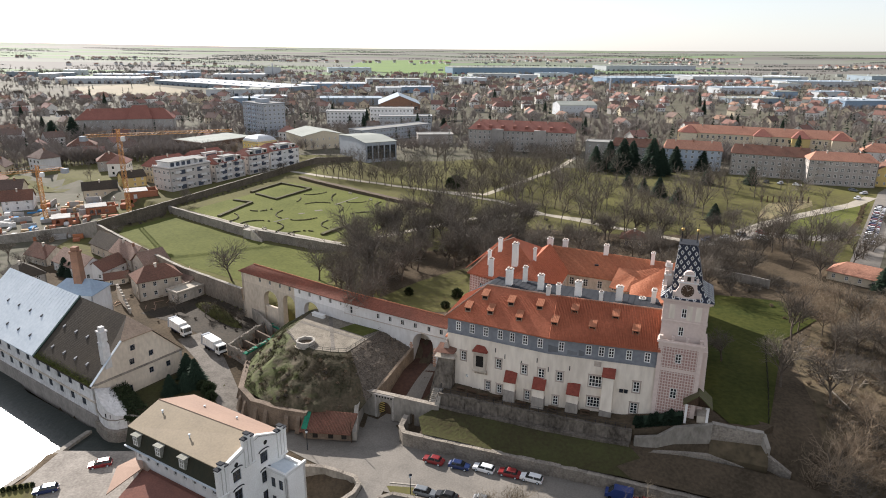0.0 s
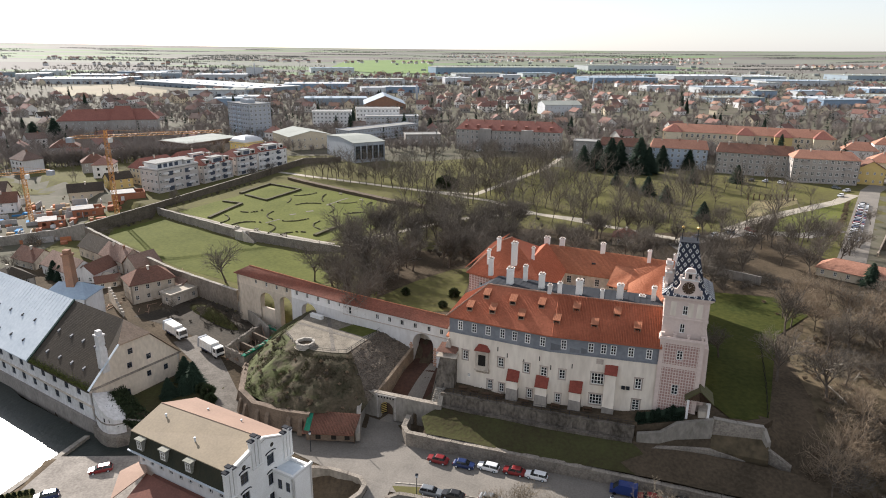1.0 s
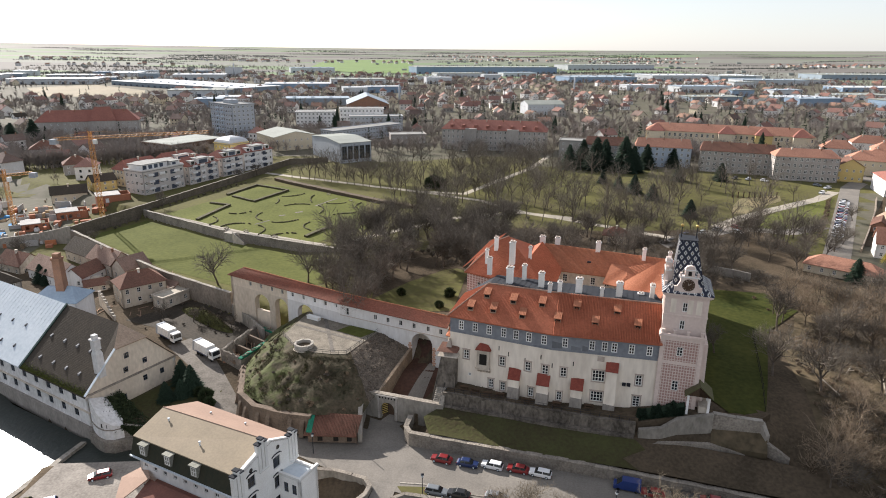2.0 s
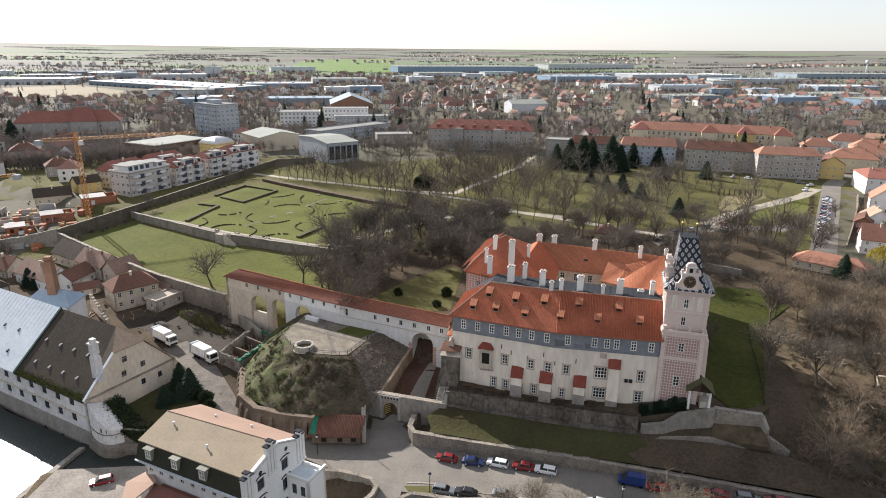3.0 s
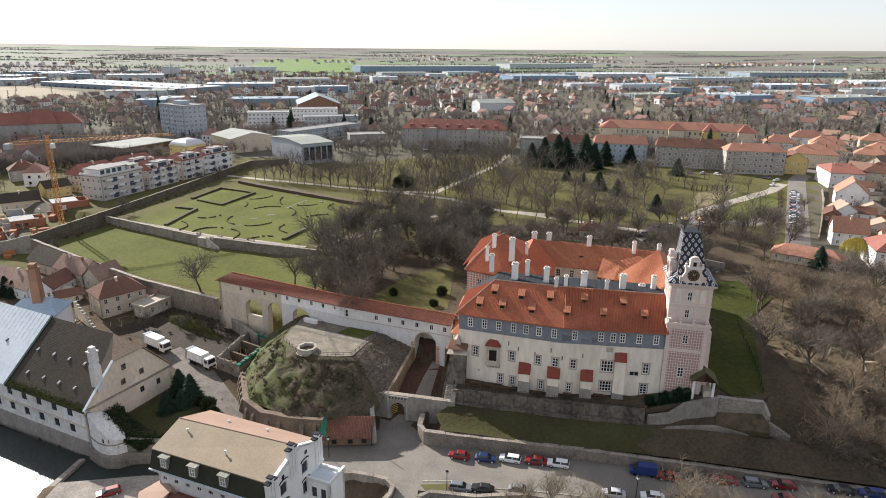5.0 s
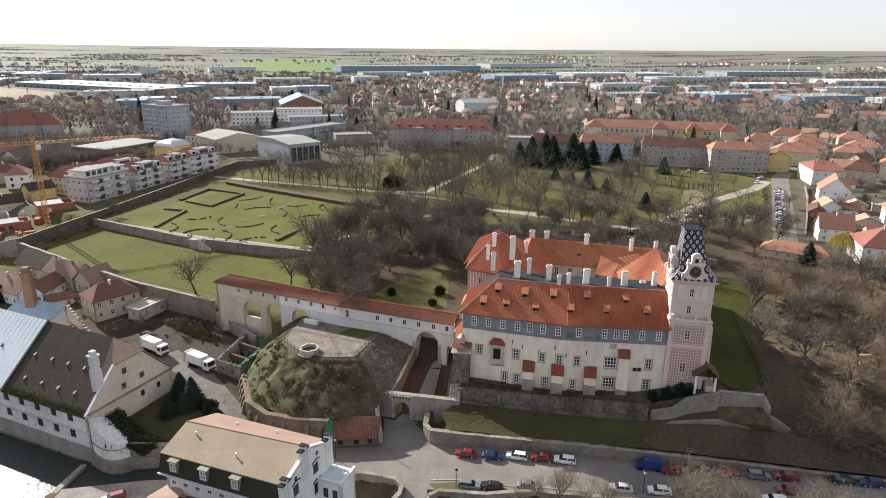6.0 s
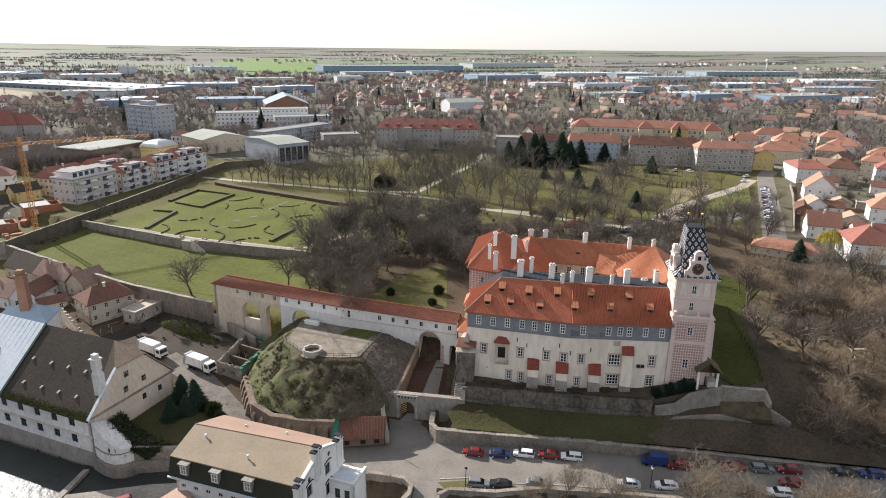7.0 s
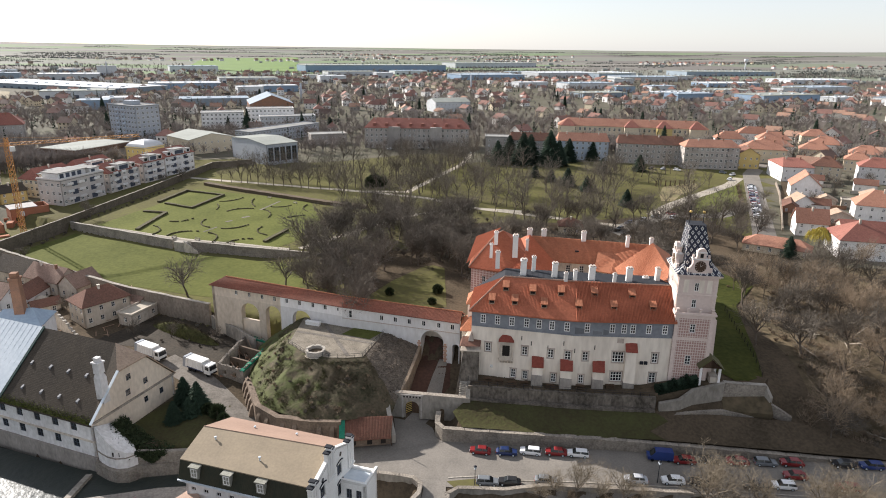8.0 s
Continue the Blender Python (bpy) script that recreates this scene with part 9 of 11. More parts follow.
# right: blocks along the park
block("apartment_block", "pale blue and white apartment block with an orange roof", 128, 379, -18, 32, 12, 12.2, 4.6, BLUE_RENDER, ROOF_SALMON, 4, 9, 3, chim=3, category="apartment block", inset=1.5, win=(1.4, 1.7))
block("apartment_block", "brown-roofed apartment block behind spruces", 100, 391, -18, 27, 12, 12, 4.4, GREY_RENDER, TILE_BROWN, 4, 8, 3, chim=2, category="apartment block", inset=1.5, win=(1.4, 1.7))
block("apartment_block", "grey apartment block end with a flat roof", 84, 392, -18, 15, 12, 14, 0.1, GREY_RENDER, FLAT_ROOF, 4, 3, 3, chim=0, category="apartment block")
block("apartment_block", "long grey four-storey apartment block with dormers", 160, 361, -24, 40, 12.5, 12.4, 4.6, GREY_RENDER, TILE_BROWN, 4, 12, 3, chim=4, category="apartment block", inset=1.5, win=(1.5, 1.7))
g2 = block("apartment_block", "grey four-storey apartment block with an orange roof", 190.4, 335.5, -17, 32, 12.5, 13.2, 3.8, GREY_RENDER, ROOF_SALMON, 4, 11, 3, chim=2, category="apartment block", inset=4, win=(1.5, 1.8))
for k in range(3):
    for u in (5.6, 26.4):
        q = M()
        q.box(u - 1.4, u + 1.4, -1.1, 0, 4.0 + k * 3.5, 5.0 + k * 3.5)
        part("balcony", q, GREY_RENDER, g2)
ys = block("grammar_school", "long cream school with an orange hipped roof", 168, 471, -23, 112, 15, 10.6, 5.2, CREAM, ROOF_SALMON, 2, 30, 4, chim=4, category="school", win=(1.6, 2.4))
for u in (2, 50, 74, 98):
    q = M()
    q.prism([(u, -5), (u + 11, -5), (u + 11, 3), (u, 3)], -1, 10.8)
    part("risalit", q, CREAM if u != 74 else YELLOW_RENDER, ys)
    q = M()
    hip(q, u, u + 11, -5, 9, 10.8, 15.4, 0.4, 5)
    part("roof", q, ROOF_OLDRED, ys)
block("barracks", "low building with an orange roof at the ravine edge", 118.0, 188.5, -45, 21.5, 8, 2.9, 2.9, CREAM, ROOF_SALMON, 1, 6, 1, chim=0, category="house", zfoot=5)
block("house", "white house with a steep orange roof and a street gable", 196.5, 256, -36, 13, 15, 6.2, 6.0, PLASTER_WHITE, ROOF_SALMON, 2, 3, 3, gable=True, ridge_y=True)
block("house", "white corner house with low red roofs", 222, 291.6, -22, 16, 24, 8.2, 3.4, PLASTER_WHITE, ROOF_OLDRED, 2, 4, 6, chim=2, inset=4)
block("house", "pale yellow town house with a gable", 223.5, 331.5, -25, 13, 13, 8.4, 4.2, YELLOW_RENDER, TILE_BROWN, 2, 4, 3, gable=True, ridge_y=True)
block("villa", "white villa with a red hipped roof and tall windows", 143.5, 172.5, -27, 26, 15, 6.8, 5.6, PLASTER_WHITE, ROOF_OLDRED, 2, 7, 4, chim=2, zfoot=4)
block("house", "house with a steep red roof beside a willow", 150.5, 200, -30, 11, 9, 5.2, 5.0, PLASTER_WHITE, ROOF_SALMON, 2, 3, 2, gable=True)
block("house", "beige town house with a brown hipped roof", 240, 292, -42, 15, 13, 8.5, 5.0, CREAM, TILE_BROWN, 3, 4, 3, chim=2)
block("house", "white house with a large orange roof", 194, 216, -38, 20, 13, 6.4, 5.8, PLASTER_WHITE, ROOF_SALMON, 2, 5, 3)
block("house", "white terraced house with a red roof", 262, 282, -40, 18, 13, 9, 4.6, PLASTER_WHITE, ROOF_OLDRED, 3, 5, 3, chim=2)
block("house", "orange-roofed town house on the street corner", 243, 352, -30, 26, 14, 8.6, 5.0, CREAM, ROOF_SALMON, 2, 7, 3, chim=2)
block("cottage", "small white cottage with a pale tiled gable roof", 179, 234, -20, 9, 9, 3.6, 3.4, PLASTER_WHITE, TILE_TAN, 1, 2, 2, gable=True, ridge_y=True)
block("outbuilding", "low outbuilding with a brown tiled roof beside the brick wall", 172, 232, -40, 6, 15, 2.8, 2.2, BRICK, TILE_BROWN, 1, 2, 4, gable=True, ridge_y=True, chim=0)
for x, y, yaw, w, d, h, rf in ((186, 232, -36, 8, 7, 3.2, 0), (196, 240, -40, 9, 6, 3.0, 1), (210, 268, -36, 10, 7, 3.4, 2), (228, 282, -40, 9, 7, 3.2, 0), (176, 212, -30, 10, 7, 3.4, 1), (168, 196, -28, 9, 8, 3.6, 2), (240, 262, -42, 10, 8, 4.2, 0), (222, 240, -38, 11, 8, 4.0, 1)):
    block("outbuilding", "low outbuilding with a " + ("brown", "pale tan", "red")[rf] + " roof in a town garden", x, y, yaw, w, d, h, 2.4, PLASTER_OLD if rf else PLASTER_WHITE, (TILE_BROWN, TILE_TAN, ROOF_OLDRED)[rf], 1, 2, 2, gable=True, chim=0, ridge_y=rf == 1)
    free_wall("garden_wall", [(x - 5, y - 3), (x + 9, y - 9)], 9.5, 12.6, 0.35, (PLASTER_OLD, BRICK, PLASTER_WHITE)[rf], "low wall between town gardens")
block("outbuilding", "low garage row with a flat pale roof", 207, 236, -40, 24, 6, 3.0, 0.1, PLASTER_OLD, PATH_SAND, 1, 7, 2, chim=0)
for x, y, yaw, w, d in ((268, 372, -30, 24, 13), (292, 398, -28, 22, 13), (286, 352, -40, 18, 13), (312, 372, -40, 20, 14), (262, 405, -26, 20, 12), (338, 408, -35, 18, 13), (300, 430, -25, 24, 12), (282, 312, -45, 14, 13), (305, 332, -45, 18, 13)):
    block("town_house", "town house with a broad orange tiled roof", x, y, yaw, w, d, 7.4, 4.8, CREAM if w % 4 else PLASTER_WHITE, ROOF_SALMON, 2, 5, 3, chim=2, group="orange-roofed town houses")
block("small_house", "small yellow-brick pavilion with a tiled roof", 62, 222, -20, 9, 7, 3.4, 2.6, CREAM, TILE_BROWN, 1, 2, 1)
free_wall("street_wall", [(150, 206), (170, 230), (196, 262), (214, 286)], 9.5, [12.2, 12.4, 12.6, 12.4], 0.5, WALL_BROWN, "brown garden wall along the street")
sheet("yard", [(156, 214), (176, 238), (203, 269), (224, 294), (240, 288), (218, 258), (190, 222), (172, 200)], SOIL, "brown bare earth of the house yards along the street", "yard", lift=0.2, step=4)
free_wall("street_wall", [(80, 196), (96, 180)], 6.0, [12.4, 13.0], 0.6, STONE_PALE, "stone wall at the ravine edge")

# halls of the industrial belt
HALLS = [(482, 2006, 311, 20, 15), (338, 1398, 162, 14, 11), (544, 1462, 173, 17, 11), (690, 1443, 96, 16, 11), (447, 1072, 95, 13, 8), (369, 1115, 61, 12, 9), (490, 982, 38, 13, 8), (561, 991, 51, 13, 8), (515, 895, 69, 8, 7), (815, 1359, 102, 12, 10),
                                       (-305, 1690, 111, 16, 14), (-244, 1091, 107, 11, 9), (-153, 1243, 104, 12, 10), (-156, 788, 76, 11, 7), (-473, 1328, 100, 14, 12), (-415, 1494, 37, 25, 13), (-252, 754, 30, 13, 7), (-242, 810, 40, 11, 7),
                                       (969, 1508, 276, 16, 2), (680, 1318, 141, 14, 0), (1024, 1208, 176, 11, -1), (14, 1722, 400, 22, 13), (-695, 1160, 142, 12, 11), (-525, 1174, 319, 9, -35), (60, 1560, 120, 12, 12), (230, 1640, 90, 12, 12), (760, 1120, 120, 10, 2)]
_h = random.Random(77)
for _ in range(400):
    t, rr, w = radians(_h.uniform(-34, 58)), _h.uniform(940, 1720), _h.uniform(34, 120)
    x, y = rr * math.sin(t), rr * math.cos(t)
    if len(HALLS) < 72 and all(math.hypot(x + w / 2 - a - c / 2, y - b) > (w + c) / 2 + 12 for a, b, c, _, _ in HALLS) and not (x < -340 and y < 1200) and noise.noise(Vector((x * 0.0022, y * 0.0022, 8))) > -0.08:
        HALLS.append((x, y, w, _h.uniform(8, 16), _h.choice((10, 12, 8, 100))))
for i, (x, y, w, h, yaw) in enumerate(HALLS):
    wm = (CLAD_WHITE, CLAD_BLUE, CLAD_WHITE, CLAD_GREY, CLAD_WHITE)[i % 5]
    d, h = min(90, max(24, w * 0.45)), h * 0.8
    hall = thing("industrial_hall", "large flat industrial hall with " + ("blue" if wm is CLAD_BLUE else "pale" if wm is CLAD_WHITE else "grey") + " cladding", "industrial hall", turned(x, y, ground(x, y) - 1, yaw), "halls of the industrial belt")
    q = M()
    q.box(0, w, 0, d, 0, h)
    part("wall", q, wm, hall)
    q = M()
    q.box(-0.4, w + 0.4, -0.4, d + 0.4, h, h + 0.8)
    part("roof", q, (ROOF_PALE, CLAD_GREY, CLAD_WHITE)[i % 3], hall)
    dk, lt = M(), M()
    for j in range(int(w / 16)):
        dk.box(6 + j * 16, 11 + j * 16, -0.25, 0, 1, min(5.5, h * 0.5))
    for j in range(int(w / 22)):
        lt.box(8 + j * 22, 12 + j * 22, d * 0.3, d * 0.3 + 3, h + 0.8, h + 2.2)
    for name, q, mt in (("dock_front", dk, DARK_FRAME), ("roof_glazing", lt, METAL_PALE)):
        if q.v:
            tagged(part(name, q, mt, hall), kind="stuff")
    for k in range(max(1, int(w / d))):
        c = turned(x, y, 0, yaw) @ Vector((d * (k + 0.5), d / 2, 0))
        town.append((c.x, c.y, d * 0.7))
for x, y, h in ((-395, 1490, 30), (250, 1010, 26), (-20, 820, 24)):
    q = M()
    q.tube((x, y, 9), (x, y, 10 + h), 1.5, 1.1, 12)
    tagged(part("factory_chimney", q, PANEL, smooth=True), "slender pale factory chimney among the halls", "chimney")
q = M()
q.tube((1290, 1700, 10), (1290, 1700, 46), 2.2, 1.8, 12), q.tube((1290, 1700, 46), (1290, 1700, 55), 5, 6, 14)
tagged(part("water_tower", q, CLAD_WHITE, smooth=True), "white water tower on the horizon", "water tower")


# ---- detached houses of the town ----
# far roof colours are muted to carry the distance haze
FAR_RED = tile_mat("old_red_tiles", (0.27, 0.15, 0.12), (0.2, 0.115, 0.095), vary=0.25)
FAR_ORANGE = tile_mat("old_orange_tiles", (0.38, 0.23, 0.16), (0.28, 0.175, 0.13), vary=0.25)
FAR_BROWN = tile_mat("old_brown_tiles", (0.19, 0.13, 0.105), (0.13, 0.095, 0.08), vary=0.25)
FAR_WALL = mat("pale_house_walls", (0.78, 0.75, 0.7), (0.66, 0.62, 0.56), s1=0.1, s2=1, bump=0.1)


FAR_KIT = []


def house_kit():
    kit = []
    r = random.Random(11)
    for i in range(12):
        w, d, h, rise = r.uniform(9, 13), r.uniform(8, 11), r.uniform(4, 7.5), r.uniform(3, 5)
        wl, rf = M(), M()
        wl.box(-w / 2, w / 2, -d / 2, d / 2, -1, h)
        g = i % 3 != 0
        if g:
            for x in (-w / 2, w / 2 - 0.3):
                wl.prism([(x, -d / 2), (x + 0.3, -d / 2), (x + 0.3, 0), (x + 0.3, d / 2), (x, d / 2), (x, 0)], h, [h, h, h + rise - 0.2, h, h, h + rise - 0.2])
        hip(rf, -w / 2, w / 2, -d / 2, d / 2, h, h + rise, 0.5, d * 0.45, 0.25, gable=g)
        wall = (PLASTER_WHITE, CREAM, GREY_RENDER, PLASTER_WHITE, FAR_WALL, PLASTER_WHITE)[i % 6]
        roof = (FAR_RED, FAR_BROWN, FAR_ORANGE, FAR_BROWN, FAR_RED, TILE_DARK, FAR_RED, FAR_BROWN)[i % 8]
        ch = M()
        ch.box(w * 0.15, w * 0.15 + 0.7, -0.9, -0.2, h + rise * 0.5, h + rise + 0.9)
        wn = M()
        wn.box(-0.55, 0.55, -0.06, 0.02, 0, 1.4)
        spots = [(x, -d / 2, z, 0) for z in ((1.2, 4.2) if h > 5.5 else (1.4,)) for x in (-w * 0.3, 0.0, w * 0.3)] + [(-w / 2, y, z, -90) for z in ((1.2, 4.2) if h > 5.5 else (1.4,)) for y in (-d * 0.22, d * 0.22)]
        gl = M()
        for sx, sy, sz, sw in spots:
            if sw == 0:
                gl.box(sx - 0.55, sx + 0.55, sy - 0.06, sy + 0.02, sz, sz + 1.4)
            else:
                gl.box(sx - 0.06, sx + 0.02, sy - 0.55, sy + 0.55, sz, sz + 1.4)
        FAR_KIT.append(((wl, wall), (rf, roof), (ch, BRICK), (gl, GLASS)))
        kit.append((wl.mesh("wall", wall), rf.mesh("roof", roof), ch.mesh("chimney", BRICK), wn.mesh("window", GLASS), gl.mesh("glazing", GLASS), spots,
                    f"detached {'white' if wall in (PLASTER_WHITE, FAR_WALL) else 'cream' if wall is CREAM else 'grey'} house with a {'dark' if roof is TILE_DARK else 'brown' if roof is FAR_BROWN else 'orange' if roof is FAR_ORANGE else 'red'} roof"))
    return kit


KIT = house_kit()
_r = random.Random(21)
placed = 0
plots = []
for ring, spacing in ((430, 26), (520, 24), (600, 22), (690, 21), (780, 20), (870, 22), (960, 22), (1060, 26), (1180, 30), (1320, 42)):
    t = -46.0
    while t < 58:
        t += math.degrees(spacing / ring) * _r.uniform(1.35, 2.8)
        rr = ring + _r.uniform(-38, 38)
        plots.append((rr * math.sin(radians(t)), rr * math.cos(radians(t)), t))
for x, y in ((285, 330), (300, 365), (322, 342), (275, 395), (310, 415), (345, 380), (350, 430), (260, 250), (285, 268), (240, 230), (300, 300), (330, 305), (225, 190), (260, 215), (200, 180), (-212, 302), (-232, 318), (-252, 322), (-275, 345), (-240, 370), (-180, 345), (-285, 395), (-225, 330), (-250, 350), (-215, 385), (-265, 410), (-190, 400), (-300, 440), (-240, 470)):
    plots.append((x, y, 20))
for _ in range(1350):
    t, rr = _r.uniform(-48, 60), _r.uniform(700, 1650)
    x, y = rr * math.sin(radians(t)), rr * math.cos(radians(t))
    if noise.noise(Vector((x * 0.0045, y * 0.0045, 5))) > -0.12 - (rr - 700) / 4000:
        plots.append((x, y, t))
for cx, cy, k in ((-900, 2050, 22), (-520, 2500, 26), (420, 2750, 34), (900, 2600, 30), (1500, 2300, 36), (-60, 2450, 18), (1150, 3100, 30), (-1300, 2400, 20), (1800, 1900, 30), (300, 3300, 30)):
    for _ in range(k):
        plots.append((cx + _r.gauss(0, 130), cy + _r.gauss(0, 45), 15))
far_v, far_f, far_i = [], [], []
FAR_MATS = [PLASTER_WHITE, CREAM, GREY_RENDER, FAR_WALL, FAR_RED, FAR_BROWN, FAR_ORANGE, TILE_DARK, BRICK, GLASS]
for x, y, t in plots:
    rr = math.hypot(x, y)
    if any((x - a) ** 2 + (y - b) ** 2 < (c + 9) ** 2 for a, b, c in town):
        continue
    if -100 < x < 140 and y < 470 or (x < -350 and 860 < y < 1160 and x > -640):
        continue
    town.append((x, y, 6))
    pick = _r.randrange(12) if x < 180 else _r.choice((0, 2, 4, 6, 7, 10, 8))
    wl, rf, ch, wn, gl, spots, lab = KIT[pick]
    yaw = (round(t / 18) * 18 + _r.choice((0, 90)) + _r.uniform(-8, 8))
    if rr > 740:
        at = turned(x, y, ground(x, y), yaw)
        for q, mt in FAR_KIT[pick]:
            k = len(far_v)
            far_v += [tuple(at @ Vector(v)) for v in q.v]
            far_f += [tuple(i + k for i in f) for f in q.f]
            far_i += [FAR_MATS.index(mt)] * len(q.f)
        continue
    ho = thing("detached_house", lab, "house", turned(x, y, ground(x, y), yaw), "houses of the town")
    part("wall", wl, parent=ho), part("roof", rf, parent=ho), part("chimney", ch, parent=ho)
    if rr < 470:
        for sx, sy, sz, sw in spots:
            part("window", wn, parent=ho, at=pose(sx, sy, sz, 0, 0, sw))
    else:
        part("glazing", gl, parent=ho)
    placed += 1
far_me = bpy.data.meshes.new("far_houses")
far_me.from_pydata(far_v, [], far_f)
for mt in FAR_MATS:
    far_me.materials.append(mt)
far_me.polygons.foreach_set("material_index", far_i)
tagged(new("far_houses", far_me), "countless small houses with red and brown roofs towards the horizon", "houses", kind="stuff")

# far villages: too small to pick apart
m = M()
for _ in range(150):
    t, rr = radians(_r.uniform(-50, 62)), _r.uniform(1650, 3000)
    if rr > 1900 and _r.random() < 0.7:
        continue
    x, y = rr * math.sin(t), rr * math.cos(t)
    if any((x - a) ** 2 + (y - b) ** 2 < (c + 9) ** 2 for a, b, c in town if b > 1200):
        continue
    z, w, h = ground(x, y) - 0.5, _r.uniform(4, 9), _r.uniform(3, 5)
    m.prism([(x - w, y - 5), (x + w, y - 5), (x + w, y + 5), (x - w, y + 5)], z, z + h)
    m.prism([(x - w, y - 5), (x + w, y - 5), (x + w, y + 5), (x - w, y + 5)], z + h, z + h + 3, [(x - w, y - 0.1), (x + w, y - 0.1), (x + w, y + 0.1), (x - w, y + 0.1)])
tagged(part("far_village", m, ROOF_PALE), "pale roofs of distant villages and farms", "village", kind="stuff")

# fields seen clearly
sheet("green_field", [(-300, 1900), (-147, 1720), (-5, 1730), (5, 2250), (20, 2900), (-340, 2700)], mat("winter_wheat", (0.14, 0.2, 0.06), (0.115, 0.17, 0.055), s1=0.01, s2=0.1), "bright green winter wheat field", "field", lift=1.2, step=60)
sheet("dry_field", [(-615, 1074), (-549, 1165), (-415, 1035), (-365, 900), (-500, 900)], mat("dry_meadow", (0.24, 0.195, 0.12), (0.18, 0.15, 0.09), s1=0.02, s2=0.2), "pale dry meadow beside the warehouses", "field", lift=0.5, step=40)


# ---- cranes and building site ----
def lattice(m, p, q, w, n, r):
    """Square lattice mast from p to q."""
    p, q = Vector(p), Vector(q)
    d = (q - p).normalized()
    a = d.orthogonal().normalized() if abs(d.z) > 0.9 else d.cross(Vector((0, 0, 1))).normalized()
    b = d.cross(a)
    cs = [a * w / 2 * sx + b * w / 2 * sy for sx, sy in ((-1, -1), (1, -1), (1, 1), (-1, 1))]
    for c in cs:
        m.tube(p + c, q + c, r, r, 4)
    for i in range(n):
        s, e = p.lerp(q, i / n), p.lerp(q, (i + 1) / n)
        for k in range(4):
            m.tube(s + cs[k], e + cs[(k + 1) % 4], r * 0.7, r * 0.7, 3)
            m.tube(s + cs[k], s + cs[(k + 1) % 4], r * 0.7, r * 0.7, 3)


def crane(x, y, z0, z1, ang, jib, back, label):
    c = thing("tower_crane", label, "crane")
    m = M()
    lattice(m, (x, y, z0), (x, y, z1), 1.5, 20, 0.1)
    part("mast", m, CRANE_PAINT, c, "orange lattice mast")
    u = Vector((math.cos(radians(ang)), math.sin(radians(ang)), 0))
    m = M()
    lattice(m, Vector((x, y, z1 + 0.8)), Vector((x, y, z1 + 0.8)) + u * jib, 1.0, int(jib / 2), 0.06)
    part("jib", m, CRANE_PAINT, c, "long lattice jib")
    m = M()
    lattice(m, Vector((x, y, z1 + 0.8)), Vector((x, y, z1 + 0.8)) - u * back, 1.0, 6, 0.07)
    part("counter_jib", m, CRANE_PAINT, c)
    e = Vector((x, y, 0)) - u * back
    m = M()
    m.box(e.x - 1.2, e.x + 1.2, e.y - 1.2, e.y + 1.2, z1 - 1.2, z1 + 0.8)
    part("counterweight", m, PANEL, c)
    m = M()
    lattice(m, (x, y, z1), (x, y, z1 + 3.2), 1.0, 3, 0.1)
    m.tube((x, y, z1 + 3.2), tuple(Vector((x, y, z1 + 1.2)) + u * jib * 0.6), 0.05, 0.05, 4), m.tube((x, y, z1 + 3.2), (e.x, e.y, z1 + 1.2), 0.05, 0.05, 4)
    part("top_mast", m, CRANE_PAINT, c)
    m = M()
    m.box(x + 0.9, x + 2.3, y - 0.7, y + 0.7, z1 - 1.8, z1)
    part("cab", m, WHITE_PAINT, c)


crane(-139, 268, 6, 41.5, 25, 46, 13, "orange lattice tower crane above the building site")
crane(-175.5, 267.5, 6, 26, 215, 32, 10, "smaller yellow tower crane above the building site")
SITE = [mat("site_" + n, c) for n, c in (("orange", (0.5, 0.2, 0.1)), ("white", (0.75, 0.73, 0.7)), ("blue", (0.08, 0.28, 0.55)), ("brick", (0.4, 0.17, 0.1)), ("timber", (0.42, 0.3, 0.18)), ("grey", (0.4, 0.38, 0.36)))]
_names = {0: "orange formwork panel", 1: "white insulation stack", 2: "blue covered stack", 3: "pallet of red hollow bricks", 4: "pile of pale timber", 5: "grey concrete wall panel"}
for _ in range(150):
    x, y = _r.uniform(-200, -146), _r.uniform(238, 296)
    if side([(-139.5, 242.5), (-121.5, 281), (-103, 325)], x, y) < 3 or x + y < 52 or any((x - a) ** 2 + (y - b) ** 2 < (c + 2) ** 2 for a, b, c in town if c > 5 and y > 270):
        continue
    k = _r.choice((0, 1, 1, 2, 3, 3, 3, 4, 4, 5, 5))
    m = M()
    w, d, h = _r.uniform(0.8, 4.5), _r.uniform(0.6, 2.5), _r.uniform(0.4, 2.2)
    if k == 5:
        w, d, h = _r.uniform(3, 7), 0.35, _r.uniform(1.5, 3)
    m.prism([(-w / 2, -d / 2), (w / 2, -d / 2), (w / 2, d / 2), (-w / 2, d / 2)], -0.1, h, [(-w / 2 * 0.94, -d / 2 * 0.94), (w / 2, -d / 2), (w / 2 * 0.96, d / 2), (-w / 2, d / 2 * 0.95)])
    tagged(part(("formwork", "insulation_bale", "covered_pallet", "brick_pallet", "timber_pallet", "wall_panel")[k], m, SITE[k], at=turned(x, y, ground(x, y), _r.choice((20, 110)) + _r.uniform(-12, 12))), _names[k] + " on the building site", "building material", "building site clutter")
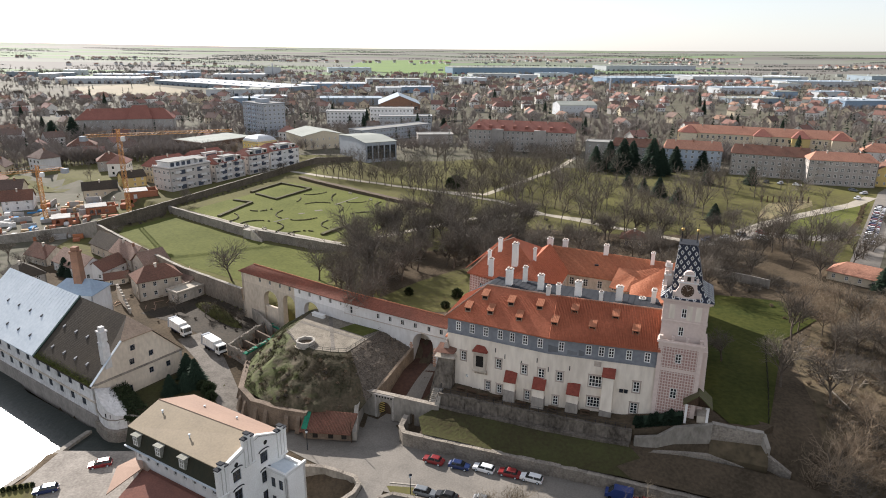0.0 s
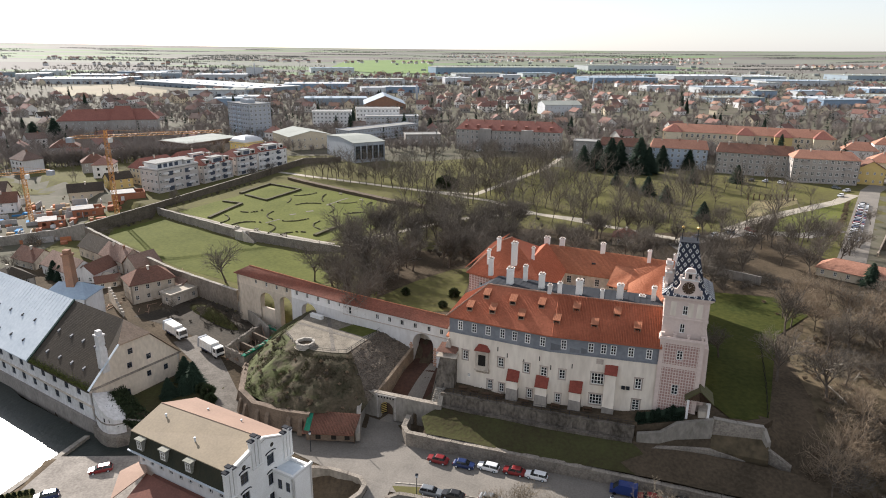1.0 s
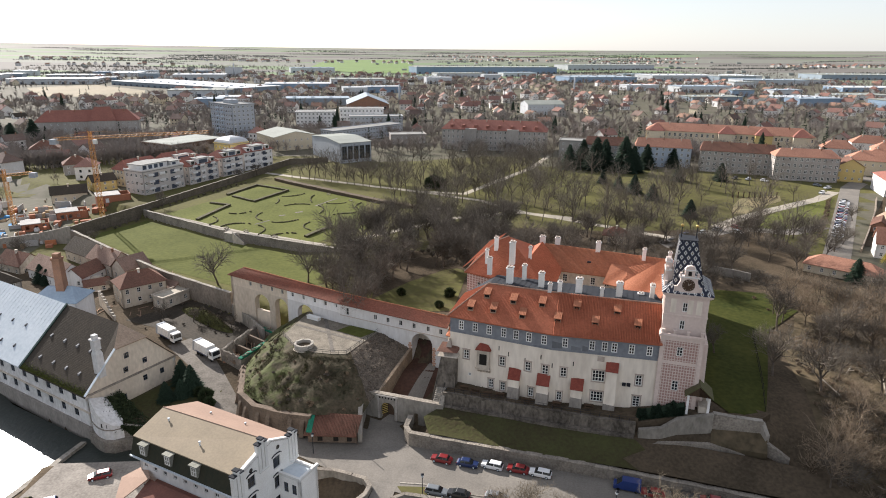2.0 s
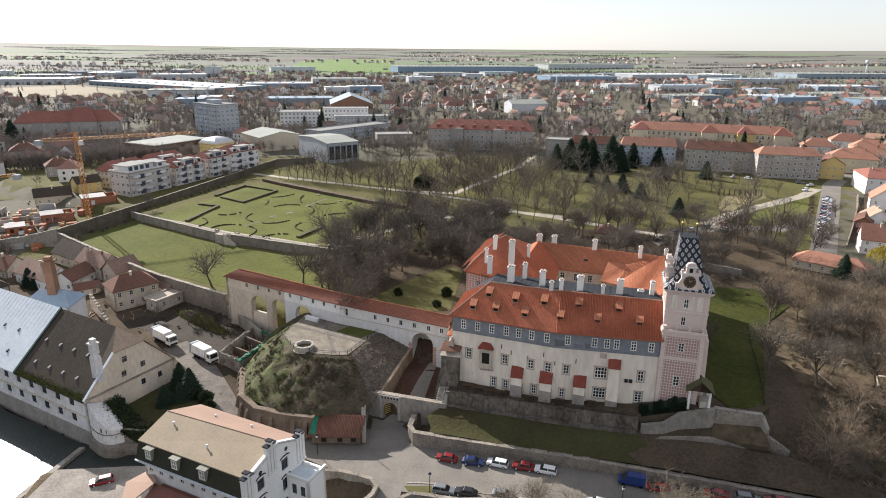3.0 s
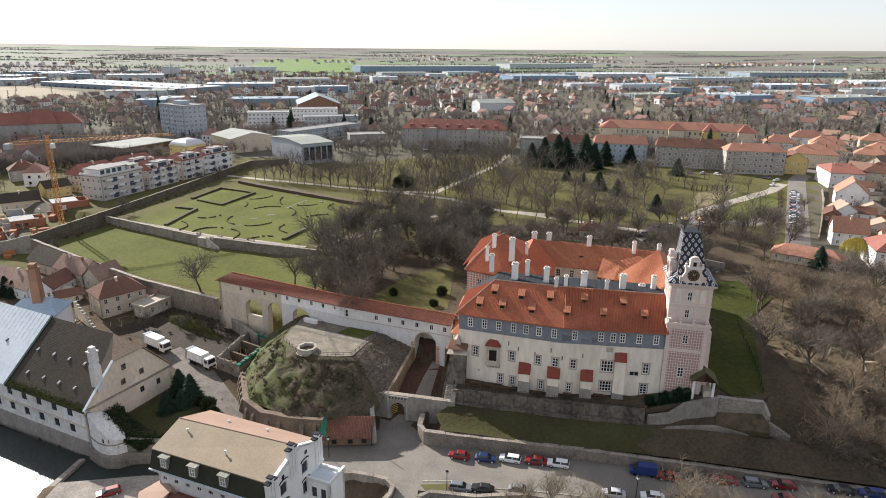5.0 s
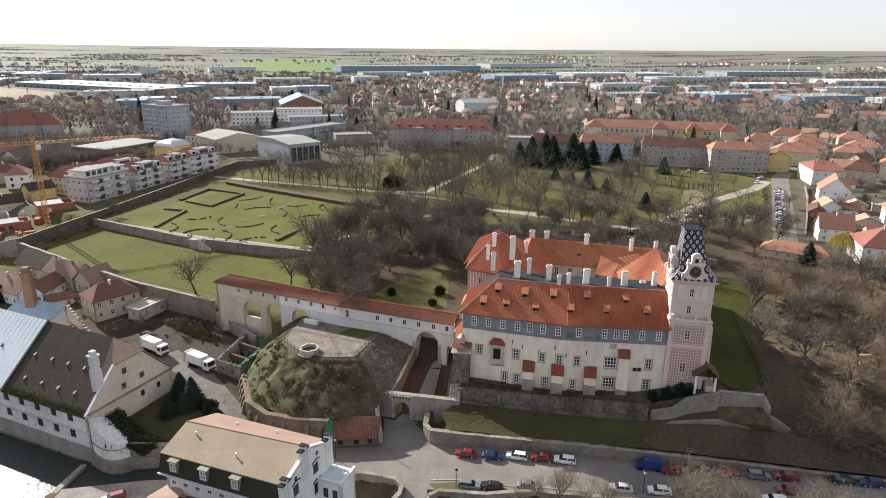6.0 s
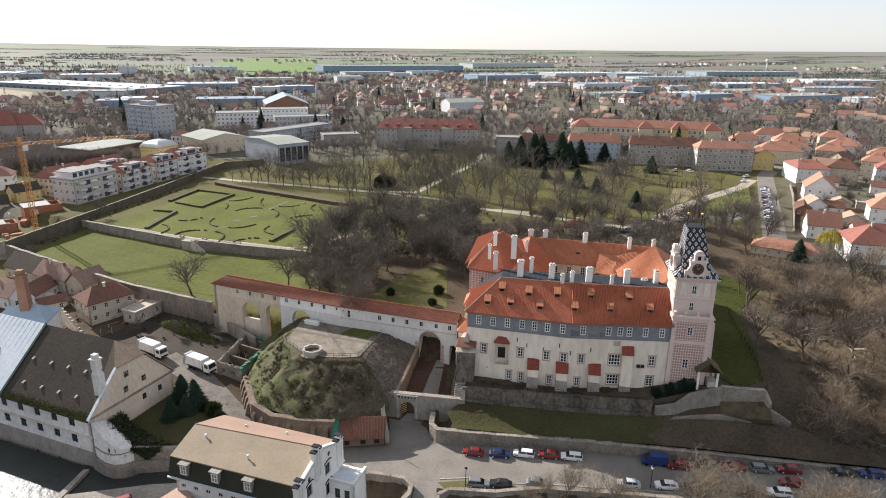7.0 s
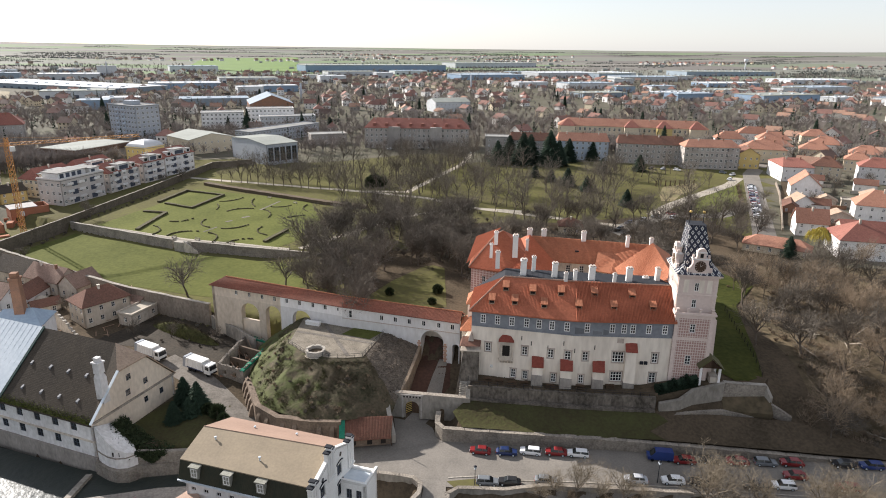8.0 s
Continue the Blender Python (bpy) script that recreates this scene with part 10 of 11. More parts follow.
for x, y, w, d, h in ((-150, 288, 14, 9, 6), (-158, 268, 12, 8, 3.5), (-166, 256, 10, 8, 3)):
    shell = thing("unfinished_house", "unfinished brick and concrete shell", "house", turned(x, y, ground(x, y), 30))
    m = M()
    for a, b in (((0, 0), (w, 0)), ((w, 0), (w, d)), ((w, d), (0, d)), ((0, d), (0, 0))):
        m.wall(a, b, 0, h, [(1.5 + 3 * i, 2.8 + 3 * i, 0.9, 2.4) for i in range(int((w if a[1] == b[1] else d) / 3.2))], 0.3)
    part("wall", m, SITE[3], shell)
    m = M()
    m.box(-0.2, w * 0.7, -0.2, d + 0.2, h, h + 0.25)
    part("slab", m, SITE[5], shell)


# ---- vehicles ----
CAR_PAINT = {n: mat("car_" + n, c, tuple(v * 0.92 for v in c), rough=0.28, bump=0.0, spec=0.6, vary=0.03) for n, c in (("red", (0.2, 0.016, 0.018)), ("white", (0.75, 0.75, 0.75)), ("navy", (0.015, 0.03, 0.1)), ("blue", (0.018, 0.04, 0.16)), ("black", (0.02, 0.02, 0.022)), ("grey", (0.16, 0.17, 0.18)), ("silver", (0.45, 0.46, 0.48)))}
RUBBER = mat("tyre_rubber", (0.02, 0.02, 0.02))
LAMP_RED = mat("tail_lamp", (0.35, 0.01, 0.01), rough=0.3)
LAMP_CLEAR = mat("head_lamp", (0.6, 0.62, 0.62), rough=0.2)


def car_parts(estate):
    """Half-sections of a car body, lofted: lower body, glass house, roof."""
    b = M()
    low = [(-2.15, 0.34, 0.62), (-2.1, 0.3, 0.86), (-1.2, 0.28, 0.95), (0.9, 0.28, 0.96), (1.75, 0.28, 0.9 if estate else 0.98), (2.1, 0.36, 0.8)]
    rows = []
    for x, z0, z1 in low:
        w = 0.86 if abs(x) < 1.8 else 0.74
        rows.append([(x, -w, z0), (x, -w * 1.02, (z0 + z1) / 2), (x, -w * 0.93, z1), (x, w * 0.93, z1), (x, w * 1.02, (z0 + z1) / 2), (x, w, z0)])
    for r in rows:
        b.v += r
    n = 6
    b.f += [(i * n + j, i * n + (j + 1) % n, (i + 1) * n + (j + 1) % n, (i + 1) * n + j) for i in range(len(rows) - 1) for j in range(n)]
    b.f += [tuple(range(n - 1, -1, -1)), tuple(range((len(rows) - 1) * n, len(rows) * n))]
    back = 2.0 if estate else 1.5
    g, r = M(), M()
    g.prism([(-1.15, -0.8), (back, -0.78), (back, 0.78), (-1.15, 0.8)], 0.93, 1.4, [(-0.45, -0.64), (back - 0.3, -0.62), (back - 0.3, 0.62), (-0.45, 0.64)])
    r.prism([(-0.5, -0.66), (back - 0.25, -0.64), (back - 0.25, 0.64), (-0.5, 0.66)], 1.395, 1.47, [(-0.35, -0.55), (back - 0.4, -0.55), (back - 0.4, 0.55), (-0.35, 0.55)])
    for x in (0.45,):
        r.prism([(x - 0.06, -0.8), (x + 0.06, -0.8), (x + 0.06, 0.8), (x - 0.06, 0.8)], 0.94, 1.41, [(x - 0.05, -0.655), (x + 0.05, -0.655), (x + 0.05, 0.655), (x - 0.05, 0.655)])
    return b, g, r


_wheel = M()
_wheel.tube((0, -0.1, 0), (0, 0.1, 0), 0.32, 0.32, 14)
_rim = M()
_rim.tube((0, -0.115, 0), (0, 0.115, 0), 0.19, 0.19, 10)
WHEEL, RIM = _wheel.mesh("wheel", RUBBER), _rim.mesh("rim", METAL_PALE)
CAR_SETS = {}


def make_car(colour, estate):
    b, g, r = car_parts(estate)
    return b.mesh("body", CAR_PAINT[colour]), g.mesh("cabin_glass", GLASS), r.mesh("roof", CAR_PAINT[colour])


_lamp, _tail = M(), M()
_lamp.box(-0.06, 0.06, -0.18, 0.18, -0.07, 0.07)
LAMP, TAIL = _lamp.mesh("headlight", LAMP_CLEAR), _lamp.mesh("tail_light", LAMP_RED)


def car(x, y, z, yaw, colour, estate, label, group=""):
    key = (colour, estate)
    if key not in CAR_SETS:
        CAR_SETS[key] = make_car(*key)
    b, g, r = CAR_SETS[key]
    c = thing("car", label, "car", turned(x, y, z, yaw), group)
    part("body", b, parent=c), part("cabin_glass", g, parent=c), part("roof", r, parent=c)
    for wx in (-1.35, 1.3):
        for wy in (-0.78, 0.78):
            w = part("wheel", WHEEL, parent=c, at=pose(wx, wy, 0.32))
            part("rim", RIM, parent=w)
    for wy in (-0.55, 0.55):
        part("headlight", LAMP, parent=c, at=pose(-2.12, wy, 0.68)), part("tail_light", TAIL, parent=c, at=pose(2.08, wy, 0.72))
    return c


for x, y, colour, estate in ((-3.5, 108.0, "red", False), (1.5, 106.3, "navy", False), (6.3, 105.2, "white", True), (11.1, 103.5, "red", False), (15.1, 101.8, "white", True), (-5.0, 98.5, "grey", True), (-0.9, 97.4, "black", False), (5.8, 96.0, "grey", False), (34.3, 94.6, "red", False), (39.3, 93.2, "black", True),
                             (44.0, 91.6, "red", False), (49.0, 90.0, "grey", True), (53.7, 88.4, "red", False), (62.5, 85.1, "black", False), (67.2, 83.4, "blue", True), (22.3, 91.8, "silver", False), (28.8, 89.7, "white", False), (33.6, 88.0, "black", True), (51.6, 85.1, "red", False), (47.7, 83.4, "white", True), (42.6, 84.6, "black", False), (57.9, 79.4, "red", True)):
    car(x, y, ground(x, y) + 0.1, -20.5 + rnd.uniform(-3, 3) + (180 if colour in ("navy", "grey") else 0), colour, estate, f"parked {colour} {'estate car' if estate else 'hatchback car'} on the street below the castle", "cars below the castle")
for i, (x, y) in enumerate([(152.1 + 1.8 * k, 223.3 + 2.47 * k) for k in range(24)]):
    car(x + 1.6, y + 1.2, ground(x + 1.6, y + 1.2) + 0.1, 144, ("white", "silver", "grey", "black", "navy", "white", "red")[(i * 5 + i // 3) % 7], i % 2 == 0, "parked car standing across the kerb beside the park", "cars beside the park")
for x, y, c in ((88, 222, "black"), (96, 229, "navy"), (104, 232, "silver"), (112, 236, "grey"), (121, 238, "red"), (118, 231, "white"), (183, 330, "white"), (176, 334, "silver"), (170, 337, "black"), (205, 318, "grey"), (30, 440, "white"), (40, 437, "silver"), (52, 432, "black"), (-70.3, 108.4, "red"), (-76.5, 100.5, "navy"), (196, 300, "white"), (206, 311, "silver")):
    car(x, y, ground(x, y) + 0.1, rnd.choice((20, 35, 120)), c, True, f"parked {c} estate car beside the park road" if y > 150 else f"parked {c} car in the riverside yard", "cars by the park")
# blue van
van = thing("van", "dark blue delivery van parked along the street wall", "van", turned(30.3, 96.8, ground(30.3, 96.8) + 0.1, -20.5))
m = M()
m.prism([(-2.5, -0.95), (2.4, -0.95), (2.4, 0.95), (-2.5, 0.95)], 0.4, 1.1), m.prism([(-1.9, -0.95), (2.4, -0.95), (2.4, 0.95), (-1.9, 0.95)], 1.1, 2.2, [(-0.9, -0.85), (2.35, -0.85), (2.35, 0.85), (-0.9, 0.85)])
part("body", m, CAR_PAINT["blue"], van)
m = M()
m.prism([(-1.95, -0.8), (-1.85, -0.8), (-1.85, 0.8), (-1.95, 0.8)], 1.2, 2.05, [(-1.1, -0.75), (-1.0, -0.75), (-1.0, 0.75), (-1.1, 0.75)])
part("windscreen", m, GLASS, van)
for wx in (-1.6, 1.6):
    for wy in (-0.85, 0.85):
        part("wheel", WHEEL, parent=van, at=pose(wx, wy, 0.32))


def truck(x, y, z, yaw):
    t = thing("refuse_truck", "white three-axle refuse truck parked in the yard", "truck", turned(x, y, z, yaw), "refuse trucks")
    m = M()
    m.box(-4.6, 4.0, -1.0, 1.0, 0.75, 1.05)
    part("chassis", m, DARK, t)
    m = M()
    m.prism([(-4.6, -1.25), (1.4, -1.25), (1.4, 1.25), (-4.6, 1.25)], 1.05, 3.5, [(-4.1, -1.2), (1.35, -1.2), (1.35, 1.2), (-4.1, 1.2)])
    body = part("compactor_body", m, WHITE_PAINT, t, "ribbed white compactor body")
    for k in range(6):
        q = M()
        q.box(-3.6 + k * 0.85, -3.45 + k * 0.85, -1.3, 1.3, 1.1, 3.4)
        part("rib", q, WHITE_PAINT, body)
    q = M()
    q.box(-3.9, 1.2, -1.31, 1.31, 1.0, 1.25)
    part("side_rail", q, CAR_PAINT["navy"], body)
    m = M()
    m.prism([(-5.6, -1.2), (-4.3, -1.2), (-4.3, 1.2), (-5.6, 1.2)], 0.8, 3.6, [(-5.0, -1.15), (-4.2, -1.15), (-4.2, 1.15), (-5.0, 1.15)])
    part("tailgate", m, PANEL, t)
    m = M()
    m.prism([(1.8, -1.2), (3.9, -1.2), (3.9, 1.2), (1.8, 1.2)], 0.7, 3.0, [(1.8, -1.15), (3.65, -1.15), (3.65, 1.15), (1.8, 1.15)])
    cab = part("cab", m, WHITE_PAINT, t)
    m = M()
    m.prism([(3.85, -1.05), (3.93, -1.05), (3.93, 1.05), (3.85, 1.05)], 1.75, 2.75, [(3.68, -1.0), (3.76, -1.0), (3.76, 1.0), (3.68, 1.0)])
    part("windscreen", m, GLASS, cab)
    for sy in (-1, 1):
        m = M()
        m.box(2.4, 3.5, sy * 1.19 - 0.03, sy * 1.19 + 0.03, 1.75, 2.65)
        part("side_window", m, GLASS, cab)
    w = M()
    w.tube((0, -0.16, 0), (0, 0.16, 0), 0.5, 0.5, 14)
    wm = w.mesh("wheel", RUBBER)
    for wx in (-3.2, -1.8, 2.9):
        for wy in (-1.0, 1.0):
            part("wheel", wm, parent=t, at=pose(wx, wy, 0.5))


truck(-74.6, 161.2, ground(-74.6, 161.2) + 0.1, -42)
truck(-61.6, 151.2, ground(-61.6, 151.2) + 0.1, -42)


# ---- trees ----
TWIG = {"width": 0.026}


def grow(tr, cr, rnd, p, d, length, r, level, kids, gravity, tips=7):
    m = tr if level < 2 else cr
    n = 3 if level < 2 else 2
    pts = [p]
    q, v = p, d
    for i in range(n):
        v = (v + Vector((rnd.uniform(-1, 1), rnd.uniform(-1, 1), rnd.uniform(-0.5, 0.7) + gravity)) * 0.16).normalized()
        q2 = q + v * length / n
        m.tube(q, q2, r * (1 - 0.55 * i / n), r * (1 - 0.55 * (i + 1) / n), (7, 5, 3, 3)[min(level, 3)])
        pts.append(q2)
        q = q2
    if level >= len(kids):
        for _ in range(tips):
            t = rnd.uniform(0.1, 1)
            a = pts[0].lerp(pts[-1], t)
            e = (v + Vector((rnd.uniform(-1, 1), rnd.uniform(-1, 1), rnd.uniform(-0.6, 1)))).normalized()
            blade(cr, a, e, length * rnd.uniform(0.6, 1.15), TWIG["width"], rnd)
        return
    for k in range(kids[level]):
        t = (0.55 if level == 0 else 0.25) + (0.45 if level == 0 else 0.75) * (k + rnd.random()) / kids[level]
        i = min(n - 1, int(t * n))
        a = pts[i].lerp(pts[i + 1], t * n - i)
        ang = k * 2.4 + rnd.uniform(-0.5, 0.5)
        o = v.orthogonal().normalized()
        o = Matrix.Rotation(ang, 3, v) @ o
        spread = (0.75, 0.8, 0.9, 1.0)[min(level, 3)] * rnd.uniform(0.75, 1.25)
        e = (v + o * spread).normalized()
        grow(tr, cr, rnd, a, e, length * (0.95 if level == 0 else 0.56) * rnd.uniform(0.75, 1.15), r * (0.5 if level == 0 else 0.5), level + 1, kids, gravity, tips)


def bare_tree(seed, h, kids=(6, 6, 5), slim=1.0, bushy=False, twigs=None, tips=6):
    rnd = random.Random(seed)
    tr, cr = M(), M()
    grow(tr, cr, rnd, Vector((0, 0, -0.5)), Vector((rnd.uniform(-0.08, 0.08), rnd.uniform(-0.08, 0.08), 1)).normalized(), h * (0.18 if bushy else 0.42), h * (0.024 if tips == 6 else 0.015), 0, kids, 0.12 * slim, tips)
    return raw(tr, "trunk", BARK), raw(cr, "crown", twigs or TWIGS)


def raw(m, name, material):
    me = bpy.data.meshes.new(name)
    me.from_pydata(m.v, [], m.f)
    me.materials.append(material)
    me.update()
    return me


PARK_TREES = [bare_tree(40 + i, 16.5, (7, 4, 3), 2.2, tips=5) for i in range(6)]
BIG_TREES = [bare_tree(60 + i, 16.0, (7, 7, 5), 0.8) for i in range(5)]
PALE_TREES = [bare_tree(70 + i, 16.0, (7, 6, 5), 1.5, twigs=TWIGS_PALE, tips=4) for i in range(4)]
TWIG["width"] = 0.013
STREET_TREES = [bare_tree(110 + i, 13.5, (9, 6, 5, 3), 3.4, twigs=TWIGS_STREET, tips=4) for i in range(3)]
TWIG["width"] = 0.026
PALE_BUSHES = [bare_tree(90 + i, 6.0, (9, 6, 4), 0.6, True, twigs=TWIGS_PALE) for i in range(3)]
BUSHES = [bare_tree(80 + i, 6.0, (9, 6, 4), 0.6, True) for i in range(4)]


def plant(kind, x, y, s, label, group, z=None, name="bare_tree", category="tree"):
    tr, cr = kind[rnd.randrange(len(kind))]
    t = thing(name, label, category, pose(x, y, (ground(x, y) if z is None else z) - 0.1, 0, 0, rnd.uniform(0, 360)) @ Matrix.Diagonal((s, s, s * rnd.uniform(0.9, 1.12), 1)), group)
    part("trunk", tr, parent=t), part("crown", cr, parent=t)
    return t


rnd = random.Random(9)


def row(a, b, step, off, s=1.0):
    a, b = Vector(a), Vector(b)
    d = (b - a).normalized()
    n = Vector((-d.y, d.x))
    for i in range(int((b - a).length / step) + 1):
        p = a + d * i * step + n * (off + rnd.uniform(-0.7, 0.7)) + d * rnd.uniform(-1.2, 1.2)
        plant(PARK_TREES, p.x, p.y, s * rnd.uniform(0.75, 1.1), "slender bare park tree standing in a row along the path", "rows of park trees", name="park_tree")


row((-70, 350), (-2, 312), 5, 4.5), row((-70, 350), (-8, 316), 5, -4.5, 0.9)
row((2, 309), (24, 292), 6, 4), row((24, 318), (80, 405), 7, 5), row((18, 306), (80, 410), 7, -6)
row((-60, 366), (10, 330), 8, 4, 0.9), row((20, 300), (58, 258), 7, 6), row((44, 262), (90, 226), 7, -5)
for poly_n, (x0, x1, y0, y1) in ((38, (-40, 60, 330, 408)), (30, (30, 100, 290, 375)), (30, (50, 120, 240, 300)), (16, (-20, 40, 270, 305)), (13, (118, 180, 272, 335)), (7, (96, 150, 290, 340)), (10, (100, 140, 205, 250))):
    for _ in range(poly_n):
        x, y = rnd.uniform(x0, x1), rnd.uniform(y0, y1)
        if any((x - a) ** 2 + (y - b) ** 2 < (c + 3) ** 2 for a, b, c in town) or (150 < x < 205 and abs((y - 228) - (x - 148) * 1.2) < 11):
            continue
        plant(PARK_TREES, x, y, rnd.uniform(0.62, 1.2), "bare park tree standing on worn grass", "park trees", name="park_tree")
# thicket between garden, corridor and castle
for _ in range(120):
    x, y = rnd.uniform(-36, 30), rnd.uniform(158, 262)
    if x < -22 and y > 222 or math.hypot(x + 3, y - 176) < 17 or castle_sd(x, y)[0] > -56 and castle_sd(x, y)[1] < 52:
        continue
    plant(BIG_TREES, x, y, rnd.uniform(0.65, 1.0), "large bare tree in the dark thicket behind the castle", "thicket trees")
for _ in range(80):
    x, y = rnd.uniform(-34, 70), rnd.uniform(180, 262)
    if x < -20 and y > 225:
        continue
    plant(BUSHES, x, y, rnd.uniform(0.6, 1.1), "bare brown undergrowth shrub in the thicket", "thicket shrubs", name="bare_shrub", category="shrub")
rv = random.Random(47)
for _ in range(30):
    x, y = rv.uniform(4, 80), rv.uniform(188, 240)
    if y > 226 + 0.25 * x or y < 186 + 0.1 * x:
        continue
    plant(BIG_TREES, x, y, rv.uniform(0.45, 0.8), "large bare tree in the dark thicket behind the castle", "thicket trees")
fm = M()
for _ in range(1050):
    x, y = rv.uniform(2, 104), rv.uniform(176, 242)
    if y > 236 - 0.35 * max(0, x - 60) or noise.noise(Vector((x * 0.08, y * 0.08, 5))) < -0.1:
        continue
    w, h = rv.uniform(0.6, 1.9), rv.uniform(0.8, 2.6)
    for _ in range(40):
        a, e = rv.uniform(0, 6.28), rv.random() ** 0.6 * w
        p = Vector((x + e * math.cos(a), y + e * math.sin(a), 0))
        p.z = ground(p.x, p.y) + rv.uniform(-0.1, 0.25 * h)
        blade(fm, p, Vector((math.cos(a) * 0.6 + rv.uniform(-0.5, 0.5), math.sin(a) * 0.6 + rv.uniform(-0.5, 0.5), rv.uniform(0.3, 1))).normalized(), h * rv.uniform(0.5, 1.0), rv.uniform(0.02, 0.06), rv)
tagged(new("undergrowth", raw(fm, "undergrowth", TWIGS)), "dark tangled undergrowth in the thicket behind the castle", "undergrowth", kind="stuff")
# scrub along the inner side of the tall garden wall
for k in range(26):
    f = k / 25
    x, y = -131 + 36 * f + rnd.uniform(-1, 1), 253 + 78 * f + rnd.uniform(-1, 1)
    plant(BUSHES, x, y, rnd.uniform(0.4, 0.75), "bare brown scrub at the foot of the tall garden wall", "wall scrub", name="wall_shrub", category="shrub")
# single trees that stand out
for x, y, s in ((-69.5, 190.5, 0.95), (-41.4, 189, 0.9), (-36, 190, 0.7), (-22.8, 152.8, 0.95), (-28, 206, 1.1), (-36, 214, 1.15), (-24, 226, 1.05), (-118, 278, 0.45), (-29.5, 176.6, 0.95), (-24.2, 179, 1.05), (-19.2, 175.5, 0.9), (-25.8, 189.4, 1.1), (-15, 184, 0.95), (-34.6, 181.7, 0.9), (-20, 196, 1.1), (-24, 152.5, 0.55), (62, 132, 0.62), (70, 121, 0.85), (76, 113, 0.9)):
    plant(BIG_TREES, x, y, s, "large bare solitary tree with spreading limbs", "solitary trees")
# ravine and slope east of the castle
for _ in range(215):
    x, y = rnd.uniform(62, 136), rnd.uniform(84, 178)
    s, d = castle_sd(x, y)
    if s < 27 or s < 36 and d > 5 and d < 35 or abs(d + 20) < 10 or (x > 92 and y > 160) or (d < 2 and rnd.random() < 0.3):
        continue
    if rnd.random() < 0.55:
        plant(PALE_TREES if rnd.random() < 0.6 else BIG_TREES, x, y, rnd.uniform(0.5, 0.9), "bare brown tree on the wooded slope beside the castle", "slope trees", name="woodland_tree")
    else:
        plant(PALE_BUSHES, x, y, rnd.uniform(0.5, 0.95), "bare brown shrub on the wooded slope beside the castle", "slope shrubs", name="bare_shrub", category="shrub")
for shade, n, seed in ((TWIGS_PALE, 1800, 21), (TWIGS, 2000, 22)):
    fm, ru = M(), random.Random(seed)
    for _ in range(n):
        x, y = castle_xy(ru.uniform(28, 100), ru.uniform(-11, 92))
        if abs((x - 118) + (y - 188.5)) < 16 and x > 104 or 60 < x < 98 and 140 < y < 174 and castle_sd(x, y)[0] < 38 + 0.2 * (y - 140) or noise.noise(Vector((x * 0.07, y * 0.07, seed))) < -0.12 or castle_sd(x, y)[0] < 33 and castle_sd(x, y)[1] > 3:
            continue
        w, h = ru.uniform(0.5, 1.7), ru.uniform(0.7, 2.4)
        for _ in range(44):
            a, e = ru.uniform(0, 6.28), ru.random() ** 0.6 * w
            p = Vector((x + e * math.cos(a), y + e * math.sin(a), 0))
            p.z = ground(p.x, p.y) + ru.uniform(-0.1, 0.25 * h)
            blade(fm, p, Vector((math.cos(a) * 0.6 + ru.uniform(-0.5, 0.5), math.sin(a) * 0.6 + ru.uniform(-0.5, 0.5), ru.uniform(0.3, 1))).normalized(), h * ru.uniform(0.5, 1.0), ru.uniform(0.02, 0.06), ru)
    tagged(new("undergrowth", raw(fm, "undergrowth", shade)), "tangled brown undergrowth covering the ravine slope", "undergrowth", kind="stuff")
LOG_PALE = mat("bleached_wood", (0.42, 0.37, 0.3), (0.28, 0.24, 0.19), s1=0.6, s2=5, bump=0.4)
for _ in range(16):
    x, y = castle_xy(rnd.uniform(36, 84), rnd.uniform(-8, 34))
    q, a, k = M(), rnd.uniform(0, 6.28), rnd.uniform(3.5, 8)
    up, z = rnd.uniform(0.1, 3.2), ground(x, y)
    q.tube((0, 0, 0), (k * math.cos(a), k * math.sin(a), up), 0.2, 0.08, 6)
    q.tube((k * 0.6 * math.cos(a), k * 0.6 * math.sin(a), up * 0.6), (k * 0.85 * math.cos(a + 0.3), k * 0.85 * math.sin(a + 0.3), up * 0.9 + 0.8), 0.08, 0.03, 5)
    tagged(part("fallen_trunk", q, LOG_PALE, at=pose(x, y, z + 0.15)), "bleached fallen tree trunk on the wooded slope", "log", "fallen trunks")
for _ in range(48):
    x, y = rnd.uniform(58, 130), rnd.uniform(174, 232)
    if (x - 96) * 0.68 + (y - 182) * 0.73 > -6 and x > 94 and y < 205:
        continue
    plant(BIG_TREES, x, y, rnd.uniform(0.5, 0.85), "bare tree behind the ravine road", "ravine trees")
for _ in range(46):
    x, y = castle_xy(rnd.uniform(27.5, 44), rnd.uniform(-9, 34))
    if castle_sd(x, y)[0] < 30 and castle_sd(x, y)[1] > 2:
        continue
    plant(PALE_BUSHES, x, y, rnd.uniform(0.35, 0.7), "bare brown shrub beside the castle lawn fence", "slope shrubs", name="slope_shrub", category="shrub")
for _ in range(48):
    q, d = rnd.uniform(33, 66), rnd.uniform(-9.5, 9)
    if q < 38 and d > 0:
        continue
    x, y = castle_xy(q, d)
    if rnd.random() < 0.35:
        plant(PALE_TREES, x, y, rnd.uniform(0.4, 0.7), "bare brown tree on the wooded slope beside the castle", "slope trees", name="woodland_tree")
    else:
        plant(PALE_BUSHES, x, y, rnd.uniform(0.4, 0.85), "bare brown shrub on the wooded slope beside the castle", "slope shrubs", name="bare_shrub", category="shrub")
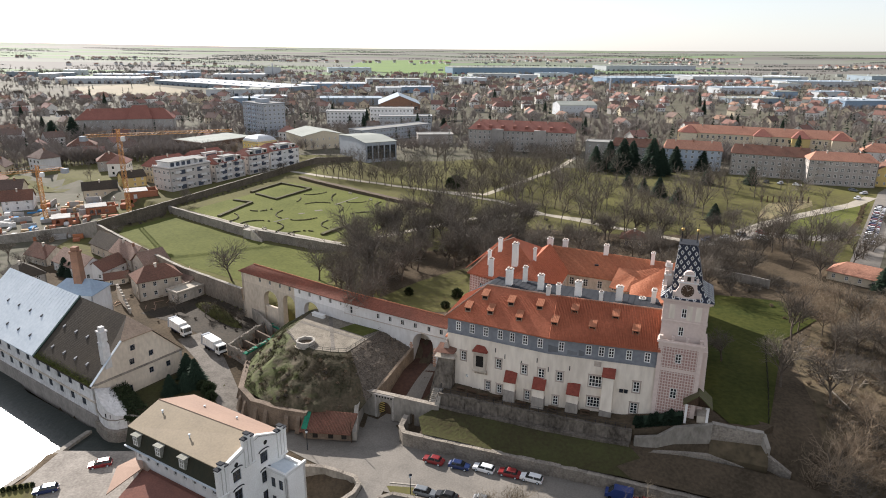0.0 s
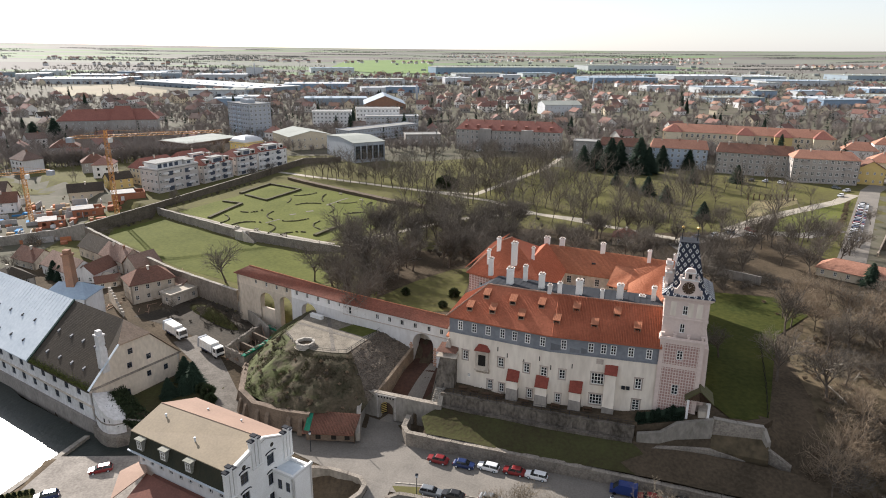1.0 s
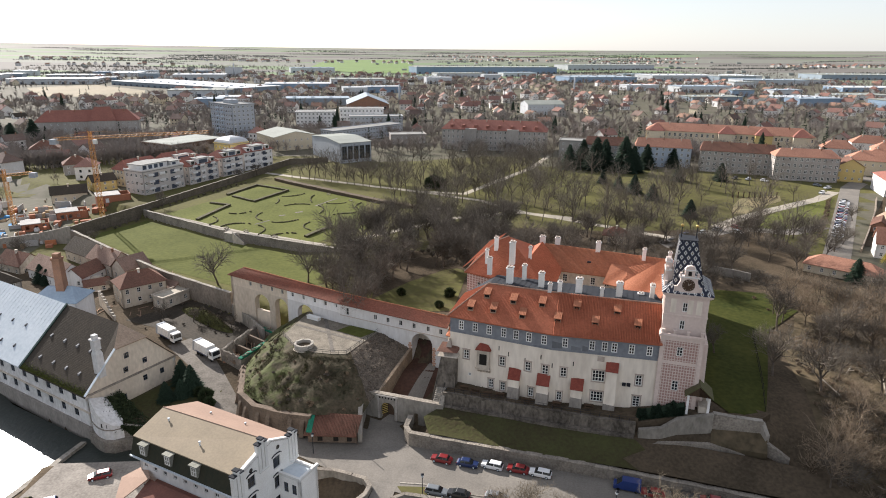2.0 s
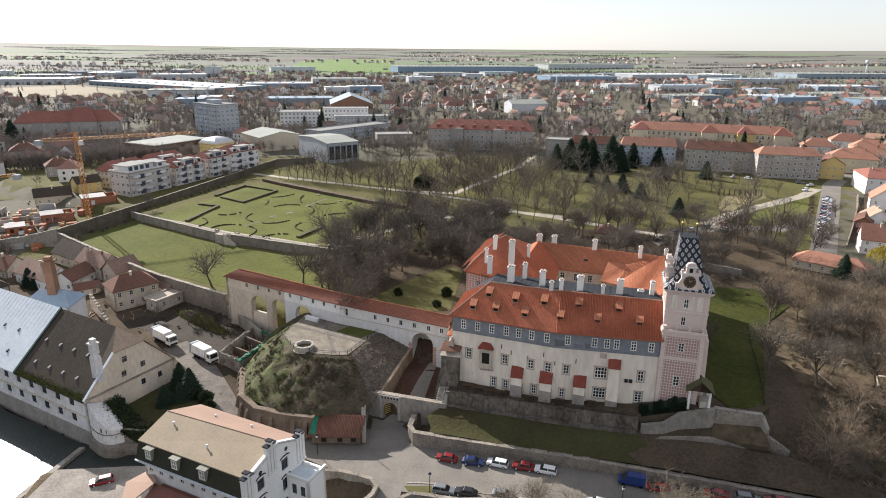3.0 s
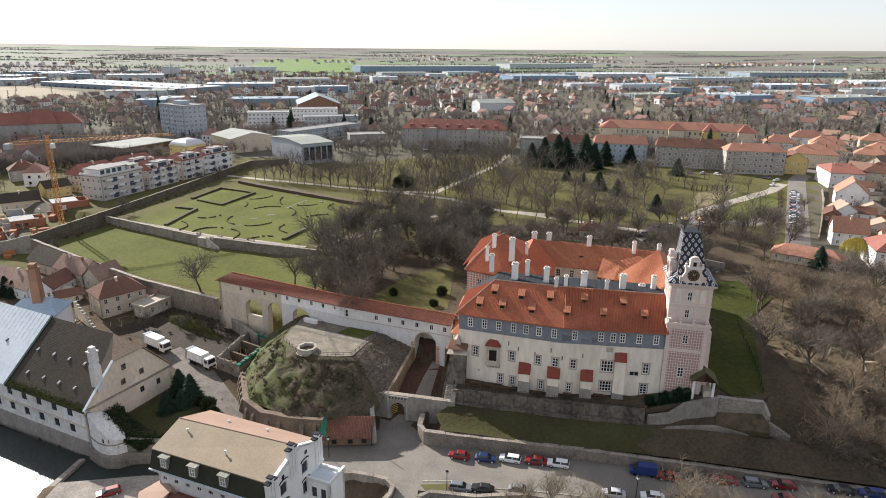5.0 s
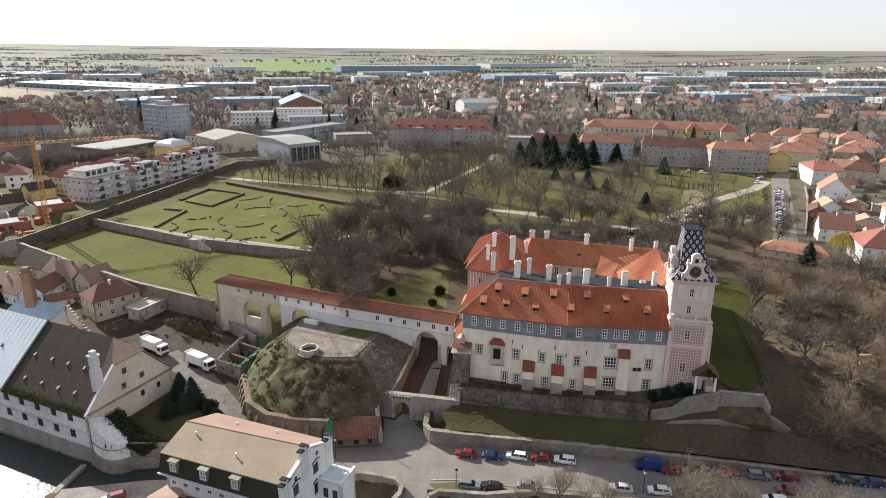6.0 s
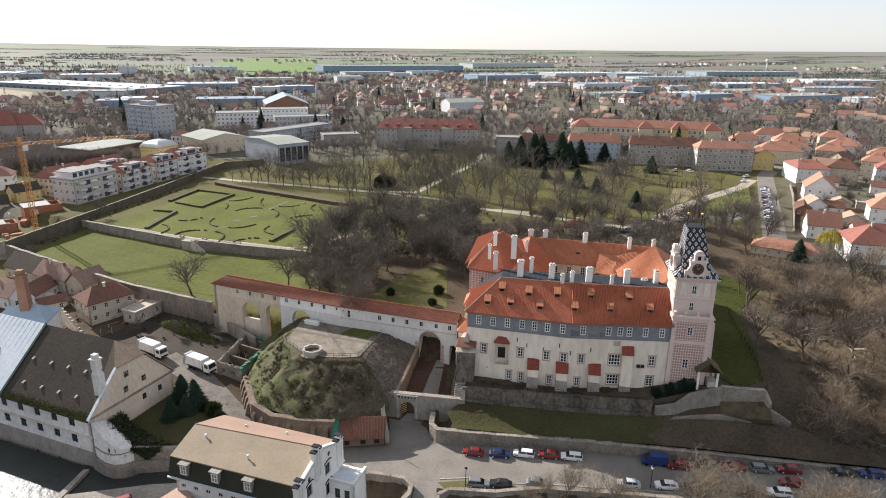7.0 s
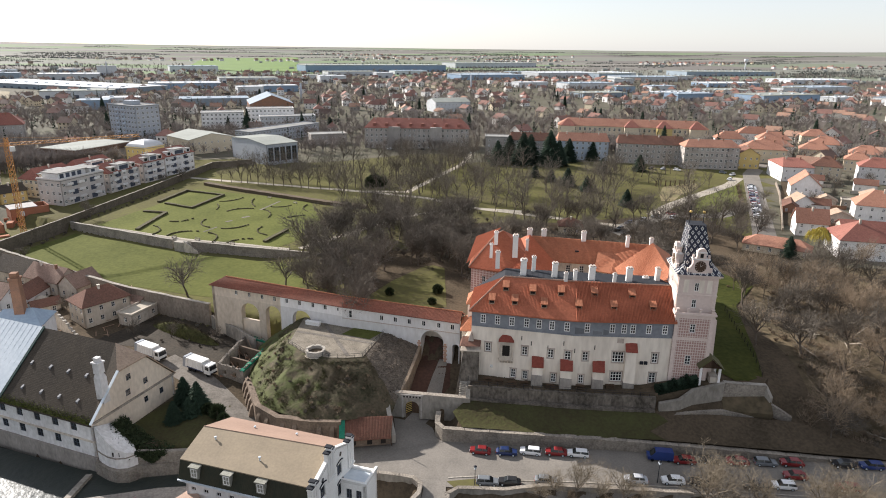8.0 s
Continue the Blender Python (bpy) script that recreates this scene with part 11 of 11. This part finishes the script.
# trees along the street below the castle
for q, d, k in ((-24.5, -27.0, 0.62), (-21.0, -27.6, 0.7), (-17, -27.2, 0.5), (-12.5, -27.5, 0.62), (-9, -28.2, 0.45), (1.5, -27.2, 1.05), (5.0, -27.6, 0.95), (11.5, -27.0, 0.85), (21.5, -27.4, 1.05), (25.5, -28.0, 1.0), (30, -27.6, 0.7), (38, -28, 0.75), (44, -27.5, 0.8), (50, -28, 0.7), (-27.5, -28.5, 0.4)):
    x, y = castle_xy(q, d)
    plant(STREET_TREES, x, y, k, "pale bare street tree growing below the lower wall", "street trees", z=-1.2)
for q, d, k in ((-22, -27.6, 1.0), (-19, -28.6, 0.8), (-15, -28, 0.9), (-11, -27.6, 0.8), (-6, -28, 0.9), (0, -28.4, 0.8), (8, -28.2, 0.9), (16, -28, 0.9), (27, -28.6, 0.8)):
    x, y = castle_xy(q, d)
    plant(PALE_BUSHES, x, y, k, "bare brown shrub below the street wall", "street shrubs", z=-1.0, name="bare_shrub", category="shrub")
# ravine scrub behind the castle and garden trees beside the building site
for _ in range(26):
    x, y = rnd.uniform(58, 100), rnd.uniform(172, 226)
    if (x - 96) * 0.68 + (y - 182) * 0.73 > -8 and x > 88:
        continue
    plant(BUSHES, x, y, rnd.uniform(0.5, 0.9), "bare dark shrub in the ravine behind the castle", "ravine shrubs", name="ravine_shrub", category="shrub")
for _ in range(60):
    x, y = rnd.uniform(-290, -160), rnd.uniform(300, 430)
    if any((x - a) ** 2 + (y - b) ** 2 < (c + 2) ** 2 for a, b, c in town):
        continue
    plant(PARK_TREES if rnd.random() < 0.6 else PALE_BUSHES, x, y, rnd.uniform(0.3, 0.6), "small bare fruit tree in a house garden", "garden trees", name="garden_tree")
for x, y, z in SLOPE_SPOTS:
    plant(BUSHES if rnd.random() < 0.35 else PALE_BUSHES, x, y, rnd.uniform(0.18, 0.5), "bare tangled brown shrub on the bastion slope", "bastion shrubs", z=z, name="slope_shrub", category="shrub")
# scrub in the yard between the lane and the garden wall
for x, y, k in ((-80, 176, 0.5), (-76, 180, 0.45), (-72, 181, 0.5), (-66, 177, 0.55), (-62, 172, 0.5), (-58, 170, 0.45), (-74, 170, 0.4), (-79, 184, 0.5), (-64, 165, 0.4), (-60, 163, 0.45), (-86, 181, 0.45), (-55, 171, 0.5), (-70, 185, 0.5), (-69, 174, 0.5), (-65, 175, 0.45), (-73, 176, 0.5), (-67, 169, 0.4), (-61, 176, 0.5), (-58, 178, 0.55), (-88, 187, 0.4), (-94, 190, 0.4), (-100, 186, 0.45), (-84, 168, 0.35), (-106, 196, 0.45)):
    plant(BUSHES, x, y, k, "bare tangled shrub in the derelict yard", "yard shrubs", name="yard_shrub", category="shrub")
# trees along the river lane, in yards and gardens
for x, y, s in ((-128, 236, 0.4), (-150, 225, 0.55), (-158, 215, 0.6), (-146, 205, 0.55), (-168, 222, 0.6), (-82, 176, 0.35), (-72, 172, 0.35), (-60, 168, 0.3), (-104, 195, 0.4), (-122, 290, 0.4), (-100, 340, 0.5), (-93, 352, 0.55)):
    plant(BIG_TREES, x, y, s, "bare tree standing in a yard", "yard trees")

def conifer(seed, h):
    r = random.Random(seed)
    tr, cr = M(), M()
    tr.tube((0, 0, -0.3), (0, 0, h * 0.95), h * 0.014, 0.03, 7)
    n = int(h * 7)
    for i in range(n):
        z = h * (0.08 + 0.9 * i / n)
        ln = (h * 0.3) * (1 - (z / h)) ** 0.8 + 0.25
        for k in range(7):
            a = r.uniform(0, 6.28)
            d = Vector((math.cos(a), math.sin(a), r.uniform(-0.45, -0.05))).normalized()
            p = Vector((0, 0, z))
            l = ln * r.uniform(0.65, 1.1)
            o = Vector((-d.y, d.x, 0)) * l * 0.16
            up = Vector((0, 0, 0.25))
            q = len(cr.v)
            cr.v += [tuple(p), tuple(p + d * l * 0.55 - o), tuple(p + d * l), tuple(p + d * l * 0.55 + o), tuple(p + d * l * 0.6 + up)]
            cr.f += [(q, q + 1, q + 4), (q + 1, q + 2, q + 4), (q + 2, q + 3, q + 4), (q + 3, q, q + 4)]
    return raw(tr, "trunk", BARK), raw(cr, "crown", NEEDLES)


SPRUCES = [conifer(5, 20), conifer(6, 20), conifer(7, 20)]
for x, y, s in ((96, 379, 0.85), (101, 368, 1.0), (116, 362, 1.05), (120, 358, 0.8), (102, 304, 0.55), (132, 370, 0.75), (149, 372, 0.6), (98, 316, 0.4), (110, 257, 0.45), (94, 330, 0.4), (-282, 456, 0.95), (-276, 471, 1.0), (-290, 466, 0.8), (-4, 543, 0.7), (136, 332, 0.5), (160, 333, 0.55), (86, 372, 0.75), (108, 374, 0.9), (106, 290, 0.45), (-131, 204, 0.35), (-128, 202, 0.3), (129, 178.5, 0.42)):
    plant(SPRUCES, x, y, s, "dark green spruce standing among bare trees", "spruces", name="spruce").scale = (s * 1.75, s * 1.75, s * (1.0 if x > 80 and y > 350 else 0.9))


for x, y, s in ((-65.2, 131.0, 0.26), (-64.0, 138.4, 0.34), (-60.8, 135.2, 0.36), (-62.4, 132.6, 0.24)):
    plant(SPRUCES, x, y, s, "small dark blue-green spruce beside the old mill", "spruces", name="spruce").scale = (s * 1.7, s * 1.7, s)


def round_bush(seed):
    """Dense rounded evergreen: short stem, crown of small upturned leaf sprays."""
    r = random.Random(seed)
    tr, cr = M(), M()
    tr.tube((0, 0, -0.2), (0, 0, 1.2), 0.12, 0.06, 6)
    for _ in range(1500):
        a, z = r.uniform(0, 6.28), r.random() ** 0.8
        prof = math.sqrt(max(0.0, 1 - (2 * z - 0.85) ** 2 / 1.35))
        lump = 1 + 0.55 * noise.noise(Vector((math.cos(a) * 1.7, math.sin(a) * 1.7, z * 3 + seed)))
        rr = prof * lump * r.uniform(0.6, 1.0)
        p = Vector((rr * math.cos(a), rr * math.sin(a), z * 1.7))
        d = Vector((math.cos(a) * prof, math.sin(a) * prof, r.uniform(0.1, 1.0))).normalized()
        blade(cr, p - d * 0.12, d, r.uniform(0.25, 0.55), 0.07, r)
    return raw(tr, "trunk", BARK), raw(cr, "crown", EVERGREEN)


EVERGREENS = [round_bush(i) for i in (3, 4, 5)]
for x, y, k in ((-56.4, 131.2, 1.5), (-58.6, 133.4, 1.3), (-54.8, 128.6, 1.2)):
    plant(EVERGREENS, x, y, k, "dark evergreen shrub beside the lane", "lane shrubs", name="evergreen", category="shrub")
for k in range(9):
    x, y = -87.5 + k * 0.95, 99.6 + 0.28 * k
    plant(EVERGREENS, x, y, 0.55, "small clipped conifer in a row on the river bank", "bank shrubs", name="bank_conifer", category="shrub").scale = (0.4, 0.4, 0.75)
for x, y, s in ((3.7, 322, 3.6), (6.5, 320, 3.2), (1, 319.5, 2.8), (-1.5, 163, 1.2), (2, 171, 1.5), (-12, 172, 1.2)):
    plant(EVERGREENS, x, y, s, "dense rounded dark evergreen shrub", "evergreen shrubs", name="evergreen", category="shrub")
# brown hedge row, big trees and shrubs beside the street at the park
for k in range(64):
    f = k / 63
    x, y = 149.2 + 43.8 * f, 224.9 + 61.8 * f
    plant(PALE_BUSHES, x - 1.6 + rnd.uniform(-1.3, 0.7), y + rnd.uniform(-0.8, 0.8), rnd.uniform(0.48, 0.68), "brown winter hedge shrub along the street", "street hedge shrubs", name="hedge_shrub", category="shrub")
for x, y, k in ((116, 188, 0.75), (124, 197, 0.8), (133, 200, 0.7), (131, 209, 0.85), (141, 207, 0.65), (139, 219, 0.8), (150, 216, 0.6), (112, 198, 0.8), (146, 228, 0.7), (118, 225, 0.8), (128, 236, 0.75), (136, 224, 0.7), (110, 238, 0.8), (104, 218, 0.85), (100, 232, 0.75), (122, 212, 0.7), (176, 248, 0.5), (190, 236, 0.55), (215, 262, 0.5), (238, 276, 0.5), (212, 246, 0.45)):
    plant(BIG_TREES, x, y, k, "large bare tree with dark limbs near the street", "street-side trees")
for _ in range(40):
    t, rr = radians(rnd.uniform(-44, 56)), rnd.uniform(480, 1000)
    x, y = rr * math.sin(t), rr * math.cos(t)
    if any((x - a) ** 2 + (y - b) ** 2 < (c + 2) ** 2 for a, b, c in town):
        continue
    plant(SPRUCES, x, y, rnd.uniform(0.5, 0.85), "dark spruce standing in a town garden", "town spruces", name="spruce")

for _ in range(46):
    x, y = rnd.uniform(150, 270), rnd.uniform(185, 330)
    if x < 140 + (y - 195) * 0.84 + 4 or any((x - a) ** 2 + (y - b) ** 2 < (c + 1.5) ** 2 for a, b, c in town):
        continue
    plant(BIG_TREES if rnd.random() < 0.4 else PALE_BUSHES, x, y, rnd.uniform(0.3, 0.62), "bare tree in a town garden beside the street", "town garden trees", name="garden_tree")
# willow with yellow hanging twigs
wt, wc = M(), M()
wt.tube((0, 0, -0.3), (0.2, 0, 3.5), 0.4, 0.28, 8)
for i in range(320):
    a, rr = rnd.uniform(0, 6.28), rnd.uniform(0.5, 4.2)
    p = Vector((rr * math.cos(a), rr * math.sin(a), 7.6 - rr * 0.5 + rnd.uniform(-0.5, 0.7)))
    if i < 14:
        wt.tube((0.2, 0, 3.3), tuple(p), 0.14, 0.04, 5)
    for _ in range(4):
        blade(wc, p, Vector((math.cos(a) * 0.35 + rnd.uniform(-0.2, 0.2), math.sin(a) * 0.35 + rnd.uniform(-0.2, 0.2), -1)).normalized(), rnd.uniform(2.0, 4.2), 0.07, rnd)
wl = thing("willow", "weeping willow with yellow winter twigs", "tree", pose(147, 184.5, ground(147, 184.5)))
part("trunk", raw(wt, "trunk", BARK), parent=wl), part("crown", raw(wc, "crown", mat("yellow_willow_twigs", (0.5, 0.42, 0.1), (0.4, 0.33, 0.08))), parent=wl)

# far tree belts: past counting
fm = M()
for _ in range(25000):
    t, rr = radians(rnd.uniform(-48, 60)), 430 + 1650 * rnd.random() ** 1.8
    x, y = rr * math.sin(t), rr * math.cos(t)
    if noise.noise(Vector((x * 0.008, y * 0.008, 3))) < -0.02 and rnd.random() < 0.8 or (x < -365 and 880 < y < 1120 and x > -600) or -310 < x < 12 and y > 1690:
        continue
    if any((x - a) ** 2 + (y - b) ** 2 < (c + 1) ** 2 for a, b, c in town if abs(a - x) < 70) or (-100 < x < 140 and y < 425):
        continue
    h = rnd.uniform(6.5, 14.5)
    p = Vector((x, y, ground(x, y)))
    blade(fm, p, Vector((0, 0, 1)), h * 0.6, 0.25, rnd)
    for k in range(60 if rr < 640 else 34 if rr < 950 else 18):
        a = rnd.uniform(0, 6.28)
        d = Vector((math.cos(a) * 0.6, math.sin(a) * 0.6, rnd.uniform(0.3, 1.0))).normalized()
        blade(fm, p + Vector((0, 0, h * rnd.uniform(0.2, 0.55))), d, h * rnd.uniform(0.3, 0.5), rnd.uniform(0.07, 0.14) if rr < 640 else rnd.uniform(0.12, 0.22) if rr < 950 else rnd.uniform(0.2, 0.4), rnd)
# twig colour raised in place of the haze over the far town
tb = tagged(new("far_trees", raw(fm, "far_trees", mat("far_bare_trees", (0.29, 0.25, 0.22), (0.2, 0.175, 0.158), s1=0.01, s2=0.3))), "dark belts of bare trees among the far houses", "trees", kind="stuff")
fm = M()
for _ in range(620):
    t, rr = radians(rnd.uniform(-48, 60)), 470 + 1100 * rnd.random() ** 1.4
    x, y = rr * math.sin(t), rr * math.cos(t)
    if any((x - a) ** 2 + (y - b) ** 2 < (c + 1) ** 2 for a, b, c in town if abs(a - x) < 70) or (-100 < x < 140 and y < 425):
        continue
    h, w = rnd.uniform(8, 16), rnd.uniform(1.6, 3.2)
    p = Vector((x, y, ground(x, y)))
    for k in range(40):
        f, a = rnd.uniform(0.05, 0.95), rnd.uniform(0, 6.28)
        d = Vector((math.cos(a), math.sin(a), rnd.uniform(-0.5, 0.35))).normalized()
        blade(fm, p + Vector((0, 0, h * f)), d, w * (1.05 - f) * rnd.uniform(0.6, 1.2) + 0.4, 0.55, rnd)
tagged(new("far_conifers", raw(fm, "far_conifers", NEEDLES)), "dark conifers scattered through the far town gardens", "trees", kind="stuff")
fm = M()
for _ in range(900):
    t, rr = radians(rnd.uniform(-50, 62)), 1750 + 2900 * rnd.random() ** 1.3
    x0, y0 = rr * math.sin(t), rr * math.cos(t)
    if noise.noise(Vector((x0 * 0.0016, y0 * 0.004, 9))) < 0.05 or -430 < x0 < 90 and 1650 < y0 < 2900:
        continue
    w, ang = rnd.uniform(30, 190), rnd.uniform(-0.25, 0.35)
    for _ in range(int(w / 1.1)):
        q = rnd.uniform(-1, 1)
        x, y = x0 + w * q * math.cos(ang), y0 + w * q * math.sin(ang) + rnd.uniform(-5, 5)
        h = rnd.uniform(3.5, 7.5) * (1 - 0.4 * q * q)
        blade(fm, Vector((x, y, ground(x, y) - 1)), Vector((rnd.uniform(-0.3, 0.3), 0, 1)).normalized(), h, rnd.uniform(1.2, 3.0), rnd)
tagged(new("far_woods", raw(fm, "far_woods", mat("far_wood", (0.15, 0.15, 0.13), (0.11, 0.115, 0.105), s1=0.01, s2=0.1))), "thin dark lines of woods across the far fields", "woods", kind="stuff")
